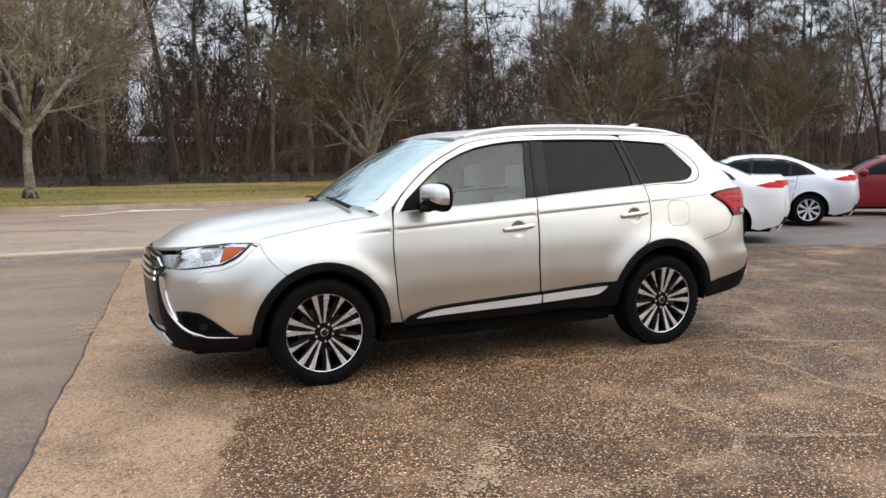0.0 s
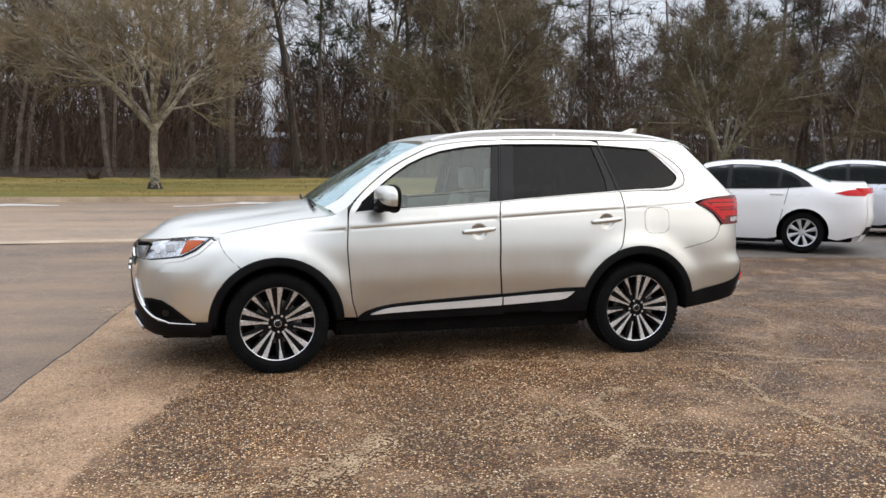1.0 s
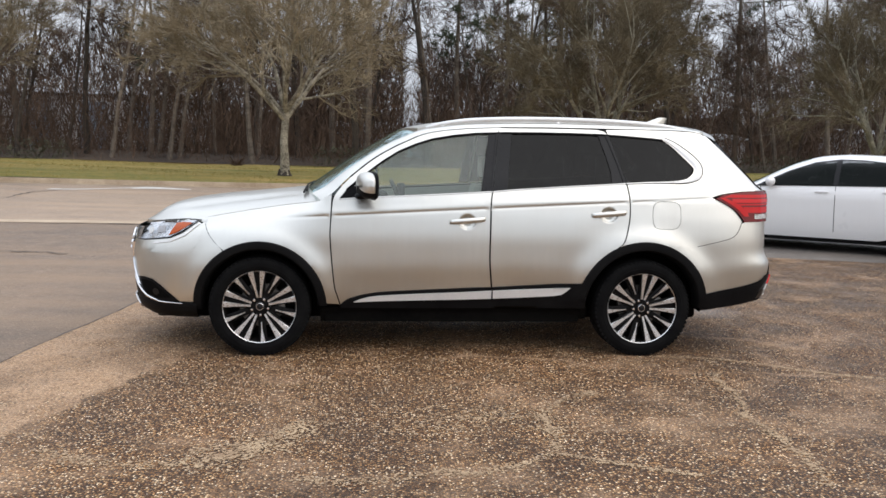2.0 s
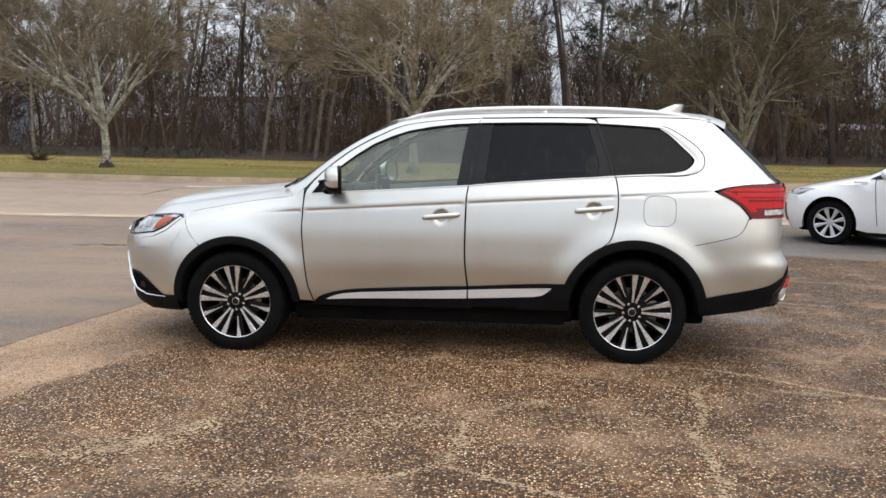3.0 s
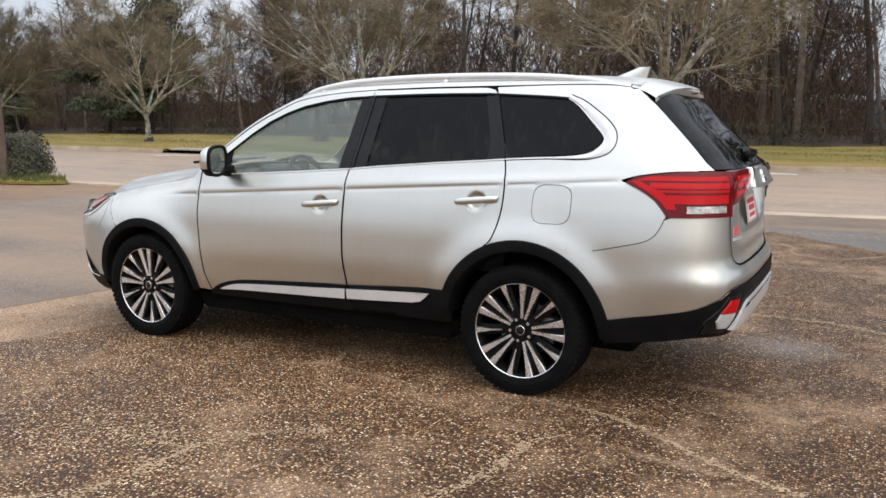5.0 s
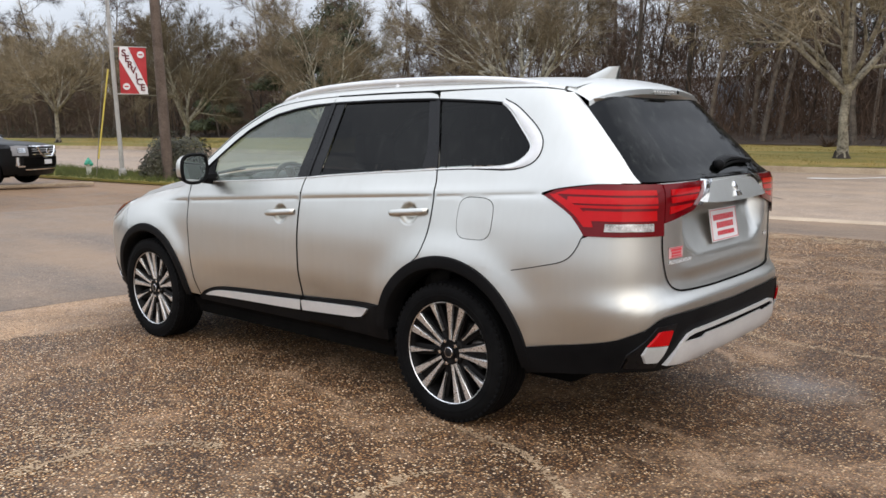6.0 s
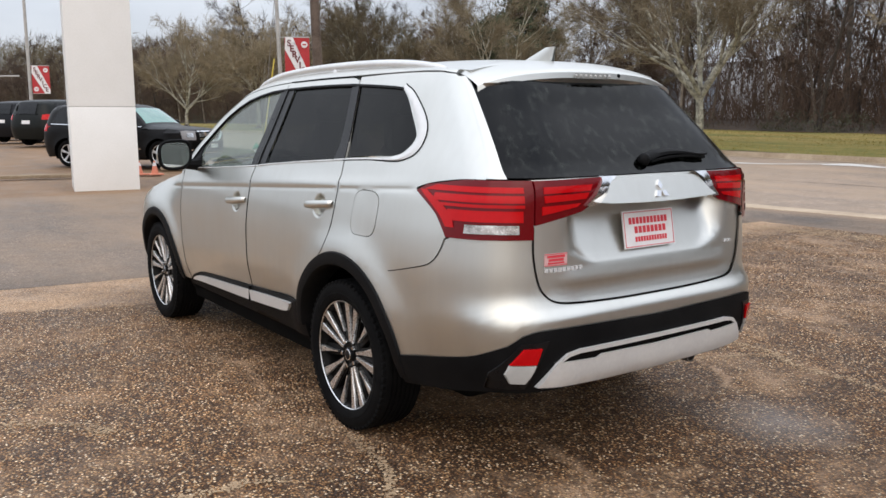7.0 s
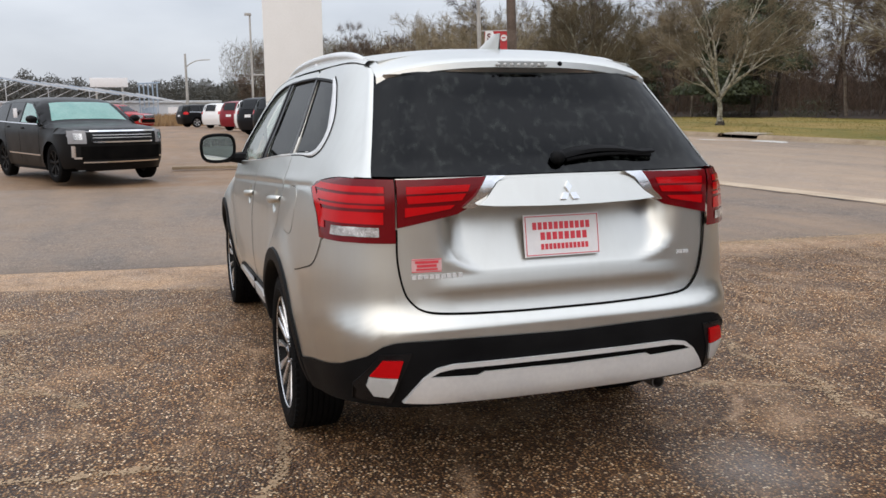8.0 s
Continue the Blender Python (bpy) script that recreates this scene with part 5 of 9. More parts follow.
# sill cladding with its bright strip
sill = curve2(rocker_top, 4) + [(0.935, 0.45), (0.925, 0.34), (0.4, 0.338), (-0.4, 0.335), (-0.785, 0.335)]
both_sides("sill_cladding", sill, PLASTIC, off=0.012, step=0.05, rim=0.03)
both_sides("sill", [(-0.93, 0.335), (0.95, 0.345), (0.95, 0.25), (0.4, 0.235), (-0.4, 0.225), (-0.93, 0.225)], DARK_VOID, off=-0.02, step=0.06, rim=0.15)
both_sides("sill_strip", curve2([(-0.70, 0.381), (-0.64, 0.405), (-0.55, 0.424), (-0.33, 0.439), (0.0, 0.454), (0.256, 0.468)], 4) + curve2([(0.256, 0.41), (0.0, 0.402), (-0.33, 0.394), (-0.55, 0.387), (-0.68, 0.379)], 4), SATIN, off=0.026, step=0.04, rim=0.015)
both_sides("sill_strip", [(0.264, 0.468), (0.5, 0.48), (0.81, 0.493), (0.785, 0.468), (0.75, 0.443), (0.70, 0.433), (0.5, 0.422), (0.264, 0.411)], SATIN, off=0.026, step=0.04, rim=0.015)

# rear bumper: painted upper part wrapping round, black lower part, silver skid plate
WRAP_V = [0.0, 0.05, 0.1, 0.15, 0.2, 0.25, 0.3, 0.34, 0.38, 0.41, 0.435, 0.455, 0.47, 0.48, 0.487, 0.493, 0.498, 0.51, 0.54, 0.58, 0.62, 0.65, 0.68, 0.72, 0.76, 0.8, 0.84, 0.88, 0.92, 0.96, 1.0]


def wrap_rear(name, zlow_f, ztop_f, x_side_f, mat_, off=0.0, n=20, par=suv):
    rows = []
    for i in range(n + 1):
        k = i / n
        row = []
        for vv in [-q for q in reversed(WRAP_V[1:])] + WRAP_V:
            v, s = abs(vv), 1 if vv > 0 else -1
            z = zlow_f(v) + (ztop_f(v) - zlow_f(v)) * k
            w = half_w(z) * 0.98
            if v < 0.62:
                y = w * 0.909 * v / 0.62
                x = rear_surf(y, z)
                row.append((x + off, s * y, z))
            else:
                xs = rear_surf(w * 0.909, z)
                xe = x_side_f(z)
                t = (v - 0.62) / 0.38
                x = xs + (xe - xs) * t
                row.append((x + off * (1 - t), s * (side_y(x, z) + off * t), z))
        rows.append(row)
    return mesh_object(name, *grid(rows), mat_, par)


def arch_cut(z):
    q = 1 - ((z - WHEEL_Z) / 0.475) ** 2
    return WHEEL_X + 0.475 * math.sqrt(max(q, 0.02))


bump_top = hermite([0, 0.2, 0.34, 0.41, 0.445, 0.466, 0.478, 0.488, 0.493, 0.50, 0.62, 0.68, 0.72, 0.80, 0.88, 1.0], [0.702, 0.703, 0.71, 0.725, 0.75, 0.785, 0.83, 0.89, 0.955, 0.971, 0.971, 0.965, 0.93, 0.84, 0.81, 0.785])
bump_mid = hermite([0, 0.45, 0.52, 0.58, 0.66, 0.78, 0.9, 1.0], [0.618, 0.628, 0.622, 0.575, 0.525, 0.49, 0.462, 0.44])
bump_low = hermite([0, 0.5, 0.6, 0.75, 1.0], [0.375, 0.38, 0.385, 0.36, 0.325])
wrap_rear("rear_bumper", bump_mid, bump_top, arch_cut, SILVER)
wrap_rear("bumper_cladding", bump_low, lambda v: bump_mid(v) + 0.004, lambda z: 1.745 + 0.25 * (0.44 - z), PLASTIC, off=0.008, n=14)
wrap_rear("bumper_underside", lambda v: 0.362, lambda v: bump_low(v) + 0.005, lambda z: 1.80, DARK_VOID, off=-0.14, n=4)


def skid_map(y, z):
    return rear_surf(y, z) + 0.02 + 0.012 * step01(0.49, 0.42, z) - 0.5 * max(0.0, 0.40 - z)


skid = mirror2([(0, 0.5405), (-0.25, 0.542), (-0.44, 0.544), (-0.50, 0.533), (-0.545, 0.50), (-0.58, 0.455), (-0.61, 0.408), (-0.5, 0.397), (-0.25, 0.386), (0, 0.382)])
slot = mirror2([(0, 0.524), (-0.25, 0.525), (-0.44, 0.527), (-0.49, 0.52), (-0.525, 0.502), (-0.35, 0.494), (-0.325, 0.506), (0, 0.5)])
at_rear("skid_plate", skid, SATIN, mapx=skid_map, step=0.035, holes=[slot], rim=0.025)
at_rear("skid_slot", mirror2([(0, 0.53), (-0.5, 0.53), (-0.53, 0.49), (0, 0.49)]), DARK_VOID, mapx=lambda y, z: rear_surf(y, z) + 0.012, step=0.05)
for s in (-1, 1):
    pocket = [(s * y, z) for y, z in [(-0.765, 0.47), (-0.69, 0.588), (-0.585, 0.592), (-0.62, 0.50), (-0.645, 0.40), (-0.76, 0.405)]]
    fl = [(s * y, z) for y, z in [(-0.720, 0.508), (-0.682, 0.568), (-0.618, 0.568), (-0.633, 0.505)]]
    fl2 = [(s * y, z) for y, z in [(-0.721, 0.505), (-0.633, 0.502), (-0.645, 0.455), (-0.658, 0.427), (-0.705, 0.430), (-0.728, 0.468)]]
    for name, ol, mt, off in (("fog_pocket", pocket, GLOSS_BLACK, 0.012), ("rear_reflector", fl, RED_LENS_LIT, 0.022), ("reversing_lamp", fl2, CLEAR_LENS, 0.022)):
        mesh_object(name, *sheet(ol, lambda y, z: (rear_surf(y, z) + off, y, z), step=0.03, inward=(-1, 0, 0), flip=s > 0), mt, suv)
mesh_object("exhaust_pipe", *lathe([(0.0, 2.1), (0.028, 2.0), (0.03, 2.13), (0.025, 2.13), (0.024, 2.0)], 20, "x", (0, 0.56, 0.285)), STEEL, suv)


# tailgate
def gate_map(y, z):
    x = rear_surf(y, z) - 0.004
    hw = 0.47 - 0.14 * max(0.0, 1 - (z - 0.845) / 0.11) ** 2
    inx = (1 - step01(hw - 0.075, hw, abs(y))) * (1 - step01(1.075, 1.085, z))
    x -= 0.092 * inx * max(0.0, min(1.0, (z - 0.85) / 0.225)) ** 0.9
    x += 0.012 * math.exp(-((z - 0.80) / 0.022) ** 2) * (1 - step01(0.4, 0.55, abs(y)))
    return x


gate = mirror2(curve2([(0, 1.186), (-0.3, 1.185), (-0.5, 1.184), (-0.612, 1.182)], 3) + curve2([(-0.617, 1.01), (-0.61, 0.894), (-0.592, 0.80), (-0.565, 0.755), (-0.52, 0.728), (-0.425, 0.716), (-0.2, 0.708), (0, 0.707)], 3))
tailgate = tagged(at_rear("tailgate", gate, SILVER, mapx=gate_map, step=0.03, lines=[[(y, z) for y in np.arange(-0.46, 0.47, 0.02)] for z in (0.835, 0.85, 0.86, 0.87, 0.885, 0.90, 1.073, 1.077, 1.081, 1.086)]), "silver tailgate with a recessed plate bay")
at_rear("garnish", mirror2([(0, 1.180), (-0.22, 1.176), (-0.262, 1.168), (-0.31, 1.115), (-0.345, 1.092), (-0.28, 1.086), (-0.12, 1.081), (0, 1.08)]), SILVER, tailgate, mapx=lambda y, z: gate_map(y, 1.12) + 0.050 - 0.42 * (z - 1.08), step=0.03, rim=0.06)
for s in (-1, 1):
    wing_ = [(s * y, z) for y, z in [(-0.235, 1.188), (-0.305, 1.189), (-0.35, 1.12), (-0.395, 1.082), (-0.36, 1.078), (-0.325, 1.095), (-0.275, 1.165)]]
    mesh_object("garnish_wing", *sheet(wing_, lambda y, z: (rear_surf(y, z) + 0.022, y, z), step=0.03, rim=0.025, inward=(-1, 0, 0), flip=s > 0), CHROME, tailgate)
# the tailgate's shut line
path = curve2([(-0.616, 1.012), (-0.6145, 0.9), (-0.5965, 0.805), (-0.569, 0.756), (-0.522, 0.7255), (-0.425, 0.713), (-0.2, 0.7055), (0, 0.7045), (0.2, 0.7055), (0.425, 0.713), (0.522, 0.7255), (0.569, 0.756), (0.5965, 0.805), (0.6145, 0.9), (0.616, 1.012)], 6)
rows = []
for i, (y, z) in enumerate(path):
    a, b = path[max(i - 1, 0)], path[min(i + 1, len(path) - 1)]
    d = math.hypot(b[0] - a[0], b[1] - a[1])
    ny, nz = -(b[1] - a[1]) / d, (b[0] - a[0]) / d
    rows.append([(rear_surf(y + ny * o, z + nz * o) + 0.0025, y + ny * o, z + nz * o) for o in (-0.0035, 0.0035)])
mesh_object("shut_line", *grid(rows), DARK_VOID, tailgate)
# dark shut lines of the doors and the line between bumper and quarter
def side_ribbon(name, path, width, off, parent):
    rows = []
    for i, (x, z) in enumerate(path):
        a, b = path[max(i - 1, 0)], path[min(i + 1, len(path) - 1)]
        d = math.hypot(b[0] - a[0], b[1] - a[1])
        nx, nz = -(b[1] - a[1]) / d, (b[0] - a[0]) / d
        rows.append([(x + nx * o, s * (side_y(x + nx * o, z + nz * o) + off), z + nz * o) for o in (-width / 2, width / 2)])
    mesh_object(name, *grid(rows), DARK_VOID, parent)


for k, s in enumerate((-1, 1)):
    side_ribbon("bumper_seam", curve2([(2.047, 0.958), (2.03, 0.915), (2.0, 0.872), (1.955, 0.846), (1.87, 0.824), (1.77, 0.801), (1.715, 0.79)], 5), 0.004, 0.0015, suv)
    side_ribbon("door_seam", curve2([q for q in b_seam if q[1] < 1.17], 6), 0.0115, 0.0008, front_doors[k])
    mesh_object("strip_gap", *box(0.2555, 0.2645, *sorted((s * (side_y(0.26, 0.44) - 0.01), s * (side_y(0.26, 0.44) + 0.029))), 0.405, 0.49, 0.001), DARK_VOID, suv)
    side_ribbon("door_seam", curve2(front_edge + [(-0.852, 1.05), (-0.847, 1.105)], 5), 0.0085, -0.0015, front_doors[k])
    side_ribbon("door_seam", curve2([q for q in r_seam if q[1] < 1.23], 6), 0.0085, -0.0015, rear_doors[k])
    side_ribbon("door_seam", curve2([(0.33, 1.6005), (0.66, 1.6035), (0.95, 1.6035), (1.03, 1.601), (1.075, 1.590)], 5), 0.007, 0.001, rear_doors[k])
# three-part emblem as plain lozenges
for a in (90, 210, 330):
    c, d = math.cos(radians(a)), math.sin(radians(a))
    e = [(0.002 * c, 1.122 + 0.002 * d), (0.021 * c - 0.013 * d, 1.122 + 0.021 * d + 0.013 * c), (0.042 * c, 1.122 + 0.042 * d), (0.021 * c + 0.013 * d, 1.122 + 0.021 * d - 0.013 * c)]
    at_rear("emblem", e, CHROME, tailgate, mapx=lambda y, z: gate_map(y, 1.12) + 0.058 - 0.42 * (z - 1.08), step=0.02, rim=0.008)
# dealer plate with unreadable-size writing as bars
plate = tagged(mesh_object("dealer_plate", *thick(([(2.308, -0.146, 1.038), (2.308, 0.157, 1.038), (2.334, 0.157, 0.889), (2.334, -0.146, 0.889)], [(0, 3, 2, 1)]), (-0.004, 0, 0)), PLATE_WHITE, tailgate), "white dealer plate with red lettering bars")


def plate_bar(y0, y1, z0, z1, proud=0.0015, par=plate):
    f = lambda z: 2.334 - 0.026 * (z - 0.889) / 0.149 + proud
    mesh_object("print_bar", *thick(([(f(z1), y0, z1), (f(z1), y1, z1), (f(z0), y1, z0), (f(z0), y0, z0)], [(0, 3, 2, 1)]), (-0.001, 0, 0)), PLATE_RED, par)


for y0, y1, z0, z1 in ((-0.140, 0.151, 1.0305, 1.033), (-0.140, 0.151, 0.894, 0.8965), (-0.140, -0.1375, 0.8965, 1.0305), (0.1485, 0.151, 0.8965, 1.0305)):
    plate_bar(y0, y1, z0, z1)
for n_, y0, w, z0, h in ((11, -0.112, 0.0182, 0.985, 0.026), (8, -0.082, 0.0205, 0.948, 0.027), (12, -0.082, 0.0138, 0.914, 0.020)):
    for i in range(n_):
        plate_bar(y0 + i * w * 1.17, y0 + i * w * 1.17 + w * 0.86, z0, z0 + h)
STICKER = mottled("faded_pink_sticker", (0.6, 0.33, 0.33), (0.7, 0.44, 0.43), 40, 0.45)
sticker = mesh_object("sticker", *sheet([(-0.567, 0.908), (-0.462, 0.908), (-0.462, 0.862), (-0.567, 0.862)], lambda y, z: (gate_map(y, z) + 0.003, y, z), step=0.04, rim=0.002, inward=(-1, 0, 0)), STICKER, tailgate, "small faded red and pink sticker")
for y0, y1, z, h in ((-0.555, -0.474, 0.897, 0.0045), (-0.549, -0.48, 0.884, 0.0045), (-0.552, -0.477, 0.872, 0.003), (-0.566, -0.463, 0.9065, 0.0012), (-0.566, -0.463, 0.8635, 0.0012)):
    at_rear("print_bar", [(y0, z + h), (y1, z + h), (y1, z - h), (y0, z - h)], PLATE_RED, sticker, mapx=lambda y, z: gate_map(y, z) + 0.005, step=0.04, rim=0.001)
for i in range(9):
    y0 = -0.568 + i * 0.0205
    at_rear("badge_bar", [(y0, 0.853), (y0 + 0.0165, 0.853), (y0 + 0.0165, 0.838), (y0, 0.838)], BADGE, tailgate, mapx=lambda y, z: gate_map(y, z) + 0.006, step=0.03, rim=0.004)
for i in range(2):
    y0 = 0.485 + i * 0.03
    at_rear("badge_bar", [(y0, 0.878), (y0 + 0.026, 0.878), (y0 + 0.026, 0.865), (y0, 0.865)], BADGE, tailgate, mapx=lambda y, z: gate_map(y, z) + 0.006, step=0.03, rim=0.004)


def glass_half(z):
    return 0.682 + (0.572 - 0.682) * (z - 1.19) / 0.36


rows = []
for z in np.linspace(1.19, 1.57, 13):
    rows.append([(rear_surf(glass_half(z) * v, z) - 0.003 + 0.034 * step01(1.42, 1.57, z) * (1 - abs(v) ** 4), glass_half(z) * v, z) for v in np.linspace(-1, 1, 25)])
mesh_object("rear_window", *thick(grid(rows), (-0.006, 0, 0)), REAR_GLASS, tailgate)
for s in (-1, 1):  # painted strip between glass and side
    rows = []
    for z in np.linspace(1.186, 1.575, 14):
        g = glass_half(z)
        w = half_w(z)
        a, b = np.array((rear_surf(g, z), g, z)), None
        xe = np.interp(z, [1.183, 1.205, 1.31, 1.43, 1.545, 1.585], [2.175, 2.165, 2.08, 1.97, 1.86, 1.80])
        b = np.array((xe, side_y(xe, z), z))
        rows.append([tuple((a + (b - a) * k + np.array((0.003, 0.003, 0)) * math.sin(math.pi * k)) * (1, s, 1)) for k in np.linspace(0.0, 1.0, 6)])
    mesh_object("pillar_trim", *grid(rows), SILVER, tailgate)
# roof spoiler over the glass
rows = []
for v in np.linspace(-1, 1, 33):
    y = 0.575 * v
    x_end = 1.99 - 0.075 * abs(v) ** 2.5
    row = []
    for t in np.linspace(0, 1, 7):
        x = 1.80 + (x_end - 1.80) * t
        row.append((x, y, roof_z(1.80, y * 0.94) + 0.003 - 0.028 * t - 0.022 * t * t - 0.018 * abs(v) ** 6))
    xe, ze = row[-1][0], row[-1][2]
    row += [(xe + 0.007, y, ze - 0.006), (xe + 0.010, y, ze - 0.030), (xe + 0.001, y, ze - 0.044 + 0.006 * abs(v) ** 3), (rear_surf(y * 0.93, 1.55) + 0.02, y * 0.955, 1.546)]
    rows.append(row)
mesh_object("roof_spoiler", *grid(rows), SILVER, tailgate)
mesh_object("high_brake_lamp", *grid([[(2.000 - 0.014 * abs(v) ** 4 - d, -0.015 + 0.112 * v, z) for v in np.linspace(-1, 1, 17)] for z, d in ((1.599, 0.008), (1.594, -0.005), (1.572, -0.006), (1.566, 0.006))]), LED_COVER, tailgate)
for k in range(8):
    mesh_object("led", *ball((2.005, -0.115 + 0.0285 * k, 1.583), 0.004, 0.0085, 0.006, 8, 5), CLEAR_LENS, tailgate)
mesh_object("washer_nozzle", *ball((1.992, 0.150, 1.588), 0.01, 0.012, 0.01), PLASTIC, tailgate)
# rear wiper
def on_glass(y, z, out):
    return rear_surf(y, z) + out, y, z


arm_rows = []
for t in np.linspace(0, 1, 15):
    y = -0.005 + 0.41 * t
    zm = 1.243 + 0.020 * math.sin(math.pi * min(1.0, t * 1.15)) + 0.012 * t
    h = 0.018 - 0.010 * t if t > 0.08 else 0.015
    arm_rows.append([on_glass(y, zm + h * a, o) for a, o in ((1.0, 0.008), (0.75, 0.026), (0.1, 0.031), (-0.7, 0.024), (-1.0, 0.008))])
arm_v, arm_f = grid(arm_rows)
arm_f += [tuple(range(5)), tuple(range(74, 69, -1))]
wiper = mesh_object("rear_wiper", arm_v, arm_f, PLASTIC, tailgate)
mesh_object("wiper_blade", *tube([on_glass(0.03 + 0.36 * t, 1.230 + 0.012 * math.sin(math.pi * t) + 0.010 * t, 0.012) for t in np.linspace(0, 1, 9)], 0.007, 6), RUBBER, wiper)
mesh_object("wiper_pivot", *moved(ball((0, 0, 0), 0.024, 0.03, 0.027), pose(*on_glass(0.0, 1.24, 0.014))), PLASTIC, wiper)

# tail lamps: one on the body, one on the tailgate, each with bars, housing and clear strip
for s in (-1, 1):
    def lamp_skin(zt, zl, x_tip, off, inset=0.0, y_end=0.622, n=12):
        rows = []
        zs = spaced(zl, zt, (zt - zl) / 8)
        for z in zs:
            row = []
            w = half_w(z) * 0.98
            xs = rear_surf(w * 0.909, z)
            xt = float(np.interp(z, [0.966, 1.005, 1.048, 1.088, 1.117, 1.134, 1.157, 1.177, 1.182], [2.058, 2.03, 1.99, 1.93, 1.87, 1.833, 1.91, 2.03, 2.10]))
            xt = max(xt + inset, x_tip)
            if xt < xs:
                for t in np.linspace(0, 1, n):
                    x = xt + (xs - xt) * t
                    row.append((x + off * 0.4, s * (side_y(x, z) + off), z))
            else:
                row += [(xs + off * 0.4, s * (w * 0.909 + off), z)] * n
            for t in np.linspace(0, 1, n)[1:]:
                y = w * 0.909 + (y_end - w * 0.909) * t
                row.append((rear_surf(y, z) + off, s * y, z))
            rows.append(row)
        return grid(rows)
    lampo = tagged(mesh_object("tail_lamp", *lamp_skin(1.182, 0.966, 0, 0.014), DEEP_RED_LENS, suv), "red tail lamp with bright bars and a clear strip")
    mesh_object("lamp_bar", *lamp_skin(1.158, 1.137, 1.9, 0.017, 0.05, 0.655), RED_LENS_LIT, lampo)
    mesh_object("lamp_bar", *lamp_skin(1.128, 1.101, 1.965, 0.017, 0.05, 0.655), RED_LENS_LIT, lampo)
    mesh_object("lamp_bar", *lamp_skin(1.094, 1.083, 2.0, 0.017, 0.05, 0.655), RED_LENS_LIT, lampo)
    mesh_object("lamp_bar", *lamp_skin(1.072, 1.031, 2.05, 0.017, 0.05, 0.66), RED_LENS_LIT, lampo)
    # bright sweep along the lower front edge
    rows = []
    for z in np.linspace(1.005, 1.136, 12):
        x0 = float(np.interp(z, [1.005, 1.048, 1.088, 1.117, 1.136], [2.052, 2.012, 1.954, 1.902, 1.872]))
        wd = 0.034 + 0.03 * math.sin(math.pi * (z - 0.995) / 0.15)
        rows.append([(x0 + wd * q + 0.007, s * (side_y(x0 + wd * q, z) + 0.017), z) for q in np.linspace(0, 1, 5)])
    mesh_object("lamp_sweep", *grid(rows), RED_LENS_LIT, lampo)
    mesh_object("clear_strip", *lamp_skin(1.020, 0.988, 2.14, 0.018, 0.03, 0.675), SMOKY_LENS, lampo)
    gl = tagged(mesh_object("tailgate_lamp", *sheet([(s * y, z) for y, z in [(-0.614, 1.181), (-0.305, 1.185), (-0.345, 1.115), (-0.375, 1.078), (-0.41, 1.060), (-0.615, 1.018)]], lambda y, z: (rear_surf(y, z) + 0.012, y, z), step=0.03, inward=(-1, 0, 0), flip=s > 0), DEEP_RED_LENS, tailgate), "red inner tail lamp on the tailgate")
    for ol in ([(-0.585, 1.158), (-0.365, 1.161), (-0.375, 1.138), (-0.585, 1.133)], [(-0.585, 1.126), (-0.38, 1.131), (-0.395, 1.108), (-0.58, 1.100)], [(-0.59, 1.087), (-0.42, 1.093), (-0.435, 1.08), (-0.59, 1.055)]):
        mesh_object("lamp_bar", *sheet([(s * y, z) for y, z in ol], lambda y, z: (rear_surf(y, z) + 0.015, y, z), step=0.03, inward=(-1, 0, 0), flip=s > 0), RED_LENS_LIT, gl)

both_sides("door_lining", [(-0.72, 0.5), (0.8, 0.56), (0.86, 0.75), (1.0, 0.88), (1.15, 0.92), (1.15, 1.19), (0.8, 1.175), (0.27, 1.14), (-0.34, 1.1), (-0.72, 1.075)], CLOTH_PALE, off=-0.06, step=0.12, rim=0)
# inner shell behind the shut lines, floor, and cabin
inner_ol = [(-1.72, 0.80), (-1.2, 0.90), (-0.9, 0.98), (-0.8, 1.07)] + [(x, belt_z(x) - 0.012) for x in np.arange(-0.7, 1.5, 0.1)] + [(1.6, 1.235), (1.72, 1.29), (1.735, 1.34), (1.66, 1.43), (1.52, 1.555), (1.25, 1.572), (1.05, 1.582), (0.35, 1.58), (0.0, 1.556), (-0.28, 1.49), (-0.4, 1.437), (-0.59, 1.307), (-0.75, 1.17), (-0.78, 1.19), (-0.57, 1.355), (-0.38, 1.466), (-0.2, 1.532), (0.04, 1.57), (0.3, 1.59), (1.05, 1.595), (1.7, 1.59), (1.8, 1.58), (2.1, 1.25), (2.1, 1.2), (2.05, 0.95), (1.8, 0.75)] + arc(WHEEL_X, WHEEL_Z, 0.43, 55, 172, 12) + [(0.9, 0.40), (-0.9, 0.40)] + arc(-WHEEL_X, WHEEL_Z, 0.41, 8, 150, 12)
both_sides("inner_shell", inner_ol, DARK_VOID, off=-0.03, step=0.09, rim=0)
mesh_object("underbody", *merge(box(-2.1, 1.85, -0.56, 0.56, 0.215, 0.40, 0.03), box(-0.9, 0.9, -0.79, 0.79, 0.228, 0.42, 0.02), box(-2.0, -0.95, -0.55, 0.55, 0.40, 0.82, 0.04), box(-2.15, -1.9, -0.66, 0.66, 0.4, 0.75, 0.05), box(1.75, 2.15, -0.66, 0.66, 0.37, 0.60, 0.04)), DARK_VOID, suv)
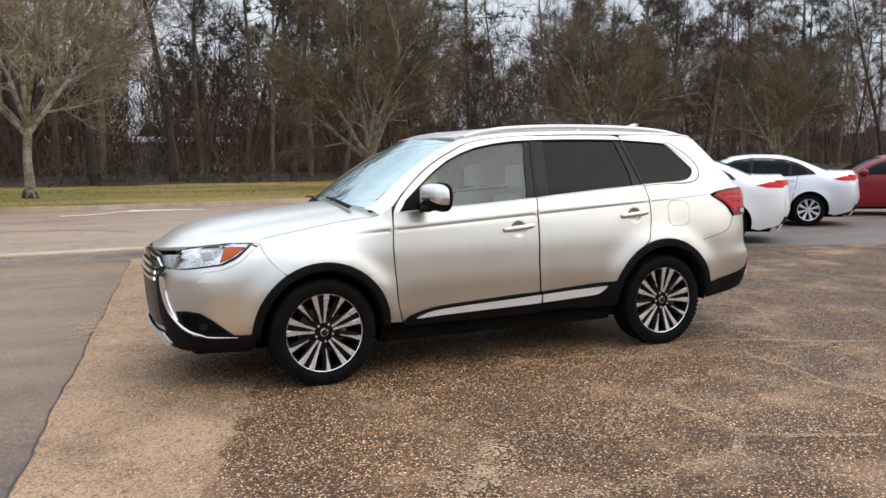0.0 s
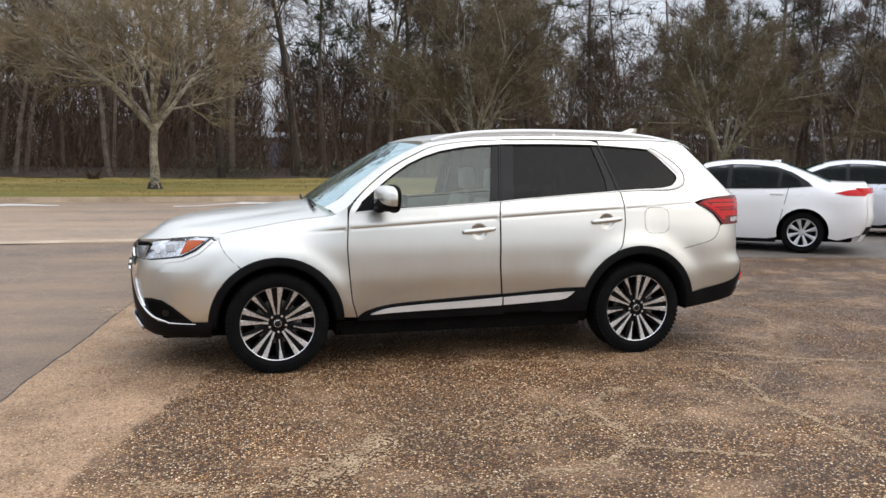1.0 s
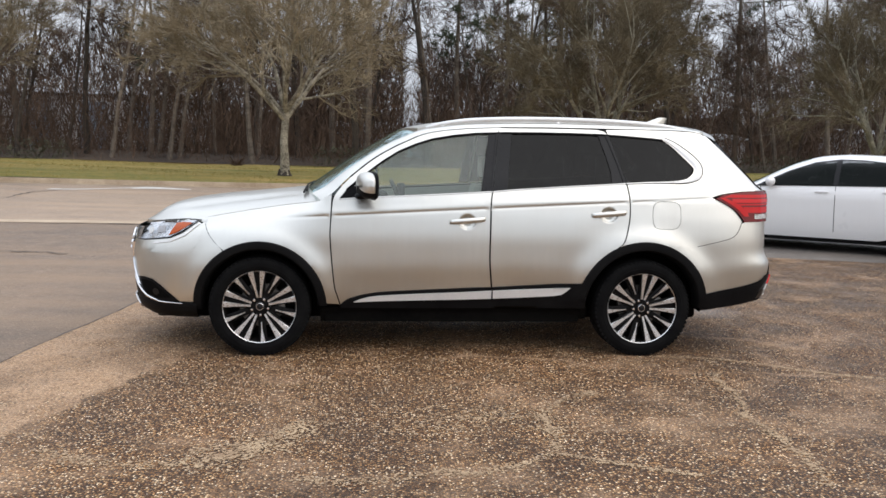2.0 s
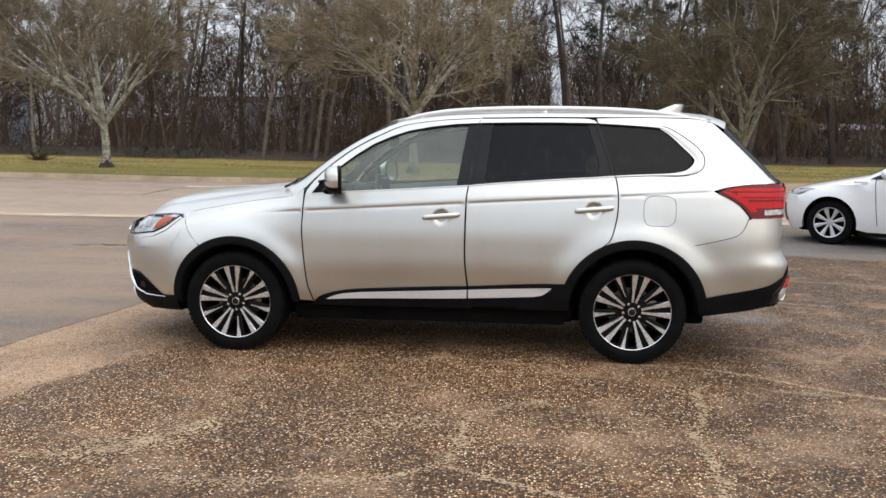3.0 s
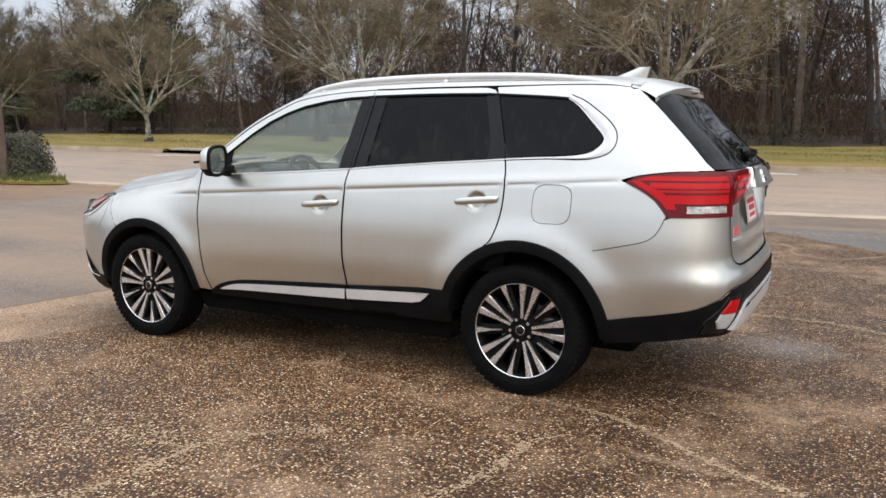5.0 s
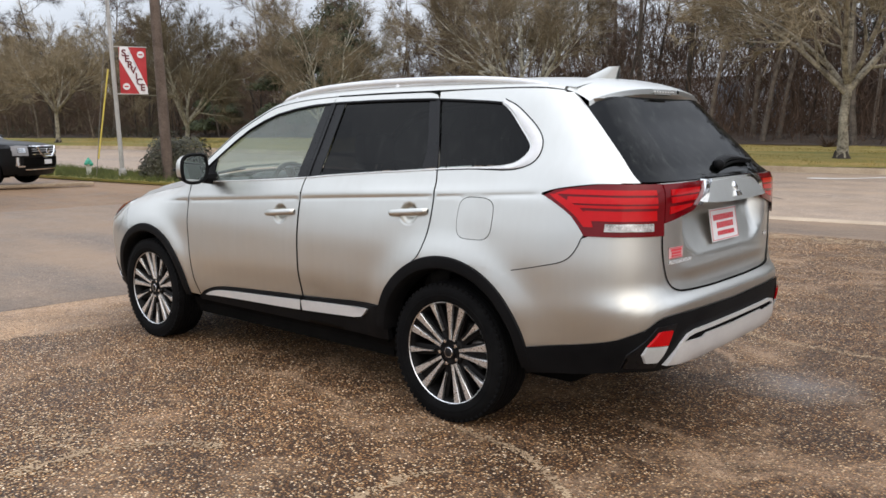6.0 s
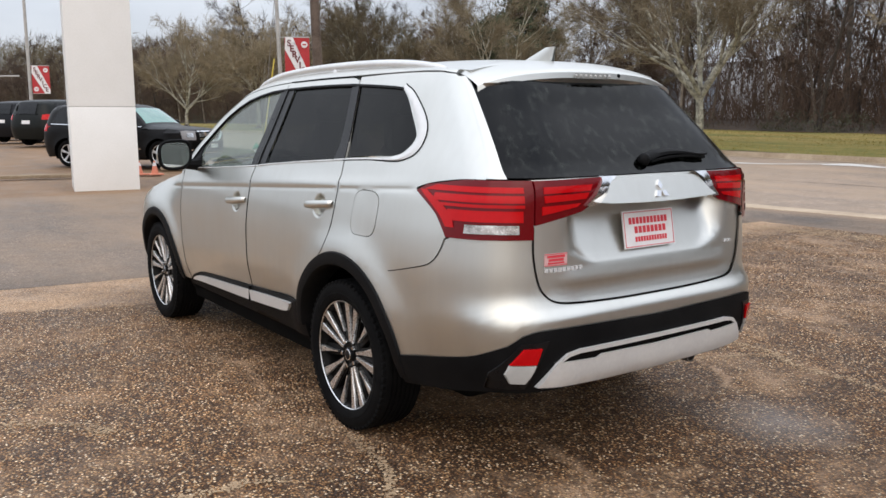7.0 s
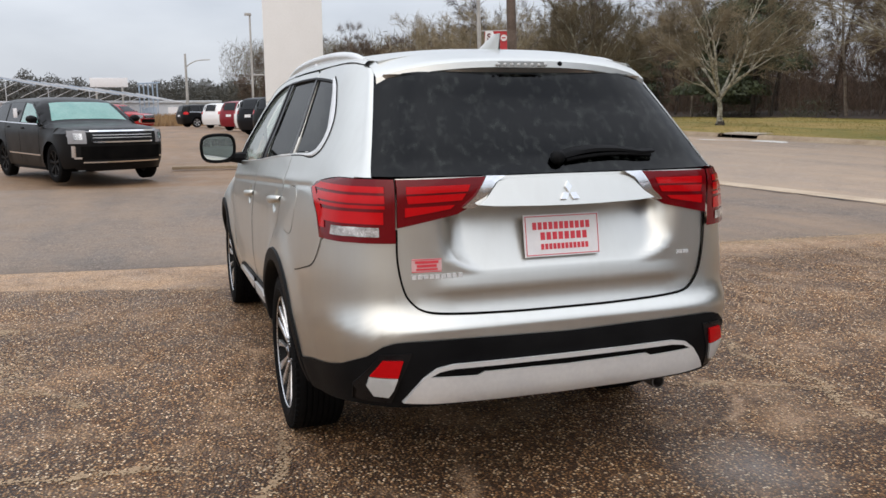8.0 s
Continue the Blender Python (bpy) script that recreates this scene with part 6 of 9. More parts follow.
mesh_object("boot_floor", *box(1.0, 2.2, -0.58, 0.58, 0.60, 0.72, 0.03), CLOTH_DARK, suv)
mesh_object("bulkhead", *box(-1.02, -0.9, -0.70, 0.70, 0.40, 1.06, 0.03), DARK_VOID, suv)
mesh_object("headlining", *grid([[(x, y, roof_z(x, y) - 0.035) for y in np.linspace(-0.53, 0.53, 9)] for x in spaced(-0.25, 1.75, 0.2)]), CLOTH_PALE, suv)
dash = [(-0.96, 1.10), (-0.80, 1.105), (-0.62, 1.085), (-0.52, 1.04), (-0.50, 0.97), (-0.55, 0.85), (-0.60, 0.70), (-0.95, 0.70)]
mesh_object("dashboard", *merge(thick(sheet(dash, lambda x, z: (x, -0.70, z), step=0.1, rim=0), (0, 1.40, 0))), DASH, suv)
mesh_object("instrument_hood", *ball((-0.60, -0.36, 1.095), 0.14, 0.2, 0.055, 16, 8), DASH, suv)
mesh_object("steering_wheel", *merge(moved(tube([(0.185 * math.cos(a), 0.185 * math.sin(a), 0) for a in np.linspace(0, 2 * math.pi, 33)], 0.016, 8, False), pose(-0.36, -0.36, 1.03, 0, 65, 0)), moved(box(-0.17, 0.17, -0.03, 0.03, -0.015, 0.02, 0.01), pose(-0.37, -0.36, 1.03, 0, 65, 90)), moved(ball((0, 0, 0), 0.075, 0.075, 0.03), pose(-0.37, -0.36, 1.03, 0, 65, 0))), DASH, suv)
mesh_object("cabin_mirror", *merge(box(-0.40, -0.36, -0.11, 0.13, 1.405, 1.475, 0.012), tube([(-0.42, 0, 1.53), (-0.38, 0, 1.46)], 0.012, 6)), DASH, suv)


def seat(x, y, w, back_lean, mt, name="seat", z=0.46):
    cush = moved(ball((0, 0, 0), 0.29, w, 0.12, 16, 8), pose(x, y, z + 0.12))
    rows = []
    for k in np.linspace(0, 1, 9):
        zz = z + 0.10 + 0.60 * k
        ww = w * (1 - 0.25 * k ** 2)
        xx = x + 0.22 + back_lean * k
        rows.append([(xx + dx, y + ww * v, zz) for v, dx in ((-1, 0.03), (-0.85, -0.035), (-0.3, -0.01), (0.3, -0.01), (0.85, -0.035), (1, 0.03), (0.8, 0.11), (-0.8, 0.11), (-1, 0.03))])
    top = [(rows[-1][i]) for i in range(8)]
    back = grid(rows)
    back[1].append(tuple(range(8 * 9, 8 * 9 + 8)))
    head = moved(box(-0.045, 0.045, -0.13, 0.13, -0.09, 0.09, 0.04), pose(x + 0.25 + back_lean * 1.15, y, z + 0.84))
    stem = tube([(x + 0.25 + back_lean, y - 0.05, z + 0.68), (x + 0.25 + back_lean * 1.1, y - 0.05, z + 0.78)], 0.008, 5)
    return mesh_object(name, *merge(cush, back, head, stem), mt, suv)


seat(-0.10, -0.36, 0.26, 0.17, CLOTH_PALE, "front_seat")
seat(-0.10, 0.36, 0.26, 0.17, CLOTH_PALE, "front_seat")
for y in (-0.42, 0.0, 0.42):
    seat(0.78, y, 0.23, 0.14, CLOTH_DARK, "rear_seat", 0.5)
for y in (-0.3, 0.3):
    seat(1.5, y, 0.24, 0.10, CLOTH_DARK, "third_row_seat", 0.5)


# ---------------------------------------------------------------- wheels
def blade(a, r0, r1, w0, w1, y0, y1, d=0.016):
    c, s = math.cos(a), math.sin(a)
    rows = []
    for k, r in enumerate((r0, r0 + 0.35 * (r1 - r0), r0 + 0.55 * (r1 - r0), r1)):
        t = (r - r0) / (r1 - r0)
        w = w0 + (w1 - w0) * (0.15 * t if t < 0.36 else 0.15 * 0.35 + (t - 0.35) / 0.65 * (1 - 0.0525))
        y = y0 + (y1 - y0) * t
        q = []
        for b, dy in ((-1, d), (-1, 0.002), (-0.85, 0), (0.85, 0), (1, 0.002), (1, d)):
            q.append((r * c - b * w * s, y + dy, r * s + b * w * c))
        rows.append(q)
    return grid(rows)


def suv_wheel(root, phase):
    part_ = lambda name, vf, mt, par=root, lb="": mesh_object(name, *vf, mt, par, lb)
    g = []
    for k in range(-3, 4):
        g += [(0.3445, k * 0.024 - 0.008), (0.3445, k * 0.024 + 0.008), (0.336, k * 0.024 + 0.010), (0.336, k * 0.024 + 0.014)]
    prof = [(0.243, -0.085), (0.252, -0.103), (0.262, -0.109), (0.285, -0.114), (0.288, -0.112), (0.30, -0.1135), (0.322, -0.108), (0.334, -0.100), (0.3415, -0.088)] + g + [(0.3415, 0.092), (0.322, 0.108), (0.285, 0.112), (0.243, 0.085)]
    part_("tyre", lathe(prof, 72), RUBBER)
    # tread blocks along the shoulder
    sh = []
    for i in range(64):
        a = 2 * math.pi * i / 64
        sh.append(moved(box(0.322, 0.3405, -0.1055, -0.0885, -0.011, 0.011, 0.003), Matrix.Rotation(-a, 4, "Y")))
    part_("shoulder_tread", merge(*sh), RUBBER)
    part_("rim", lathe([(0.2455, -0.098), (0.249, -0.1015), (0.2505, -0.098), (0.2475, -0.093), (0.2445, -0.091)], 72), ALLOY)
    part_("rim_barrel", lathe([(0.2475, -0.0945), (0.240, -0.086), (0.231, -0.05), (0.226, 0.085), (0.05, 0.085)], 48), ALLOY_DARK)
    part_("brake_disc", lathe([(0.03, -0.005), (0.15, -0.005), (0.152, 0.02), (0.03, 0.02)], 40), STEEL)
    part_("brake_caliper", box(0.09, 0.165, -0.03, 0.05, -0.07, 0.07, 0.015), STEEL)
    for i in range(5):
        a = phase + 2 * math.pi * i / 5
        for da in (-0.165, 0.165):
            part_("spoke", blade(a + da, 0.062, 0.245, 0.0075, 0.0195, -0.078, -0.095), ALLOY)
        part_("spoke", blade(a + math.pi / 5, 0.108, 0.245, 0.003, 0.016, -0.080, -0.095), ALLOY)
        part_("spoke_back", blade(a + math.pi / 5, 0.03, 0.235, 0.022, 0.030, -0.058, -0.068, 0.03), ALLOY_DARK)
        part_("spoke_back", blade(a, 0.03, 0.235, 0.035, 0.062, -0.060, -0.072, 0.03), ALLOY_DARK)
        nut = lathe([(0.0, -0.088), (0.009, -0.087), (0.0105, -0.07)], 8, "y", (0.057 * math.cos(a + math.pi / 5), 0, 0.057 * math.sin(a + math.pi / 5)))
        part_("wheel_nut", nut, CHROME)
    part_("hub", lathe([(0.0, -0.072), (0.07, -0.070), (0.08, -0.055)], 32), ALLOY_DARK)
    cap = part_("hub_cap", lathe([(0.0, -0.088), (0.026, -0.087), (0.031, -0.083), (0.032, -0.07)], 28), GLOSS_BLACK)
    part_("cap_ring", lathe([(0.0215, -0.0885), (0.024, -0.0887), (0.0255, -0.0872)], 28), CHROME, cap)


for wx, ph in ((-WHEEL_X, 1.655), (WHEEL_X, 1.35)):
    for s in (-1, 1):
        w = empty("wheel", pose(wx, s * 0.772, WHEEL_Z, 0, 0, 0 if s < 0 else 180))
        w.parent = suv
        suv_wheel(w, ph)

# ---------------------------------------------------------------- trees
def spikes(base, way, length, rad):
    """Many thin three-sided tapering twigs at once."""
    base, way = np.array(base), np.array(way)
    length, rad = np.array(length)[:, None], np.array(rad)[:, None]
    ref = np.where(np.abs(way[:, 2:3]) < 0.8, np.array([[0, 0, 1.0]]), np.array([[1.0, 0, 0]]))
    a = np.cross(way, ref)
    a /= np.linalg.norm(a, axis=1, keepdims=True)
    b = np.cross(way, a)
    n = len(base)
    v = np.empty((n, 4, 3))
    for k in range(3):
        t = 2 * math.pi * k / 3
        v[:, k] = base + (a * math.cos(t) + b * math.sin(t)) * rad
    v[:, 3] = base + way * length
    i = np.arange(n)[:, None] * 4
    f = np.concatenate([i + np.array([[0, 1, 3]]), i + np.array([[1, 2, 3]]), i + np.array([[2, 0, 3]])])
    return v.reshape(-1, 3).tolist(), f.tolist()


def slivers(base, way, length, rad, seed=1):
    """Many thin tapering shoots, far off, one blade each."""
    base, way = np.array(base), np.array(way)
    length, rad = np.array(length)[:, None], np.array(rad)[:, None]
    side = np.cross(way, np.random.default_rng(seed).normal(size=way.shape))
    side /= np.linalg.norm(side, axis=1, keepdims=True)
    n = len(base)
    v = np.stack([base - side * rad, base + side * rad, base + way * length], 1)
    return v.reshape(-1, 3).tolist(), np.arange(3 * n).reshape(-1, 3).tolist()


class Growth:
    def __init__(self, seed):
        self.r = random.Random(seed)
        self.wood, self.fine, self.tb, self.tw, self.tl, self.tr = [], [], [], [], [], []

    def bent(self, d, amount):
        r = self.r
        q = d.orthogonal().normalized()
        q.rotate(Matrix.Rotation(r.uniform(0, 2 * math.pi), 3, d))
        return (d * math.cos(amount) + q * math.sin(amount)).normalized()

    def limb(self, p, d, length, rad, depth, top, kids, lift=0.25, twigs=6, twig_len=0.5, sides=6, wander=0.16, spread=(0.45, 0.95), first=0.25):
        r = self.r
        k = (5 if depth < top else 3) if sides > 5 else (3 if depth < top else 2)
        pts, rads, ways = [Vector(p)], [rad], [d]
        for i in range(k):
            d = self.bent(d, r.uniform(0, wander))
            d = (d + Vector((0, 0, lift / k))).normalized()
            pts.append(pts[-1] + d * (length / k))
            rads.append(rad * (1 - 0.72 * (i + 1) / k))
            ways.append(d)
        (self.wood if depth < 2 else self.fine).append(tube(pts, rads, max(3, sides - 2 * depth), False))
        if depth < top:
            n = kids[depth]
            for j in range(n):
                t = first + (1 - first) * (j + r.random()) / n
                i = min(int(t * k), k - 1)
                q = pts[i].lerp(pts[i + 1], t * k - i)
                dd = self.bent(ways[i], r.uniform(*spread))
                self.limb(q, dd, length * r.uniform(0.42, 0.68) * (1.15 - 0.4 * t), max(rads[i] * 0.6, 0.007), depth + 1, top, kids, lift, twigs, twig_len, sides, wander, spread, 0.15)
        for j in range(twigs if depth == top else (twigs // 2 if depth == top - 1 else 0)):
            t = r.uniform(0.1, 1.0) * k
            i = min(int(t), k - 1)
            q = pts[i].lerp(pts[i + 1], t - i)
            self.tb.append(q)
            self.tw.append(self.bent(ways[i], r.uniform(0.2, 1.0)))
            self.tl.append(twig_len * r.uniform(0.4, 1.3))
            self.tr.append(max(0.35 * rads[i], 0.0055))

    def tree(self, bark, twig, name="tree", trunk_name="trunk", make=spikes, collar=None):
        root = empty(name)
        mesh_object(trunk_name, *merge(*self.wood), bark, root)
        if collar:
            mesh_object("root_collar", *collar, BARK, root, "dark stained foot of the trunk")
        if self.tb:
            mesh_object("crown", *merge(*self.fine, make(self.tb, self.tw, self.tl, self.tr)), twig, root)
        return root


def verge_tree(seed, fork, n_limbs, height, lean=0.0, bark=BARK_PALE, twig=TWIG_OLIVE, flare=(0.4, 0.95), twigs=14, rise=0.10):
    """A spreading bare street tree: short pale trunk, rising limbs, a fan of fine twigs."""
    g = Growth(seed)
    r = g.r
    k = 7
    base = [Vector((0.05 * math.sin(i * 1.3) * i / k + lean * i / k, 0.04 * math.cos(i * 1.1) * i / k, -0.15 + (fork + 0.15) * i / k)) for i in range(k + 1)]
    rad = [0.28, 0.18, 0.152, 0.142, 0.135, 0.13, 0.132, 0.12]
    g.wood.append(tube(base, rad, 12, False))
    for i in range(n_limbs):
        a = 2 * math.pi * (i + r.uniform(-0.25, 0.25)) / n_limbs
        out = r.uniform(*flare)
        d = Vector((math.cos(a) * out, math.sin(a) * out, 1.0)).normalized()
        p = base[-1] + Vector((0, 0, -r.uniform(0.0, 0.35)))
        g.limb(p, d, height * r.uniform(0.6, 0.8), 0.092 * r.uniform(0.8, 1.15), 0, 3, (7, 6, 5), lift=rise, twigs=twigs, twig_len=0.55, sides=8, wander=0.22, spread=(0.35, 0.9), first=0.2)
    g.limb(base[-1], Vector((0.1, 0.05, 1)).normalized(), height * 0.75, 0.088, 0, 3, (7, 6, 5), lift=0.2, twigs=twigs, twig_len=0.55, sides=8)
    g.tr = [max(q, 0.0075) for q in g.tr]
    rows = []
    for z, q in ((-0.1, 0.34), (0.0, 0.27), (0.07, 0.228), (0.14, 0.2), (0.2, 0.165)):
        rows.append([((q + 0.03 * math.sin(5 * t + seed)) * math.cos(t), (q + 0.03 * math.sin(5 * t + seed)) * math.sin(t), z + (0.07 * math.sin(3 * t + seed) * z / 0.2 if z > 0.1 else 0)) for t in np.linspace(0, 2 * math.pi, 17)])
    return g.tree(bark, twig, "verge_tree", make=slivers, collar=grid(rows))


def wood_tree(seed, height, rad, low, bark, twig, bushy=1.0):
    """A tall slim woodland tree, bare."""
    g = Growth(seed)
    r = g.r
    k = 8
    pts, p, d = [], Vector((0, 0, -0.2)), Vector((r.uniform(-0.12, 0.12), r.uniform(-0.12, 0.12), 1)).normalized()
    for i in range(k + 1):
        pts.append(p)
        d = g.bent(d, r.uniform(0, 0.13))
        d = (d + Vector((0, 0, 0.1))).normalized()
        p = p + d * (height / k)
    rads = [rad * (1.15 if i == 0 else 1 - 0.85 * i / k) for i in range(k + 1)]
    g.wood.append(tube(pts, rads, 7, False))
    n = int(10 * bushy)
    for j in range(n):
        t = low + (0.97 - low) * (j + r.random()) / n
        i = min(int(t * k), k - 1)
        q = pts[i].lerp(pts[i + 1], t * k - i)
        a = r.uniform(0, 2 * math.pi)
        dd = Vector((math.cos(a), math.sin(a), r.uniform(0.15, 1.2))).normalized()
        g.limb(q, dd, height * r.uniform(0.16, 0.30) * (1.2 - 0.6 * t), max(rads[i] * 0.4, 0.02), 1, 3, (0, 4, 3), lift=0.35, twigs=22, twig_len=0.9, sides=5, wander=0.3, spread=(0.5, 1.1))
    g.tr = [max(q, 0.010) for q in g.tr]
    return g.tree(bark, twig, "woodland_tree", make=slivers)


def pine_tree(seed, height, rad, low):
    g = Growth(seed)
    r = g.r
    k = 8
    pts = [Vector((0.12 * math.sin(i * 0.9 + seed), 0.1 * math.cos(i * 0.8), -0.2 + height * i / k)) for i in range(k + 1)]
    rads = [rad * (1 - 0.8 * i / k) for i in range(k + 1)]
    g.wood.append(tube(pts, rads, 8, False))
    tips = []
    for j in range(26):
        t = low + (0.99 - low) * (j + r.random()) / 26
        i = min(int(t * k), k - 1)
        q = pts[i].lerp(pts[i + 1], t * k - i)
        a = r.uniform(0, 2 * math.pi)
        ln = height * 0.17 * (1.25 - 0.85 * (t - low) / (1 - low)) * r.uniform(0.7, 1.2)
        d = Vector((math.cos(a), math.sin(a), r.uniform(-0.1, 0.5))).normalized()
        e = q + d * ln
        g.wood.append(tube([q, q.lerp(e, 0.5) + Vector((0, 0, -0.05)), e], [0.035, 0.025, 0.01], 4, False))
        for m_ in range(5):
            s = 0.35 + 0.65 * (m_ + r.random()) / 5
            tips.append(q.lerp(e, s) + Vector((r.uniform(-0.3, 0.3), r.uniform(-0.3, 0.3), r.uniform(-0.1, 0.3))))
    b, w, l_, rd_ = [], [], [], []
    for c in tips:
        for _ in range(16):
            v = Vector((r.gauss(0, 1), r.gauss(0, 1), r.gauss(0.35, 0.8))).normalized()
            b.append(c + v * 0.05)
            w.append(v)
            l_.append(r.uniform(0.22, 0.5))
            rd_.append(0.026)
    root = empty("pine_tree")
    mesh_object("trunk", *merge(*g.wood), BARK_GREY, root)
    mesh_object("crown", *spikes(b, w, l_, rd_), NEEDLES, root)
    return root


def put_first(ob, x, y, turn, size, label, category, group):
    z = verge_z(x, y)
    ob.matrix_world = pose(x, y, z, 0, 0, turn) @ Matrix.Diagonal((size, size, size, 1))
    return tagged(ob, label, category, group)


def put_copy(ob, x, y, turn, size, dz=0.0):
    c = copy_thing(ob, pose(x, y, verge_z(x, y) + dz, 0, 0, turn))
    c.scale = (size, size, size)
    return c


ROW_LABEL = "bare spreading street tree with pale lichened trunk on the verge"
tree_a = put_first(verge_tree(11, 2.3, 7, 6.8, 0.0, BARK_TAN, TWIG_OLIVE, (0.5, 1.15), 16), -3.75, 23.7, 20, 1.0, ROW_LABEL, "tree", "street trees on the verge")
tree_b = put_first(verge_tree(23, 1.75, 6, 7.2, 0.12, flare=(0.65, 1.2), twigs=16, rise=0.3), -14.67, 22.3, 120, 1.0, "bare street tree with whitish forked limbs on the verge", "tree", "street trees on the verge")
tree_r = put_first(verge_tree(37, 1.3, 6, 6.5, 0.1, BARK_MOSS, TWIG_MOSS, (0.55, 1.35), 20), 7.76, 24.05, 70, 1.0, "bare street tree forking low into mossy limbs", "tree", "street trees on the verge")
put_copy(tree_b, -25.8, 21.96, 250, 0.76)
put_copy(tree_r, 19.2, 25.0, 200, 0.95)
put_copy(tree_r, -34.9, 20.7, 310, 0.85)
put_copy(tree_a, -47.5, 19.7, 130, 0.85)
put_copy(tree_b, -59.0, 18.8, 30, 0.85)
put_copy(tree_r, 30.5, 26.0, 160, 0.9)

kinds = []
for i, (h, rd_, low, bk, tw, bu) in enumerate(((14.5, 0.17, 0.36, BARK, TWIG, 1.0), (12.5, 0.13, 0.28, BARK_GREY, TWIG, 1.1), (16.0, 0.20, 0.45, BARK, TWIG_RED, 1.0), (10.5, 0.10, 0.18, BARK, TWIG_RED, 1.2), (13.5, 0.15, 0.3, BARK_GREY, TWIG, 1.1), (8.0, 0.09, 0.12, BARK_GREY, TWIG, 1.3))):
    ob = wood_tree(100 + i, h, rd_, low, bk, tw, bu)
    kinds.append(put_first(ob, *road_xy(-70 + 9 * i, 37), 40 * i, 1.0, "tall bare woodland tree with brown twigs", "tree", "woodland trees"))
pines = [put_first(pine_tree(7, 17.0, 0.2, 0.5), *road_xy(24.0, 40), 0, 1.0, "tall dark pine among the bare trees", "tree", "pines in the wood"), put_first(pine_tree(8, 14.5, 0.17, 0.38), *road_xy(7.5, 41), 0, 1.0, "dark pine among the bare trees", "tree", "pines in the wood")]
rng = random.Random(5)
KIND_H = (14.5, 12.5, 16.0, 10.5, 13.5, 8.0)
for row, (v, gap) in enumerate(((36.2, 4.4), (38.6, 4.2), (41.5, 4.3), (45.0, 4.4), (49.5, 5.0))):
    u = -58 + row * 0.7
    while u < 68:
        if row == 4 and u < -10:
            u += gap
            continue
        k = rng.choices(range(6), (5, 5, 4, 5, 5, 1 if u > -25 else 5))[0]
        size = rng.uniform(0.8, 1.12)
        if u < -14:  # the wood runs lower towards the lot
            size = min(size, rng.uniform(0.7, 1.0) * (1.6 + (0.2 if u > -20 else 0.19 if u > -29 else 0.135 if u > -36 else 0.122) * math.hypot(u, v + 3)) / KIND_H[k])
        if 18 < u < 36 and rng.random() < 0.6:  # lower growth at the far end, a few tall bare stems above it
            size = min(size, rng.uniform(0.8, 1.0) * (8.0 + 0.16 * (v - 36)) / KIND_H[k])
        if not (row > 1 and abs(u - 5.2 - (v - 45) * 0.1) < 1.5):
            put_copy(kinds[k], *road_xy(u + rng.uniform(-1, 1), v + rng.uniform(-1, 1)), rng.uniform(0, 360), size)
        u += gap * rng.uniform(0.8, 1.2)
for v, gap in ((34.5, 4.5), (38.0, 5.0), (43.0, 6.0)):
    u = -190.0
    while u < -58:
        k = rng.choices(range(6), (1, 2, 1, 4, 2, 6))[0]
        put_copy(kinds[k], *road_xy(u + rng.uniform(-1, 1), v + rng.uniform(-1, 1)), rng.uniform(0, 360), min(rng.uniform(0.7, 0.98), rng.uniform(0.72, 0.95) * (1.6 + 0.118 * math.hypot(u, v + 3)) / KIND_H[k]))
        u += gap * rng.uniform(0.8, 1.2)
for u, v, s, k in ((15, 43, 1.0, 1), (38, 39, 1.0, 0), (43, 44, 1.1, 1), (49, 40, 1.0, 0), (53.5, 38, 1.0, 1), (58, 42, 1.1, 0), (64, 39, 1.0, 1), (-17, 44, 0.95, 0), (-20, 47, 0.9, 1), (-46, 42, 0.5, 0), (-50, 39, 0.52, 1), (2.2, 38, 0.95, 0), (10, 40, 1.0, 1), (12.5, 37.5, 0.9, 0), (17, 39, 0.8, 1), (19.5, 42, 0.75, 0), (0.5, 42, 0.95, 0), (-9, 40, 0.85, 1), (-4, 46, 0.95, 1), (-30, 48, 0.9, 0), (21, 46, 1.1, 1)):
    put_copy(pines[k], *road_xy(u, v), rng.uniform(0, 360), s)

def leafy(n, center, size, seed, leaf=0.06):
    """A clump of many small leaves over an uneven ball."""
    r = np.random.default_rng(seed)
    d = r.normal(size=(n, 3))
    d /= np.linalg.norm(d, axis=1, keepdims=True)
    d[:, 2] = np.abs(d[:, 2])
    rad = (0.55 + 0.5 * r.random(n) ** 0.6) * (1 + 0.18 * np.sin(d[:, 0] * 6 + seed) * np.cos(d[:, 1] * 5))
    c = np.array(center) + d * rad[:, None] * np.array(size)
    a = np.cross(d, r.normal(size=(n, 3)))
    a /= np.linalg.norm(a, axis=1, keepdims=True)
    b = np.cross(d, a) + 0.5 * d
    s = leaf * r.uniform(0.6, 1.3, n)[:, None]
    v = np.stack([c - a * s, c + b * s * 0.5, c + a * s, c - b * s * 0.5], 1).reshape(-1, 3)
    return v.tolist(), np.arange(4 * n).reshape(-1, 4).tolist()


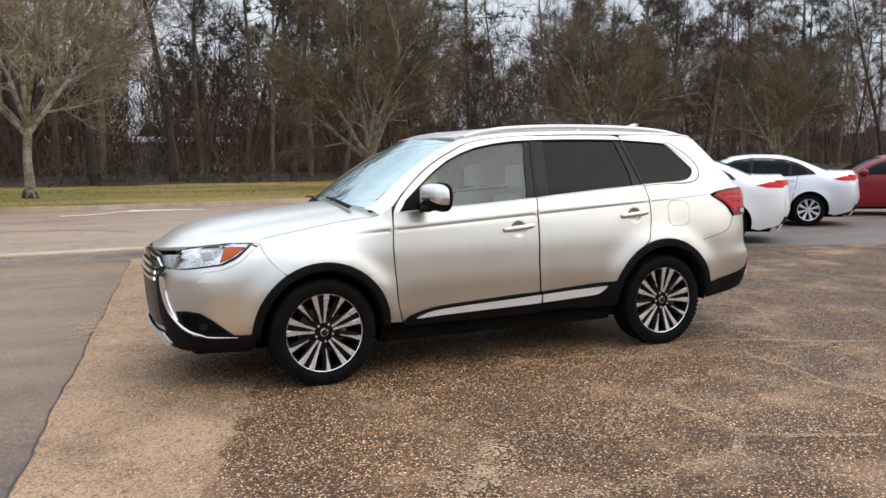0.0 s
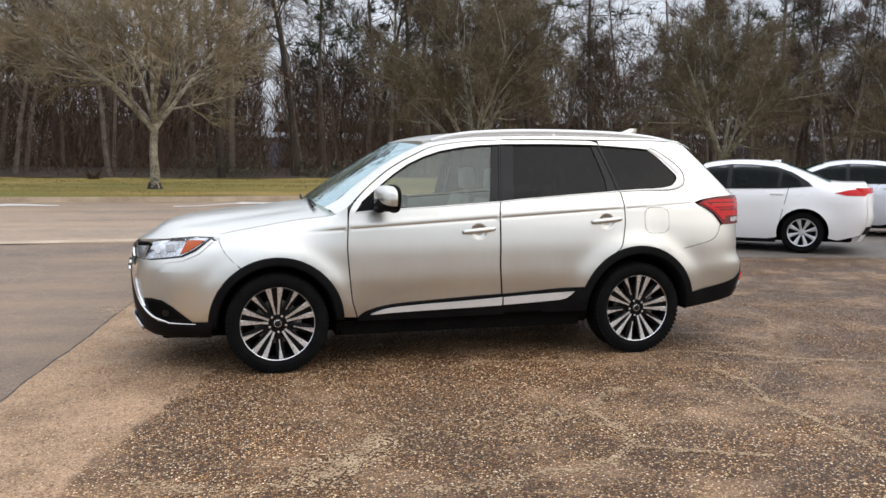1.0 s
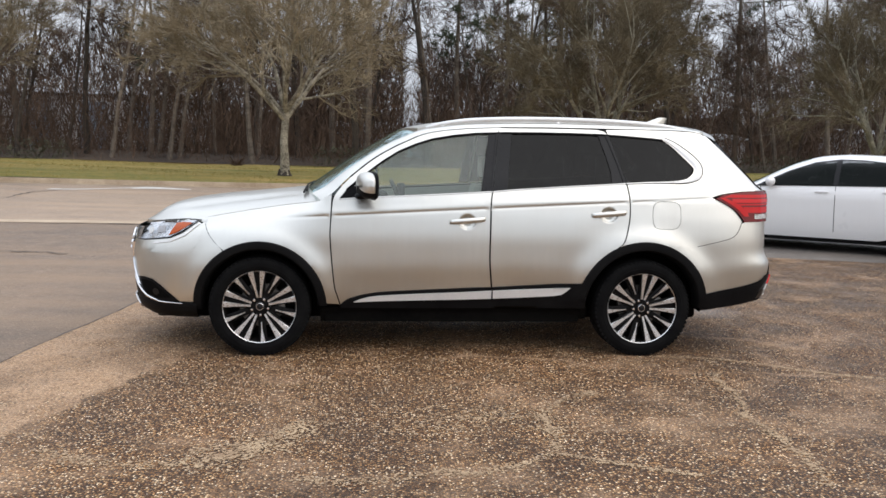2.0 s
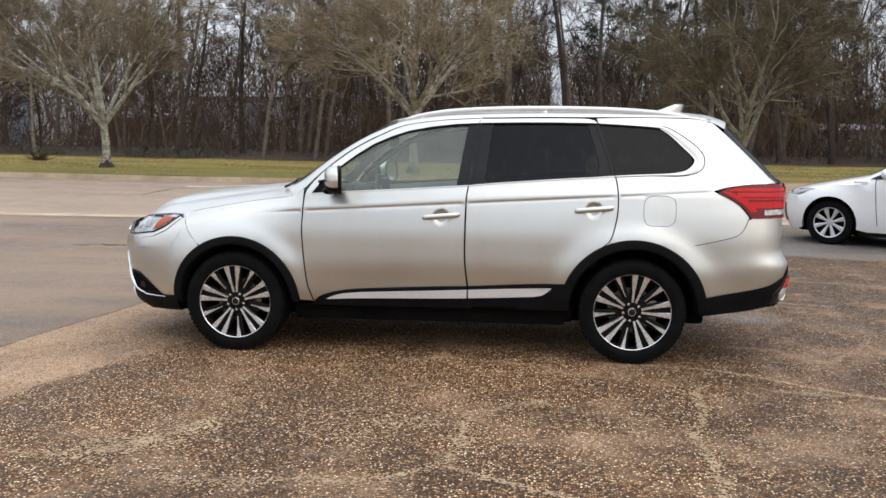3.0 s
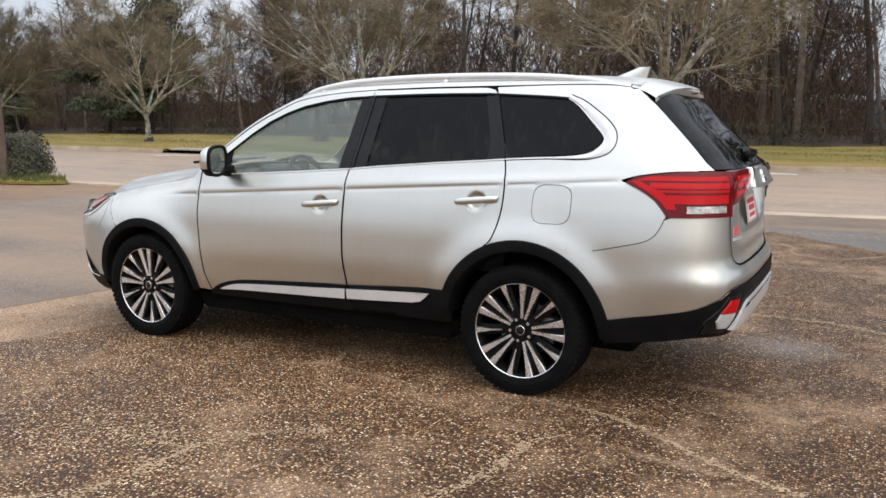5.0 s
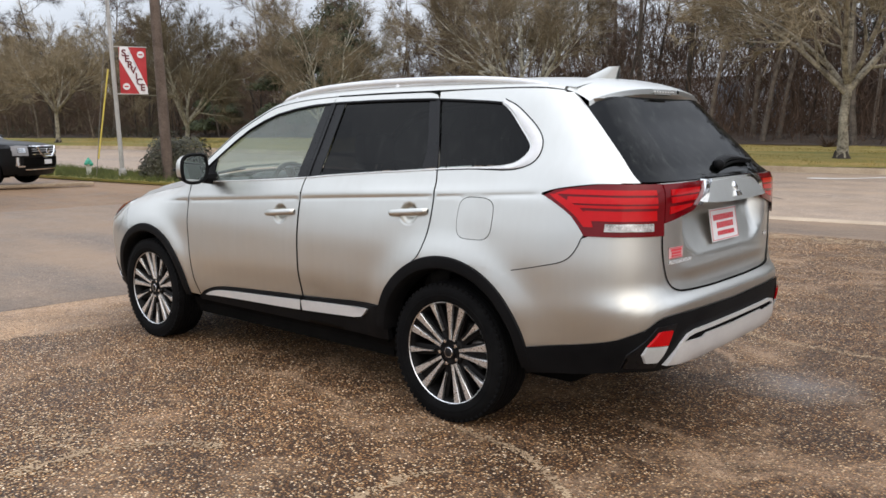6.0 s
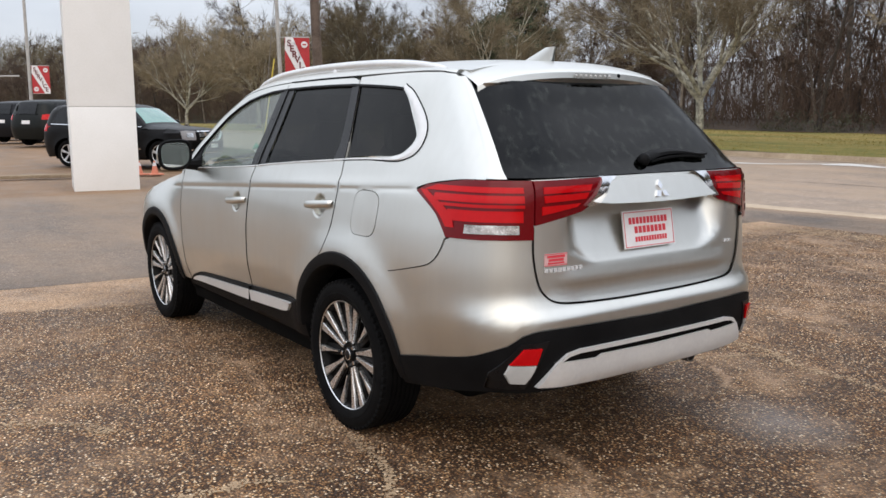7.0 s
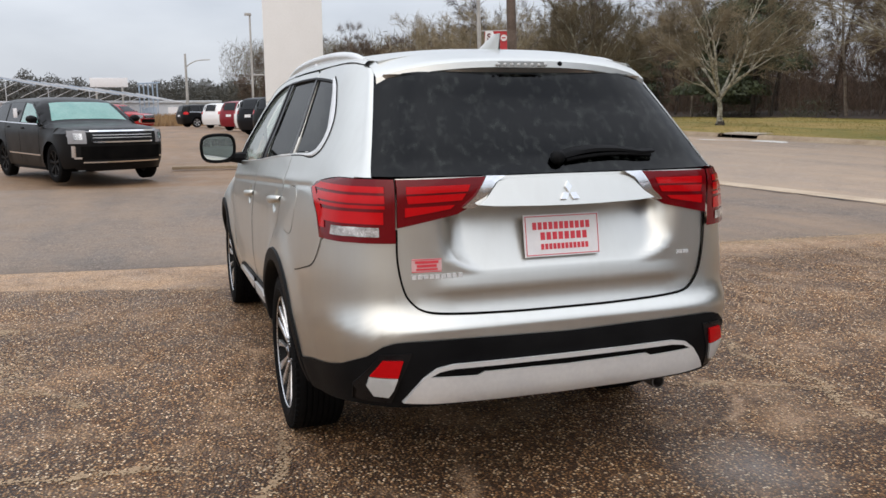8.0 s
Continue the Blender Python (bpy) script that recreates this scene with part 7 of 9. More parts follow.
def evergreen(u, v, h, w, seed):
    """A broad dark evergreen: short stem, several leafy clumps with gaps."""
    r = random.Random(seed)
    root = tagged(empty("evergreen_tree"), "broad dark green evergreen tree at the wood's edge", "tree", "evergreens at the wood's edge")
    mesh_object("trunk", *tube([(0, 0, -0.2), (0.1, 0.05, h * 0.35), (0.0, 0.1, h * 0.75)], [0.16, 0.12, 0.04], 8), BARK, root)
    clumps = []
    for k in range(16):
        t = (k + r.random()) / 16
        a, q = r.uniform(0, 6.3), w * (1.0 - 0.65 * t) * r.uniform(0.3, 0.9)
        c = (q * math.cos(a), q * math.sin(a), h * (0.1 + 0.78 * t))
        clumps.append(leafy(900, c, (w * r.uniform(0.3, 0.5), w * r.uniform(0.3, 0.5), h * r.uniform(0.09, 0.16)), seed * 40 + k, 0.11))
    mesh_object("crown", *merge(*clumps), EVERGREEN, root)
    x, y = road_xy(u, v)
    root.matrix_world = pose(x, y, verge_z(x, y))


for u, v, h, w, seed in ((-34.6, 36.0, 8.8, 3.6, 3), (-38.6, 36.6, 7.4, 3.4, 4), (-47.5, 37.5, 4.6, 2.6, 5)):
    evergreen(u, v, h, w, seed)

# undergrowth: a thicket of stems and brambles between the trunks
nr = np.random.default_rng(3)
n = 46000
u = nr.uniform(-130, 75, n)
v = WOOD_V + 0.6 + np.abs(nr.normal(0, 7.5, n))
thin = nr.random(n) < np.where(u > 24, 0.5, 1.0)
u, v = u[thin], v[thin]
n = len(u)
ct, st = math.cos(ROAD_TURN), math.sin(ROAD_TURN)
bx, by = u * ct - v * st, u * st + v * ct
gz = np.array([ground_z(a, b) for a, b in zip(bx, by)]) + 0.2
way = np.stack([nr.normal(0, 0.45, n), nr.normal(0, 0.45, n), np.abs(nr.normal(0.8, 0.45, n)) + 0.1], 1)
way /= np.linalg.norm(way, axis=1, keepdims=True)
high = nr.random(n) ** 1.6
tagged(mesh_object("undergrowth", *spikes(np.stack([bx, by, gz + high * 4.2], 1), way, nr.uniform(0.7, 2.6, n) * (1 - 0.4 * high), nr.uniform(0.006, 0.018, n)), TWIG_RED), "brown thicket of bare stems under the trees", "undergrowth", kind="stuff")
n = 16000
u, v = nr.uniform(-130, 75, n), WOOD_V + np.abs(nr.normal(0, 1.6, n))
clump = np.sin(u * 0.31) + np.sin(u * 0.83 + 1.0) > 0.2
u, v = u[clump], v[clump]
n = len(u)
bx, by = u * ct - v * st, u * st + v * ct
gz = np.array([ground_z(a, b) for a, b in zip(bx, by)]) + 0.25
way = np.stack([nr.normal(0, 0.8, n), nr.normal(0, 0.8, n), np.abs(nr.normal(0.7, 0.4, n))], 1)
way /= np.linalg.norm(way, axis=1, keepdims=True)
tagged(mesh_object("scrub", *spikes(np.stack([bx, by, gz + nr.random(n) ** 2 * 0.9], 1), way, nr.uniform(0.15, 0.5, n), nr.uniform(0.015, 0.04, n)), LEAVES), "low green and brown scrub along the wood's edge", "undergrowth", kind="stuff")

# the depth of the wood behind: crowns and stems beyond counting, then a dark wall of growth
n = 110000
u = nr.uniform(-210, 95, n)
v = nr.uniform(50, 68, n)
open_ = (np.abs(u - 6.6 - (v - 55) * 0.1) > 0.7 * (1 + 0.5 * np.sin(v))) & (nr.random(n) < np.where((u > -46) & (u < -13), 0.4, 1.0))
u, v = u[open_], v[open_]
n = len(u)
bx, by = u * ct - v * st, u * st + v * ct
top = 8.5 + 1.6 * np.sin(u * 0.21) + 1.3 * np.sin(u * 0.53 + 2) + 1.2 * np.sin(u * 1.3 + v)
top = np.where(u < -28, top * 0.62, np.where(u > -20, top * 1.05, top * 0.85))
hz = (nr.random(n) ** 1.15) * top * nr.uniform(0.75, 1.3, n)
way = np.stack([nr.normal(0, 0.55, n), nr.normal(0, 0.55, n), np.abs(nr.normal(0.6, 0.5, n)) + 0.05], 1)
way /= np.linalg.norm(way, axis=1, keepdims=True)
tagged(mesh_object("far_woods", *slivers(np.stack([bx, by, hz + 0.3], 1), way, nr.uniform(0.8, 2.4, n), nr.uniform(0.014, 0.04, n)), TWIG), "dense brown tangle of bare trees deep in the wood", "woods", kind="stuff")
n = 70000
u, v = nr.uniform(-240, -52, n), nr.uniform(37, 62, n)
bx, by = u * ct - v * st, u * st + v * ct
top = 3.2 - 0.066 * u + 1.0 * np.sin(u * 0.37) + 0.9 * np.sin(u * 0.91 + 1) + 0.8 * np.sin(u * 2.3 + v * 0.4)
way = np.stack([nr.normal(0, 0.5, n), nr.normal(0, 0.5, n), np.abs(nr.normal(0.6, 0.5, n)) + 0.05], 1)
way /= np.linalg.norm(way, axis=1, keepdims=True)
tagged(mesh_object("lot_end_woods", *slivers(np.stack([bx, by, nr.random(n) ** 0.9 * top + 0.3], 1), way, nr.uniform(0.8, 2.2, n), nr.uniform(0.025, 0.06, n), 7), TWIG_MOSS), "hazy brown bare woods running down beside the lot", "woods", kind="stuff")
n = 56000
u, v = nr.uniform(-30, 80, n), nr.uniform(46, 66, n)
open_ = (np.abs(u - 6.2 - (v - 50) * 0.1) > 0.6) & (nr.random(n) < np.where(u < -13, 0.75, np.where(u > 24, 0.45, 1.0)))
u, v = u[open_], v[open_]
n = len(u)
bx, by = u * ct - v * st, u * st + v * ct
way = np.stack([nr.normal(0, 0.35, n), nr.normal(0, 0.35, n), np.abs(nr.normal(0.8, 0.4, n)) + 0.05], 1)
way /= np.linalg.norm(way, axis=1, keepdims=True)
tagged(mesh_object("inner_thicket", *slivers(np.stack([bx, by, nr.random(n) ** 1.3 * 8.0 + 0.3], 1), way, nr.uniform(0.8, 2.6, n), nr.uniform(0.02, 0.055, n), 4), TWIG_RED), "dark brown understorey deep in the wood", "woods", kind="stuff")
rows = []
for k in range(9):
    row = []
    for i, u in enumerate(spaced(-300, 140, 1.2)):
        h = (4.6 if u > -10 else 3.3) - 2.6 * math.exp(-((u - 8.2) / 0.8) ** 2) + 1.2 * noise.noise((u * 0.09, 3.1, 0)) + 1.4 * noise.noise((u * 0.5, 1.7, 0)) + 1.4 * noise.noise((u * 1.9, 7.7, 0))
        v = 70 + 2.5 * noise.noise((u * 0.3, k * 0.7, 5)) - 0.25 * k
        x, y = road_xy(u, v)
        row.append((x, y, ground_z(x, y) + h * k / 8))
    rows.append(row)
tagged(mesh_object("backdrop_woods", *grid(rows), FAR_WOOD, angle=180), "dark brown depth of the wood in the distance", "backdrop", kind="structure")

# pale sheds glimpsed through the trunks
PALE_SHEET = mottled("pale_sheeting", (0.66, 0.67, 0.69), (0.8, 0.81, 0.83), 0.4, 0.7, scale2=6)
for u0, u1, z0, z1 in ((1.5, 14.5, 0.9, 2.7), (26.5, 35.0, 0.8, 2.4), (45.0, 78.0, 0.9, 3.1), (-22.5, -8.5, 1.2, 4.4), (-41.0, -30.0, 1.6, 4.9)):
    shed_ = tagged(empty("shed"), "pale metal-clad shed beyond the wood", "building", "sheds beyond the wood")
    w_ = u1 - u0
    mesh_object("wall", *box(-w_ / 2, w_ / 2, -2.5, 2.5, -0.4, z1 - 0.3, 0.03), PALE_SHEET, shed_)
    mesh_object("roof", *grid([[(x, y, z1 - 0.32 + 0.5 * (1 - abs(y) / 2.8)) for x in (-w_ / 2 - 0.3, w_ / 2 + 0.3)] for y in (-2.8, 0.0, 2.8)]), FAR_GREY, shed_)
    for k in range(int(w_ // 4)):
        mesh_object("door", *box(-w_ / 2 + 1.2 + 4 * k, -w_ / 2 + 3.2 + 4 * k, -2.56, -2.49, -0.4, z1 - 0.9, 0.02), FAR_BLUE, shed_)
    x, y = road_xy((u0 + u1) / 2, 61)
    shed_.matrix_world = pose(x, y, ground_z(x, y) + 0.4, 0, 0, 4.7)

# ---------------------------------------------------------------- other cars: x to the rear, y to the right
def simple_wheel(parent, x, y, r, rim_mat, spokes, outer):
    w = empty("wheel", pose(x, y, r, 0, 0, 0 if outer < 0 else 180))
    w.parent = parent
    k = r / 0.33
    mesh_object("tyre", *lathe([(0.22 * k, -0.085), (0.225 * k, -0.10), (0.26 * k, -0.108), (0.30 * k, -0.103), (0.322 * k, -0.09), (0.33 * k, -0.07), (0.33 * k, 0.07), (0.322 * k, 0.09), (0.26 * k, 0.105), (0.22 * k, 0.085)], 36), RUBBER, w)
    mesh_object("rim", *lathe([(0.214 * k, -0.092), (0.224 * k, -0.097), (0.226 * k, -0.09), (0.21 * k, -0.07), (0.2 * k, 0.06), (0.03, 0.06)], 36), ALLOY_DARK, w)
    mesh_object("rim_lip", *lathe([(0.208 * k, -0.092), (0.222 * k, -0.0985), (0.226 * k, -0.092)], 36), rim_mat, w)
    for i in range(spokes):
        mesh_object("spoke", *blade(2 * math.pi * i / spokes + 0.3, 0.02, 0.215 * k, 0.016 * k, 0.036 * k, -0.072, -0.088, 0.02), rim_mat, w)
    mesh_object("hub_cap", *lathe([(0.0, -0.082), (0.04, -0.08), (0.05, -0.065)], 16), rim_mat, w)


def parked_car(label, sp, paint, at, turn, glass=CAR_GLASS, wheel=ALLOY_SILVER, screen=None, size=1.0, rim_spokes=8):
    """A whole car from its side outline, sections and window line."""
    top = hermite(*zip(*sp["top"]))
    front, rear = hermite(*zip(*sp["front"])), hermite(*zip(*sp["rear"]))
    wide = hermite(*zip(*sp["wide"]))
    ax0, ax1, wr, low, crown, p_ = sp["axles"][0], sp["axles"][1], sp["wheel"], sp["low"], sp["crown"], 3.2
    root = tagged(empty("parked_car"), label, "car")

    def plan_(x, z):
        if x > sp["r0"]:
            d = min((x - sp["r0"]) / max(rear(z) - sp["r0"], 0.05), 0.999)
            return (1 - d ** 4) ** 0.25
        if x < sp["f0"]:
            d = min((sp["f0"] - x) / max(sp["f0"] + front(z), 0.05), 0.999)
            return (1 - d ** 3) ** (1 / 3)
        return 1.0

    def yy(x, z):
        zt = top(x)
        zb = zt - crown
        w = wide(z) * plan_(x, z)
        if z > zb:
            w *= (1 - min((z - zb) / crown, 0.9999) ** p_) ** (1 / p_)
        for cx in (ax0, ax1):
            w += 0.02 * math.exp(-((math.hypot(x - cx, z - wr) - wr - 0.06) / 0.07) ** 2)
        w += 0.008 * math.exp(-((z - sp["belt"][0][1] + 0.08) / 0.03) ** 2)
        return w

    def zz(x, y):
        zt = top(x)
        zb = zt - crown
        w = wide(zt - 0.6 * crown) * plan_(x, zt - 0.5 * crown)
        return zb + crown * (1 - min(abs(y) / w, 0.9999) ** p_) ** (1 / p_)

    x0, x1 = sp["top"][0][0] + 0.03, sp["top"][-1][0] - 0.03
    arch = wr + 0.055
    xs = spaced(x0, x1, 0.09)
    hi = [(x, top(x) - 0.30 * crown) for x in xs]
    lo = [(x1 - 0.02, low + 0.12), (ax1 + arch + 0.12, low)] + arc(ax1, wr, arch, -12, 192, 16) + [(ax1 - arch - 0.12, low), (ax0 + arch + 0.12, low)] + arc(ax0, wr, arch, -12, 192, 16) + [(ax0 - arch - 0.06, low), (x0 + 0.02, low + 0.05)]
    for s in (-1, 1):
        side = mesh_object("body_side", *sheet(hi + lo, lambda x, z: (x, s * yy(x, z), z), step=0.10, inward=(0, -s, 0), flip=s < 0, rim=0.008), paint, root)
        for k, g in enumerate(sp["windows"]):
            mesh_object("side_window", *sheet(g, lambda x, z: (x, s * (yy(x, z) + 0.016), z), step=0.06, inward=(0, -s, 0), flip=s < 0, rim=0.01), glass if not (screen and k == 0) else screen, root)
        mesh_object("window_frame", *sheet(sp["frame"], lambda x, z: (x, s * (yy(x, z) + 0.008), z), step=0.06, inward=(0, -s, 0), flip=s < 0, rim=0.008), GLOSS_BLACK, root)
        for (a, b), hz in zip(sp["doors"], sp["handles"]):
            seam = [(a - 0.004, low + 0.1), (a + 0.004, low + 0.1), (b + 0.004, hz + 0.14), (b - 0.004, hz + 0.14)]
            mesh_object("door_seam", *sheet(seam, lambda x, z: (x, s * (yy(x, z) + 0.002), z), step=0.1, inward=(0, -s, 0), flip=s < 0, rim=0.004), DARK_VOID, root)
            mesh_object("door_handle", *box(b - 0.27, b - 0.09, *sorted((s * (yy(b - 0.1, hz) - 0.005), s * (yy(b - 0.1, hz) + 0.022))), hz - 0.014, hz + 0.014, 0.008), paint, root)
        for name, polys, mt in (("tail_lamp", sp["tail"], RED_LENS_LIT), ("headlamp", sp["head"], HEAD_GREY)):
            mesh_object(name, *sheet(polys, lambda x, z: (x, s * (yy(x, z) + 0.006), z), step=0.05, inward=(0, -s, 0), flip=s < 0, rim=0.015), mt, root)
        for line in sp.get("strips", ()):
            mesh_object("side_strip", *sheet(line, lambda x, z: (x, s * (yy(x, z) + 0.01), z), step=0.1, inward=(0, -s, 0), flip=s < 0, rim=0.012), CHROME, root)
        mx, mz = sp["mirror"]
        my = yy(mx, mz - 0.06) + 0.10
        mesh_object("door_mirror", *merge(moved(ball((0, 0, 0), 0.07, 0.11, 0.075, 14, 8), pose(mx, s * my, mz)), tube([(mx - 0.02, s * (my - 0.14), mz - 0.06), (mx, s * (my - 0.03), mz - 0.04)], 0.03, 6)), sp.get("mirror_mat", paint), root)
        for cx in (ax0, ax1):
            simple_wheel(root, cx, s * (wide(wr) - 0.115), wr, wheel, rim_spokes, s)
            rows = [[(cx + r * math.cos(a), s * y, wr + r * math.sin(a)) for r, y in ((arch, wide(wr) - 0.02), (arch + 0.02, wide(wr) - 0.3), (0.1, wide(wr) - 0.3))] for a in np.linspace(radians(-20), radians(200), 18)]
            mesh_object("wheel_arch", *grid(rows), DARK_VOID, root)
        mesh_object("sill", *box(ax0 + arch, ax1 - arch, *sorted((s * 0.55, s * (wide(low) - 0.03))), low - 0.06, low + 0.03, 0.02), PLASTIC, root)
    # top skin from bonnet to boot, with the screens laid on
    rows = []
    for x in xs:
        zs = top(x) - 0.30 * crown
        ye = yy(x, zs)
        row = []
        for v in np.linspace(-1, 1, 17):
            y = ye * v
            zt, zb = top(x), top(x) - crown
            q = (1 - 0.70 ** p_) ** (1 / p_)
            row.append((x, y, zb + crown * (1 - (abs(v) * q) ** p_) ** (1 / p_)))
        rows.append(row)
    mesh_object("body_top", *grid(rows), paint, root)

    def screen_skin(a, b, name, mt, k0=0.9, k1=0.84, dx=0.0):
        rr = []
        for x in spaced(a, b, 0.06):
            t = (x - a) / (b - a)
            zs = top(x) - 0.30 * crown
            ye = yy(x, zs) * (k0 + (k1 - k0) * t)
            q = (1 - 0.70 ** p_) ** (1 / p_)
            rr.append([(x + dx, ye * v, top(x) - crown + crown * (1 - (abs(v) * (k0 + (k1 - k0) * t) * q) ** p_) ** (1 / p_) + 0.006) for v in np.linspace(-1, 1, 13)])
        mesh_object(name, *grid(rr), mt, root)
    screen_skin(*sp["screen"], "windscreen", screen or glass)
    screen_skin(*sp["back"], "rear_screen", sp.get("rear_glass", glass), 0.84, 0.9, 0.02)
    mesh_object("underbody", *box(x0 + 0.25, x1 - 0.25, -0.55, 0.55, low - 0.05, low + 0.28, 0.05), DARK_VOID, root)
    mesh_object("cabin", *box(sp["screen"][1], sp["back"][0], -0.52, 0.52, low + 0.25, sp["belt"][0][1] - 0.08, 0.05), CLOTH_DARK, root)
    for sx in (-0.3, 0.6):
        for sy in (-0.36, 0.36):
            mesh_object("seat_back", *box(sx, sx + 0.14, sy - 0.22, sy + 0.22, sp["belt"][0][1] - 0.2, sp["belt"][0][1] + 0.26, 0.06), CLOTH_DARK, root)
    # front and rear faces
    fx = lambda y, z: sp["f0"] - (sp["f0"] + front(z)) * (1 - min(abs(y) / wide(z), 0.999) ** 3) ** (1 / 3)
    rx = lambda y, z: sp["r0"] + (rear(z) - sp["r0"]) * (1 - min(abs(y) / wide(z), 0.999) ** 4) ** 0.25
    yf, yr = 0.86, 0.83
    for g, mapx, k, inw, fl in ((front, fx, yf, (1, 0, 0), True), (rear, rx, yr, (-1, 0, 0), False)):
        zt = sp["face"][0] if g is front else sp["face"][1]
        rows = []
        for z in spaced(low - 0.02, zt, 0.06):
            rows.append([(mapx(wide(z) * k * v, z), wide(z) * k * v, z) for v in np.linspace(-1, 1, 21)])
        mesh_object("front_face" if g is front else "rear_face", *grid(rows), paint, root)
    for name, y0, y1, z0, z1, mt, off, end in sp.get("faces", ()):
        mapx = fx if end < 0 else rx
        ol = [(y0, z1), (y1, z1), (y1, z0), (y0, z0)]
        mesh_object(name, *sheet(ol, lambda y, z: (mapx(y, z) + end * off, y, z), step=0.08, inward=(-end, 0, 0), rim=0.02, flip=end < 0), mt, root)
    root.matrix_world = pose(at[0], at[1], ground_z(*at), 0, 0, turn) @ Matrix.Diagonal((size, size, size, 1))
    return root


SEDAN = dict(
    top=[(-2.16, 0.66), (-2.10, 0.74), (-1.94, 0.80), (-1.56, 0.885), (-1.15, 0.965), (-0.95, 1.01), (-0.6, 1.19), (-0.25, 1.345), (0.05, 1.415), (0.4, 1.44), (0.8, 1.43), (1.15, 1.355), (1.5, 1.22), (1.76, 1.115), (1.98, 1.10), (2.25, 1.10), (2.31, 1.03), (2.36, 0.9)],
    front=[(0.15, 2.06), (0.4, 2.16), (0.6, 2.17), (0.72, 2.12), (0.85, 1.98), (1.5, 1.98)], rear=[(0.15, 2.22), (0.35, 2.32), (0.55, 2.39), (0.75, 2.37), (0.95, 2.35), (1.08, 2.31), (1.5, 2.3)],
    wide=[(0.15, 0.8), (0.3, 0.855), (0.5, 0.885), (0.7, 0.89), (0.85, 0.88), (0.95, 0.855), (1.1, 0.78), (1.25, 0.70), (1.4, 0.62), (1.5, 0.56)],
    f0=-1.12, r0=1.5, axles=(-1.35, 1.35), wheel=0.318, low=0.21, crown=0.2,
    belt=[(-0.85, 0.945), (1.45, 1.04)],
    windows=[[(-0.72, 0.965), (0.22, 0.985), (0.24, 1.33), (-0.05, 1.29), (-0.35, 1.18)], [(0.29, 0.987), (0.96, 1.005), (1.0, 1.285), (0.75, 1.33), (0.31, 1.345)], [(1.01, 1.008), (1.32, 1.022), (1.26, 1.12), (1.05, 1.265)]],
    frame=[(-0.85, 0.945), (-0.3, 0.962), (1.0, 0.99), (1.47, 1.028), (1.4, 1.1), (1.18, 1.24), (0.95, 1.32), (0.6, 1.355), (0.28, 1.362), (-0.05, 1.312), (-0.4, 1.18)],
    doors=[(-0.72, -0.78), (0.27, 0.26), (0.98, 1.14)], handles=[0.9, 0.885, 0.905],
    tail=[(1.78, 0.93), (1.98, 0.98), (2.22, 1.0), (2.26, 0.94), (2.2, 0.89), (1.95, 0.895)], head=[(-1.98, 0.69), (-1.78, 0.725), (-1.58, 0.79), (-1.68, 0.795), (-1.9, 0.77), (-2.01, 0.735)],
    mirror=(-0.62, 1.02), screen=(-0.93, -0.14), back=(1.1, 1.72), face=(0.7, 1.02),
    faces=[("tail_lamp", -0.78, -0.4, 0.93, 1.01, RED_LENS_LIT, 0.012, 1), ("tail_lamp", 0.4, 0.78, 0.93, 1.01, RED_LENS_LIT, 0.012, 1), ("bumper_insert", -0.7, 0.7, 0.3, 0.42, PLASTIC, 0.012, 1), ("grille", -0.6, 0.6, 0.3, 0.56, GLOSS_BLACK, 0.012, -1)])
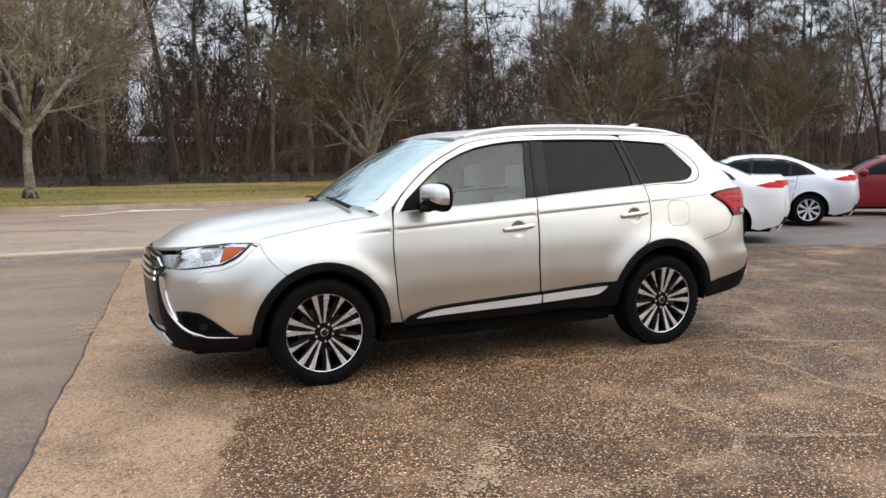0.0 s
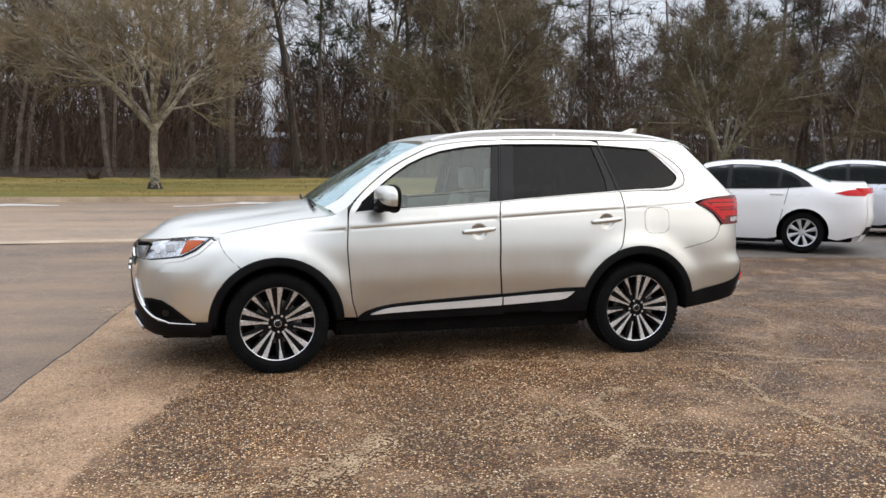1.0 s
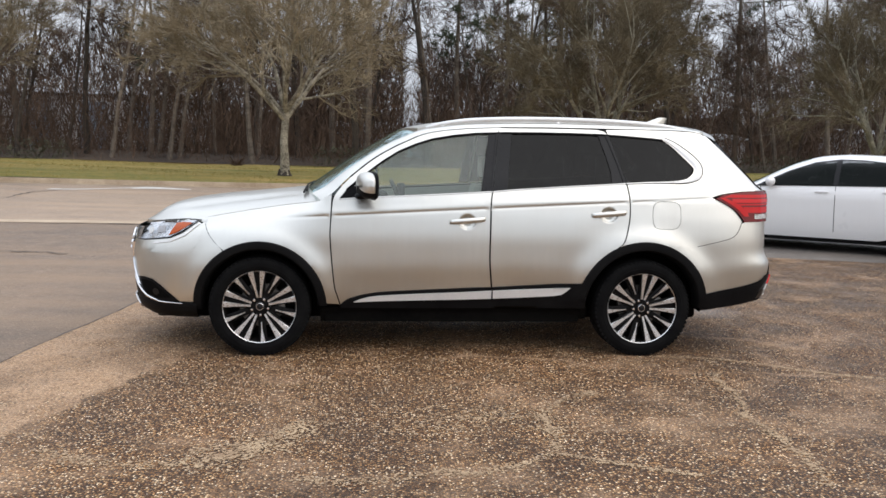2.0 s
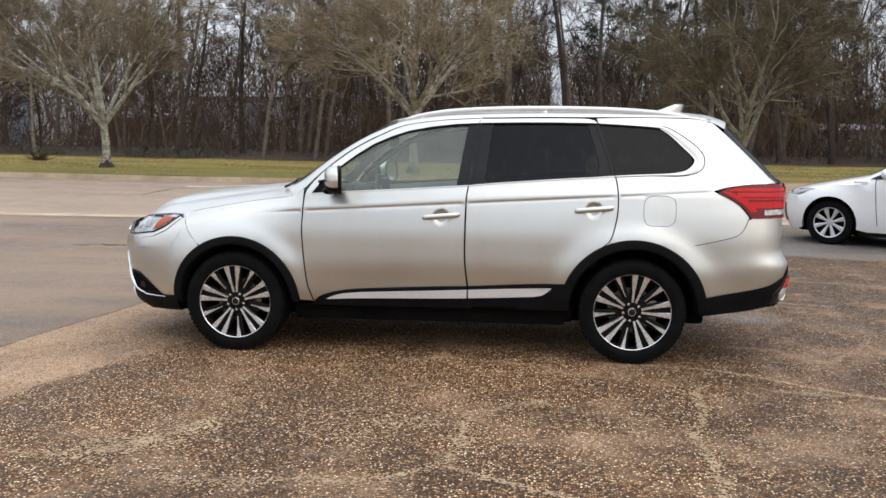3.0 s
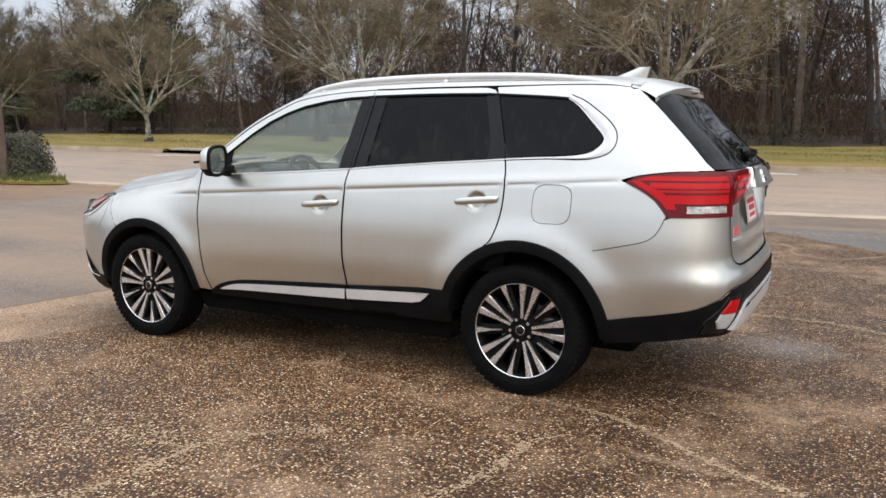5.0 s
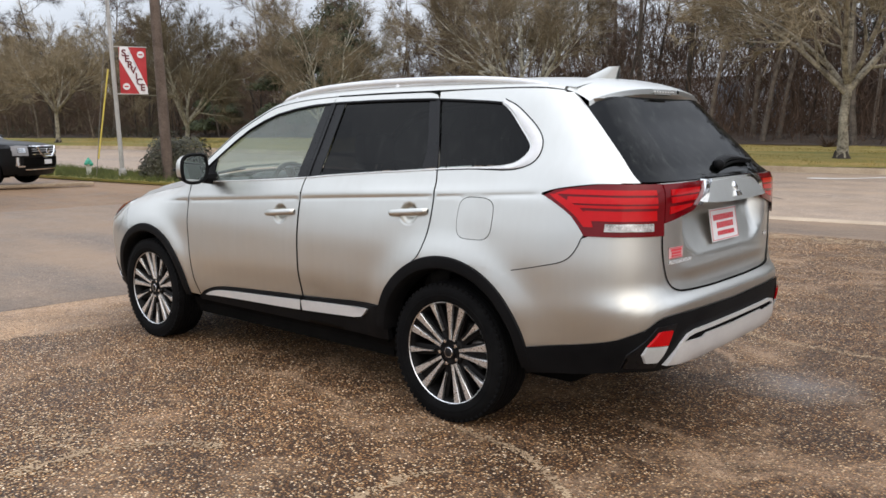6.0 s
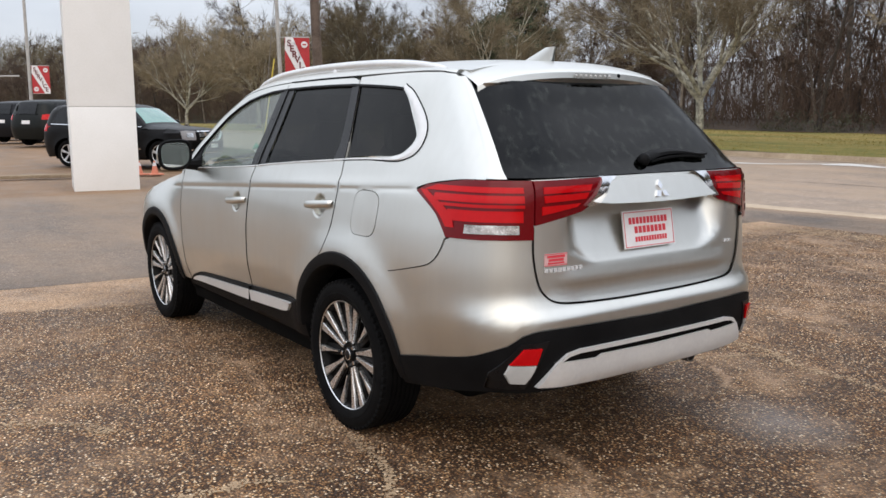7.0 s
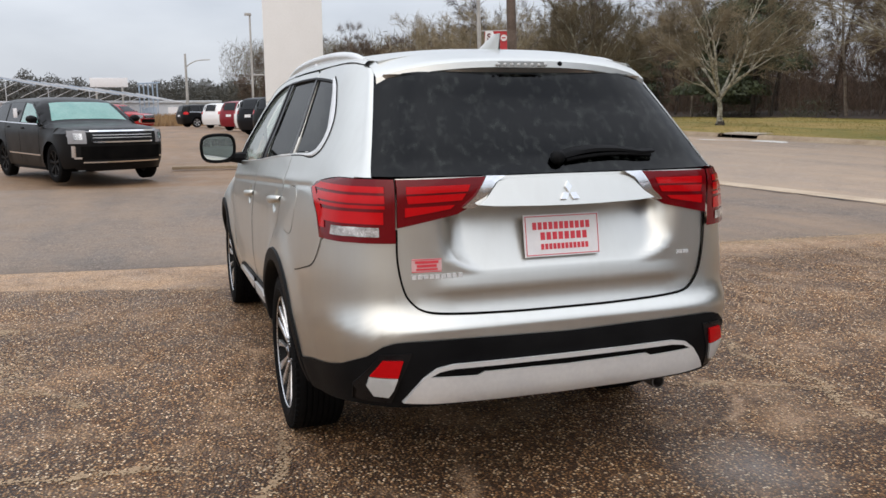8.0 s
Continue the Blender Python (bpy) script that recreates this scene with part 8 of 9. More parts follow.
BIG = dict(
    top=[(-2.48, 0.78), (-2.42, 0.98), (-2.2, 1.04), (-1.7, 1.09), (-1.2, 1.13), (-1.02, 1.16), (-0.7, 1.40), (-0.35, 1.63), (-0.05, 1.70), (0.6, 1.735), (1.3, 1.73), (1.9, 1.70), (2.2, 1.62), (2.36, 1.3), (2.45, 1.0), (2.48, 0.8)],
    front=[(0.2, 2.36), (0.5, 2.47), (0.8, 2.48), (0.98, 2.44), (1.1, 2.3), (1.8, 2.2)], rear=[(0.2, 2.35), (0.45, 2.44), (0.7, 2.48), (0.95, 2.46), (1.2, 2.40), (1.5, 2.3), (1.8, 2.2)],
    wide=[(0.2, 0.88), (0.35, 0.955), (0.6, 0.985), (0.9, 0.985), (1.05, 0.965), (1.15, 0.925), (1.4, 0.83), (1.6, 0.75), (1.75, 0.68)],
    f0=-1.5, r0=1.5, axles=(-1.45, 1.45), wheel=0.37, low=0.28, crown=0.17,
    belt=[(-0.95, 1.1), (2.0, 1.2)],
    windows=[[(-0.78, 1.13), (0.2, 1.15), (0.2, 1.59), (-0.1, 1.56), (-0.4, 1.42)], [(0.28, 1.15), (1.08, 1.165), (1.1, 1.60), (0.28, 1.60)], [(1.18, 1.17), (1.9, 1.2), (1.75, 1.56), (1.2, 1.59)]],
    frame=[(-0.92, 1.105), (0.2, 1.13), (1.2, 1.15), (2.0, 1.18), (1.8, 1.58), (1.2, 1.615), (0.2, 1.615), (-0.12, 1.58), (-0.45, 1.42)],
    doors=[(-0.85, -0.87), (0.24, 0.24), (1.05, 1.14)], handles=[1.04, 1.03, 1.05],
    tail=[(2.1, 0.98), (2.3, 0.98), (2.34, 1.16), (2.2, 1.18), (2.12, 1.1)], head=[(-2.34, 0.78), (-2.18, 0.79), (-2.08, 0.9), (-2.12, 1.0), (-2.25, 0.99), (-2.37, 0.96)],
    mirror=(-0.68, 1.2), screen=(-0.93, -0.42), back=(2.205, 2.40), rear_glass=TINTED, face=(0.96, 1.15),
    strips=([(-0.9, 0.50), (0.9, 0.52), (0.9, 0.545), (-0.9, 0.525)], [(-0.92, 1.09), (0.2, 1.112), (2.0, 1.16), (2.0, 1.18), (0.2, 1.132), (-0.92, 1.11)]), mirror_mat=BLACK_PAINT,
    faces=[("grille", -0.58, 0.58, 0.78, 0.97, GLOSS_BLACK, 0.012, -1), ("grille_bar", -0.6, 0.6, 0.965, 0.995, CHROME, 0.022, -1), ("grille_bar", -0.56, 0.56, 0.765, 0.79, CHROME, 0.022, -1), ("grille_bar", -0.56, 0.56, 0.90, 0.91, SATIN, 0.02, -1), ("grille_bar", -0.56, 0.56, 0.85, 0.86, SATIN, 0.02, -1), ("intake", -0.75, 0.75, 0.46, 0.70, DARK_VOID, 0.01, -1), ("bumper_bar", -0.72, 0.72, 0.395, 0.42, CHROME, 0.03, -1),
           ("headlamp", -0.90, -0.66, 0.75, 0.99, HEAD_GREY, 0.014, -1), ("headlamp", 0.66, 0.90, 0.75, 0.99, HEAD_GREY, 0.014, -1), ("lamp_eye", 0.72, 0.84, 0.82, 0.94, HEAD_CHROME, 0.02, -1), ("lamp_eye", -0.84, -0.72, 0.82, 0.94, HEAD_CHROME, 0.02, -1), ("fog_blade", 0.82, 0.87, 0.50, 0.71, CHROME, 0.02, -1), ("fog_blade", -0.87, -0.82, 0.50, 0.71, CHROME, 0.02, -1), ("fog_blade", 0.74, 0.84, 0.47, 0.505, CHROME, 0.022, -1), ("fog_blade", -0.84, -0.74, 0.47, 0.505, CHROME, 0.022, -1),
           ("tail_lamp", -0.92, -0.66, 0.98, 1.16, RED_LENS_LIT, 0.012, 1), ("tail_lamp", 0.66, 0.92, 0.98, 1.16, RED_LENS_LIT, 0.012, 1), ("number_plate", -0.18, 0.18, 0.82, 0.95, PLATE_WHITE, 0.014, 1)])

def lowered(pts):
    return [(x, z if z < 1.1 else 1.1 + (z - 1.1) * 0.86) for x, z in pts]


LOW_ROOF = dict(BIG, top=lowered(BIG["top"]), windows=[lowered(w) for w in BIG["windows"]], frame=lowered(BIG["frame"]))

white_sedan = parked_car("white compact sedan parked on dark asphalt", SEDAN, WHITE_PAINT, (6.52, 6.15), -36, size=1.02, rim_spokes=8)
parked_car("pale silver compact sedan parked beside a white one", SEDAN, PEARL_PAINT, (10.31, 7.92), -36, size=1.02, rim_spokes=8)
parked_car("dark red sedan parked at the end of the row", SEDAN, RED_PAINT, (15.4, 8.3), -36)
sunshade_suv = parked_car("black three-row SUV with chrome grille and green sunshade", LOW_ROOF, BLACK_PAINT, (-14.1, -2.93), 205, glass=TINTED, screen=SHADED_GLASS, wheel=ALLOY_DARK, rim_spokes=7)
column_suv = parked_car("black SUV with silver wheels parked behind a white column", BIG, BLACK_PAINT, (-17.6, 3.48), 218, size=0.92, glass=TINTED, screen=SHADED_GLASS, rim_spokes=5)
mesh_object("roof_fin", *grid([[(0.82 + 0.20 * t, y * (1 - 0.7 * k), 1.40 + 0.075 * k * t ** 0.7 - 0.04 * t) for t in (0, 0.35, 0.7, 1.0)] for y, k in ((-0.025, 0), (-0.01, 1), (0.01, 1), (0.025, 0))]), WHITE_PAINT, white_sedan)
for label, paint, at, turn in (("dark green SUV seen from behind in a row", GREEN_PAINT, (-31.3, 4.9), 308), ("dark slate SUV parked in a row", NAVY_PAINT, (-35.8, 4.65), 310), ("white SUV seen from behind in a row", WHITE_PAINT, (-41.0, 4.95), 312), ("dark red SUV parked in a row", RED_PAINT, (-46.8, 4.6), 314), ("white SUV parked far down the row", WHITE_PAINT, (-56.5, 4.1), 316), ("black SUV parked far down the lot", BLACK_PAINT, (-63.5, 2.9), 292), ("bright red SUV far across the lot", BRIGHT_RED_PAINT, (-58.0, -3.5), 236)):
    parked_car(label, BIG, paint, at, turn, glass=TINTED, rim_spokes=5)
mesh_object("price_sheet", *box(0.52, 0.74, 0.895, 0.91, 1.2, 1.42, 0.003), PLATE_WHITE, sunshade_suv)
mesh_object("front_plate", *box(-2.52, -2.495, -0.16, 0.16, 0.53, 0.64, 0.005), PLATE_WHITE, column_suv)
mesh_object("grille_v", *tube([(-2.47, -0.42, 0.965), (-2.50, -0.30, 0.80), (-2.51, -0.17, 0.72), (-2.51, 0.17, 0.72), (-2.50, 0.30, 0.80), (-2.47, 0.42, 0.965)], 0.028, 8), CHROME, column_suv)
mesh_object("emblem", *lathe([(0.0, -2.53), (0.06, -2.525), (0.065, -2.51)], 18, "x", (0, 0, 0.86)), CHROME, column_suv)

# ---------------------------------------------------------------- the lot's edge: column, poles, banners, hydrant, bush
def rough_line(pts, width, seed, lift, mat_, name, label, category, jitter=0.05, kind=""):
    """A ragged strip on the ground along a line."""
    r = random.Random(seed)
    line = curve2(pts, 7)
    L, R = [], []
    for i, (x, y) in enumerate(line):
        a, b = line[max(i - 1, 0)], line[min(i + 1, len(line) - 1)]
        d = Vector((b[0] - a[0], b[1] - a[1])).normalized()
        nx, ny = -d.y, d.x
        x, y = x + r.gauss(0, jitter), y + r.gauss(0, jitter)
        w = width * r.uniform(0.25, 1.0) * (0.3 + 0.7 * math.sin(math.pi * (i + 0.5) / len(line)))
        L.append((x + nx * w, y + ny * w, ground_z(x, y) + lift))
        R.append((x - nx * w, y - ny * w, ground_z(x, y) + lift))
    return tagged(mesh_object(name, *grid([L, R]), mat_), label, category, kind=kind)


def column():
    root = tagged(empty("column"), "tall white stuccoed square column with a joint line", "column")
    w = 0.572
    mesh_object("shaft", *merge(box(-w, w, -w, w, 1.515, 9.0, 0.012)), STUCCO, root)
    mesh_object("base_panel", *box(-w, w, -w, w, -0.1, 1.505, 0.012), STUCCO, root)
    mesh_object("joint", *box(-w + 0.006, w - 0.006, -w + 0.006, w - 0.006, 1.49, 1.53), GALV, root)
    root.matrix_world = pose(-12.35, 1.43, ground_z(-12.35, 1.43), 0, 0, -10)
    return root


def street_pole(x, y, h, r0, r1, label, lean=0.0):
    root = tagged(empty("street_pole"), label, "pole")
    mesh_object("shaft", *tube([(lean * k, 0.0, h * k) for k in np.linspace(0, 1, 7)], [r0 + (r1 - r0) * k for k in np.linspace(0, 1, 7)], 14), GALV, root)
    mesh_object("footing", *lathe([(0.0, 0.0), (r0 * 1.7, 0.0), (r0 * 1.7, 0.16), (r0 * 1.5, 0.22), (r0 * 1.05, 0.24)], 16, "z"), GALV, root)
    root.matrix_world = pose(x, y, ground_z(x, y))
    return root


def banner(w, h, label):
    """A vinyl banner on two arms: red corners, white band, letters down the band."""
    root = tagged(empty("banner"), label, "banner")
    mesh_object("cloth", *thick(grid([[(w * i / 8, 0.012 * math.sin(i * 1.1 + k * 0.7), -h * k / 10) for i in range(9)] for k in range(11)]), (0, 0.004, 0)), BANNER_RED, root)
    b = [(0.04, 0.0), (0.34, 0.0), (1.0, -0.86), (1.0, -1.0), (0.70, -1.0), (0.0, -0.26), (0.0, 0.0)]
    for s in (-1, 1):
        mesh_object("white_band", *sheet([(p[0] * w, p[1] * h) for p in b[:-1]], lambda x, z: (x, s * 0.022, z), step=0.2, rim=0.004, inward=(0, -s, 0), flip=s > 0), BANNER_WHITE, root)
    for i, ch in enumerate("SERVICE"):
        cu = bpy.data.curves.new("letter", "FONT")
        cu.body, cu.size, cu.extrude, cu.align_x, cu.align_y = ch, 0.235 * h / 1.2, 0.003, "CENTER", "CENTER"
        cu.offset = 0.006
        ob = new("letter", cu)
        k = (i + 0.5) / 7
        ob.parent = root
        ob.matrix_local = pose(w * (0.13 + 0.74 * k), -0.03, -h * (0.075 + 0.85 * k), 90, 0, 0)
        cu.materials.append(LETTER_DARK)
    for cx, cz in ((0.80, -0.16), (0.22, -0.84)):
        mesh_object("round_mark", *lathe([(0.0, -0.03), (0.09 * w / 0.68, -0.03), (0.09 * w / 0.68, -0.02)], 18, "y", (cx * w, 0, cz * h)), BANNER_WHITE, root)
        mesh_object("mark_bar", *box(cx * w - 0.05, cx * w + 0.05, -0.036, -0.03, cz * h - 0.018, cz * h + 0.018), BANNER_RED, root)
    for z in (0.0, -h):
        mesh_object("arm", *tube([(-0.12, 0, z), (w + 0.02, 0, z)], 0.014, 8), GALV, root)
    return root


column()
street_pole(-16.87, 7.30, 9.0, 0.058, 0.045, "grey galvanised street pole carrying a banner", lean=-0.55)
b1 = banner(0.66, 1.2, "red and white vertical service banner hung on a pole")
b1.matrix_world = pose(-16.86, 7.38, 3.58, 0, 0, 62)
# timber pole
tp = tagged(empty("utility_pole"), "weathered brown timber utility pole", "pole")
mesh_object("shaft", *tube([(0.0, -0.06 * k * 5, 9.5 * k) for k in np.linspace(0, 1, 8)], [0.135 - 0.045 * k for k in np.linspace(0, 1, 8)], 14), POLE_WOOD, tp)
tp.matrix_world = pose(-14.81, 7.39, ground_z(-14.81, 7.39))
# guy wire with its yellow guard
gw = tagged(empty("guy_wire"), "steel guy wire with a yellow plastic guard", "cable")
mesh_object("wire", *tube([(-16.85, 7.2, 5.2), (-16.95, 6.62, 0.25)], 0.008, 6), STEEL, gw)
mesh_object("guard", *tube([(-16.87, 7.07, 3.0), (-16.94, 6.7, 0.72)], 0.02, 8), YELLOW, gw)
street_pole(-39.8, 4.9, 11.0, 0.085, 0.055, "far galvanised pole carrying a banner")
b2 = banner(0.8, 1.3, "far red and white vertical banner on a pole")
b2.matrix_world = pose(-39.78, 5.0, 3.9, 0, 0, 62)
p3 = street_pole(-54.7, 5.35, 7.6, 0.09, 0.06, "tall lamp pole across the lot")
mesh_object("lamp_head", *box(-0.1, 0.12, -0.35, 0.1, 7.55, 7.72, 0.03), GALV, p3)
mesh_object("cross_arm", *tube([(0, 0, 3.6), (0, 1.5, 3.65)], 0.05, 6), GALV, p3)
p4 = street_pole(-84.9, 2.2, 7.0, 0.16, 0.1, "distant street lamp with a curved arm")
mesh_object("lamp_arm", *tube(curve2([(0, 0, 5.6), (0, 0.4, 6.0), (0, 1.2, 6.35), (0, 2.4, 6.45)], 4), 0.055, 6), GALV, p4)


def hydrant():
    root = tagged(empty("fire_hydrant"), "green-topped fire hydrant standing in grass", "hydrant")
    mesh_object("barrel", *lathe([(0.0, 0.0), (0.15, 0.0), (0.15, 0.05), (0.10, 0.07), (0.095, 0.38), (0.13, 0.40), (0.13, 0.44)], 20, "z"), HYD_PALE, root)
    mesh_object("bonnet_cap", *lathe([(0.135, 0.44), (0.14, 0.50), (0.12, 0.58), (0.07, 0.64), (0.035, 0.66), (0.035, 0.71), (0.0, 0.71)], 20, "z"), HYD_GREEN, root)
    for s in (-1, 1):
        mesh_object("outlet", *lathe([(0.06, s * 0.08), (0.06, s * 0.17), (0.045, s * 0.20), (0.0, s * 0.20)], 14, "y", (0, 0, 0.47)), HYD_GREEN, root)
    mesh_object("front_outlet", *lathe([(0.07, 0.08), (0.07, 0.18), (0.05, 0.21), (0.0, 0.21)], 14, "x", (0, 0, 0.45)), HYD_GREEN, root)
    root.matrix_world = pose(-18.0, 6.95, ground_z(-18.0, 6.95) + 0.03, 0, 0, 20) @ Matrix.Diagonal((0.66, 0.66, 0.66, 1))


hydrant()


bush = tagged(empty("bush"), "rounded dark evergreen bush beside the timber pole", "bush")
mesh_object("foliage", *leafy(11000, (0, 0, 0.1), (0.95, 0.95, 1.0), 4, 0.034), LEAVES, bush)
mesh_object("stems", *spikes(*zip(*[((0, 0, 0), Vector((math.cos(a) * 0.6, math.sin(a) * 0.6, 1)).normalized(), 1.0, 0.02) for a in np.linspace(0, 6, 12)])), BARK, bush)
bush.matrix_world = pose(-15.25, 7.95, ground_z(-15.25, 7.95))
for x, y, s in ((-19.9, 26.6, 0.55), (-7.0, 33.5, 0.5)):
    shrub = tagged(mesh_object("shrub", *spikes(*zip(*[((0.1 * math.sin(7 * q), 0.1 * math.cos(5 * q), 0), Vector((0.7 * math.sin(q * 2.4), 0.7 * math.cos(q * 2.4), 0.6 + 0.5 * math.sin(q * 1.7))).normalized(), s * (1.0 + 0.4 * math.sin(q * 3.1)), 0.03) for q in range(90)])), TWIG_RED), "small bare reddish shrub on the lawn", "shrub")
    shrub.matrix_world = pose(x, y, verge_z(x, y))

# grass island round the poles, kerbed
isl = curve2([(-12.9, 7.6), (-13.6, 6.9), (-15.5, 6.5), (-18.5, 6.0), (-22, 5.9), (-26, 6.0), (-26, 7.8), (-20, 8.1), (-15, 8.3)], 5, True)
tagged(mesh_object("grass_island", *sheet(isl, lambda x, y: (x, y, ground_z(x, y) + 0.05), step=0.6, rim=0.06, inward=(0, 0, -1)), GRASS), "grassy island beside the road with weeds", "lawn", kind="structure")
gr = np.random.default_rng(9)
pts = []
while len(pts) < 5200:
    q = np.stack([gr.uniform(-26, -12.9, 4000), gr.uniform(5.9, 8.3, 4000)], 1)
    pts += q[inside(q, isl)].tolist()
pts = np.array(pts[:5200])
way = np.stack([gr.normal(0, 0.45, len(pts)), gr.normal(0, 0.45, len(pts)), np.ones(len(pts))], 1)
way /= np.linalg.norm(way, axis=1, keepdims=True)
tagged(mesh_object("grass_tufts", *spikes(np.column_stack([pts, [ground_z(a, b) + 0.045 for a, b in pts]]), way, gr.uniform(0.06, 0.2, len(pts)), gr.uniform(0.008, 0.016, len(pts))), GREEN_BLADES), "green grass tufts on the island", "grass", kind="stuff")
# grass on the verge, nearest part
n = 56000
u, v = gr.uniform(-60, 35, n), gr.uniform(KERB_V + 0.25, WOOD_V, n)
ct, st = math.cos(ROAD_TURN), math.sin(ROAD_TURN)
bx, by = u * ct - v * st, u * st + v * ct
way = np.stack([gr.normal(0, 0.5, n), gr.normal(0, 0.5, n), np.ones(n)], 1)
way /= np.linalg.norm(way, axis=1, keepdims=True)
tagged(mesh_object("verge_grass", *slivers(np.column_stack([bx, by, [verge_z(a, b) - 0.01 for a, b in zip(bx, by)]]), way, gr.uniform(0.03, 0.08, n), gr.uniform(0.006, 0.015, n)), BLADES), "short tan winter grass on the verge", "grass", kind="stuff")

# storm drain in the kerb
dr = tagged(empty("storm_drain"), "dark storm drain opening in the kerb", "drain")
a, b = road_xy(-19.6, KERB_V), road_xy(-18.1, KERB_V)
rows = [[(*road_xy(u, v), ground_z(*road_xy(u, v)) + h) for u in (-19.65, -18.05)] for v, h in ((KERB_V + 0.02, -0.02), (KERB_V + 0.35, -0.02), (KERB_V + 0.36, 0.15))]
mesh_object("mouth", *grid(rows), DARK_VOID, dr)
rows = [[(*road_xy(u, v), ground_z(*road_xy(u, v)) + h) for u in (-19.7, -18.0)] for v, h in ((KERB_V + 0.02, 0.12), (KERB_V + 0.02, 0.17), (KERB_V + 0.8, 0.19), (KERB_V + 0.8, 0.1))]
mesh_object("lid_slab", *grid(rows), CONCRETE, dr)

# worn arrows and lines on the road
for pts, seed in (([(-2.9, 17.9), (-2.1, 18.2), (-1.0, 19.3), (0.9, 19.0)], 1), ([(-9.4, 17.0), (-8.6, 17.3), (-7.4, 18.6), (-5.9, 18.4)], 2), ([(-20.5, 17.1), (-19.7, 17.4), (-18.5, 18.3), (-17.2, 18.0)], 3)):
    line = curve2(pts, 6)
    rows = []
    for i, (x, y) in enumerate(line):
        w = 0.2 if i < len(line) * 0.6 else 0.6 * (1 - (i - 0.6 * len(line)) / (0.4 * len(line))) + 0.05
        rows.append([(x, y - w, ground_z(x, y) + 0.008), (x, y + w, ground_z(x, y) + 0.008)])
    tagged(mesh_object("road_arrow", *grid(rows), ROAD_PAINT), "worn white arrow painted on the road", "road marking", kind="structure")
# cracks and washed-out joints in the pad: strings of small sandy blotches
def blotches(pts, spread, size, per_m, seed, label, mat_=SANDY):
    r = random.Random(seed)
    line = curve2(pts, 12)
    vs, fs = [], []
    for a, b in zip(line, line[1:]):
        for _ in range(max(1, int(math.dist(a, b) * per_m))):
            t = r.random()
            wob = 0.035 * math.sin(7 * a[0] + 5 * a[1]) + 0.02 * math.sin(23 * a[1] + 11 * a[0])
            x, y = a[0] + (b[0] - a[0]) * t + r.gauss(0, spread) + wob, a[1] + (b[1] - a[1]) * t + r.gauss(0, spread) + wob
            s = size * r.uniform(0.3, 1.0) ** 1.5
            k = len(vs)
            ang = r.uniform(0, 6)
            for q in range(6):
                w = s * r.uniform(0.55, 1.2)
                vs.append((x + w * math.cos(ang + q * 1.047), y + w * math.sin(ang + q * 1.047), ground_z(x, y) + 0.003 + 0.0015 * r.random()))
            fs.append(tuple(range(k, k + 6)))
    return tagged(mesh_object("sand_joint", vs, fs, mat_), label, "crack", kind="stuff")


CRACKS = (
    ([(-0.9, -3.05), (-0.37, -3.06), (-0.05, -2.99), (0.27, -2.81), (0.33, -2.52), (0.42, -2.1), (0.56, -1.92), (0.75, -1.8)], 0.02),
    ([(1.71, -1.32), (1.6, -1.8), (1.51, -2.28), (1.56, -2.45), (1.5, -2.8), (1.42, -3.2)], 0.015),
    ([(1.42, -0.9), (1.88, -1.04), (2.3, -1.24), (2.8, -1.5), (3.6, -1.9)], 0.013),
    ([(0.9, 1.86), (1.5, 1.78), (2.2, 1.69), (2.7, 1.56), (3.4, 1.42)], 0.02),
    ([(1.5, 1.1), (1.62, 1.45), (1.75, 1.74)], 0.014),
    ([(-2.1, -2.69), (-1.64, -2.82), (-1.35, -2.88), (-1.11, -2.64), (-0.92, -2.29)], 0.03),
    ([(0.27, -2.81), (0.6, -3.0), (0.9, -3.1)], 0.012))
for i, (pts, w) in enumerate(CRACKS):
    blotches(pts, w * 1.1, 0.0098, 540, 20 + i, "pale sandy crack line in the pad")
for i, (pts, w, s, k) in enumerate((([(-2.55, 1.4), (-2.3, 3.0), (-2.1, 5.0), (-1.85, 6.6)], 0.12, 0.016, 700), ([(-1.8, 6.75), (0.5, 6.9), (3.0, 6.7), (6, 7.0)], 0.14, 0.025, 400), ([(-0.4, -2.3), (0.1, -2.2), (0.5, -2.4)], 0.14, 0.012, 700), ([(-1.45, -2.86), (-1.1, -2.68), (-0.85, -2.3)], 0.09, 0.012, 1000))):
    blotches(pts, w, s, k, 50 + i, "sand washed thinly over the pad")
# the open joint between asphalt and pad
L = [(seam_x(y) + 0.010 * math.sin(3.1 * y) + 0.005 * math.sin(11 * y), y) for y in spaced(-12, 7.0, 0.1)]
r_ = random.Random(77)
tagged(mesh_object("pavement_joint", *grid([[(x - 0.006 - 0.008 * r_.random(), y, ground_z(x, y) + 0.002) for x, y in L], [(x + 0.006 * r_.random(), y, ground_z(x, y) + 0.003) for x, y in L]]), TAR), "dark open joint between asphalt and pad", "joint", kind="structure")
for i, pts in enumerate(([(-5.6, 4.4), (-5.0, 4.5), (-4.4, 4.3)], [(-7.5, 8.0), (-5, 8.3), (-3, 8.2)], [(-1.5, 12.0), (-3.0, 13.2), (-6.0, 13.0)], [(-9.0, 13.5), (-9.3, 15.5), (-8.8, 17.0)])):
    rough_line(pts, 0.05, 60 + i, 0.004, TAR, "crack_line", "dark crack in the old surface", "crack", 0.03, "structure")


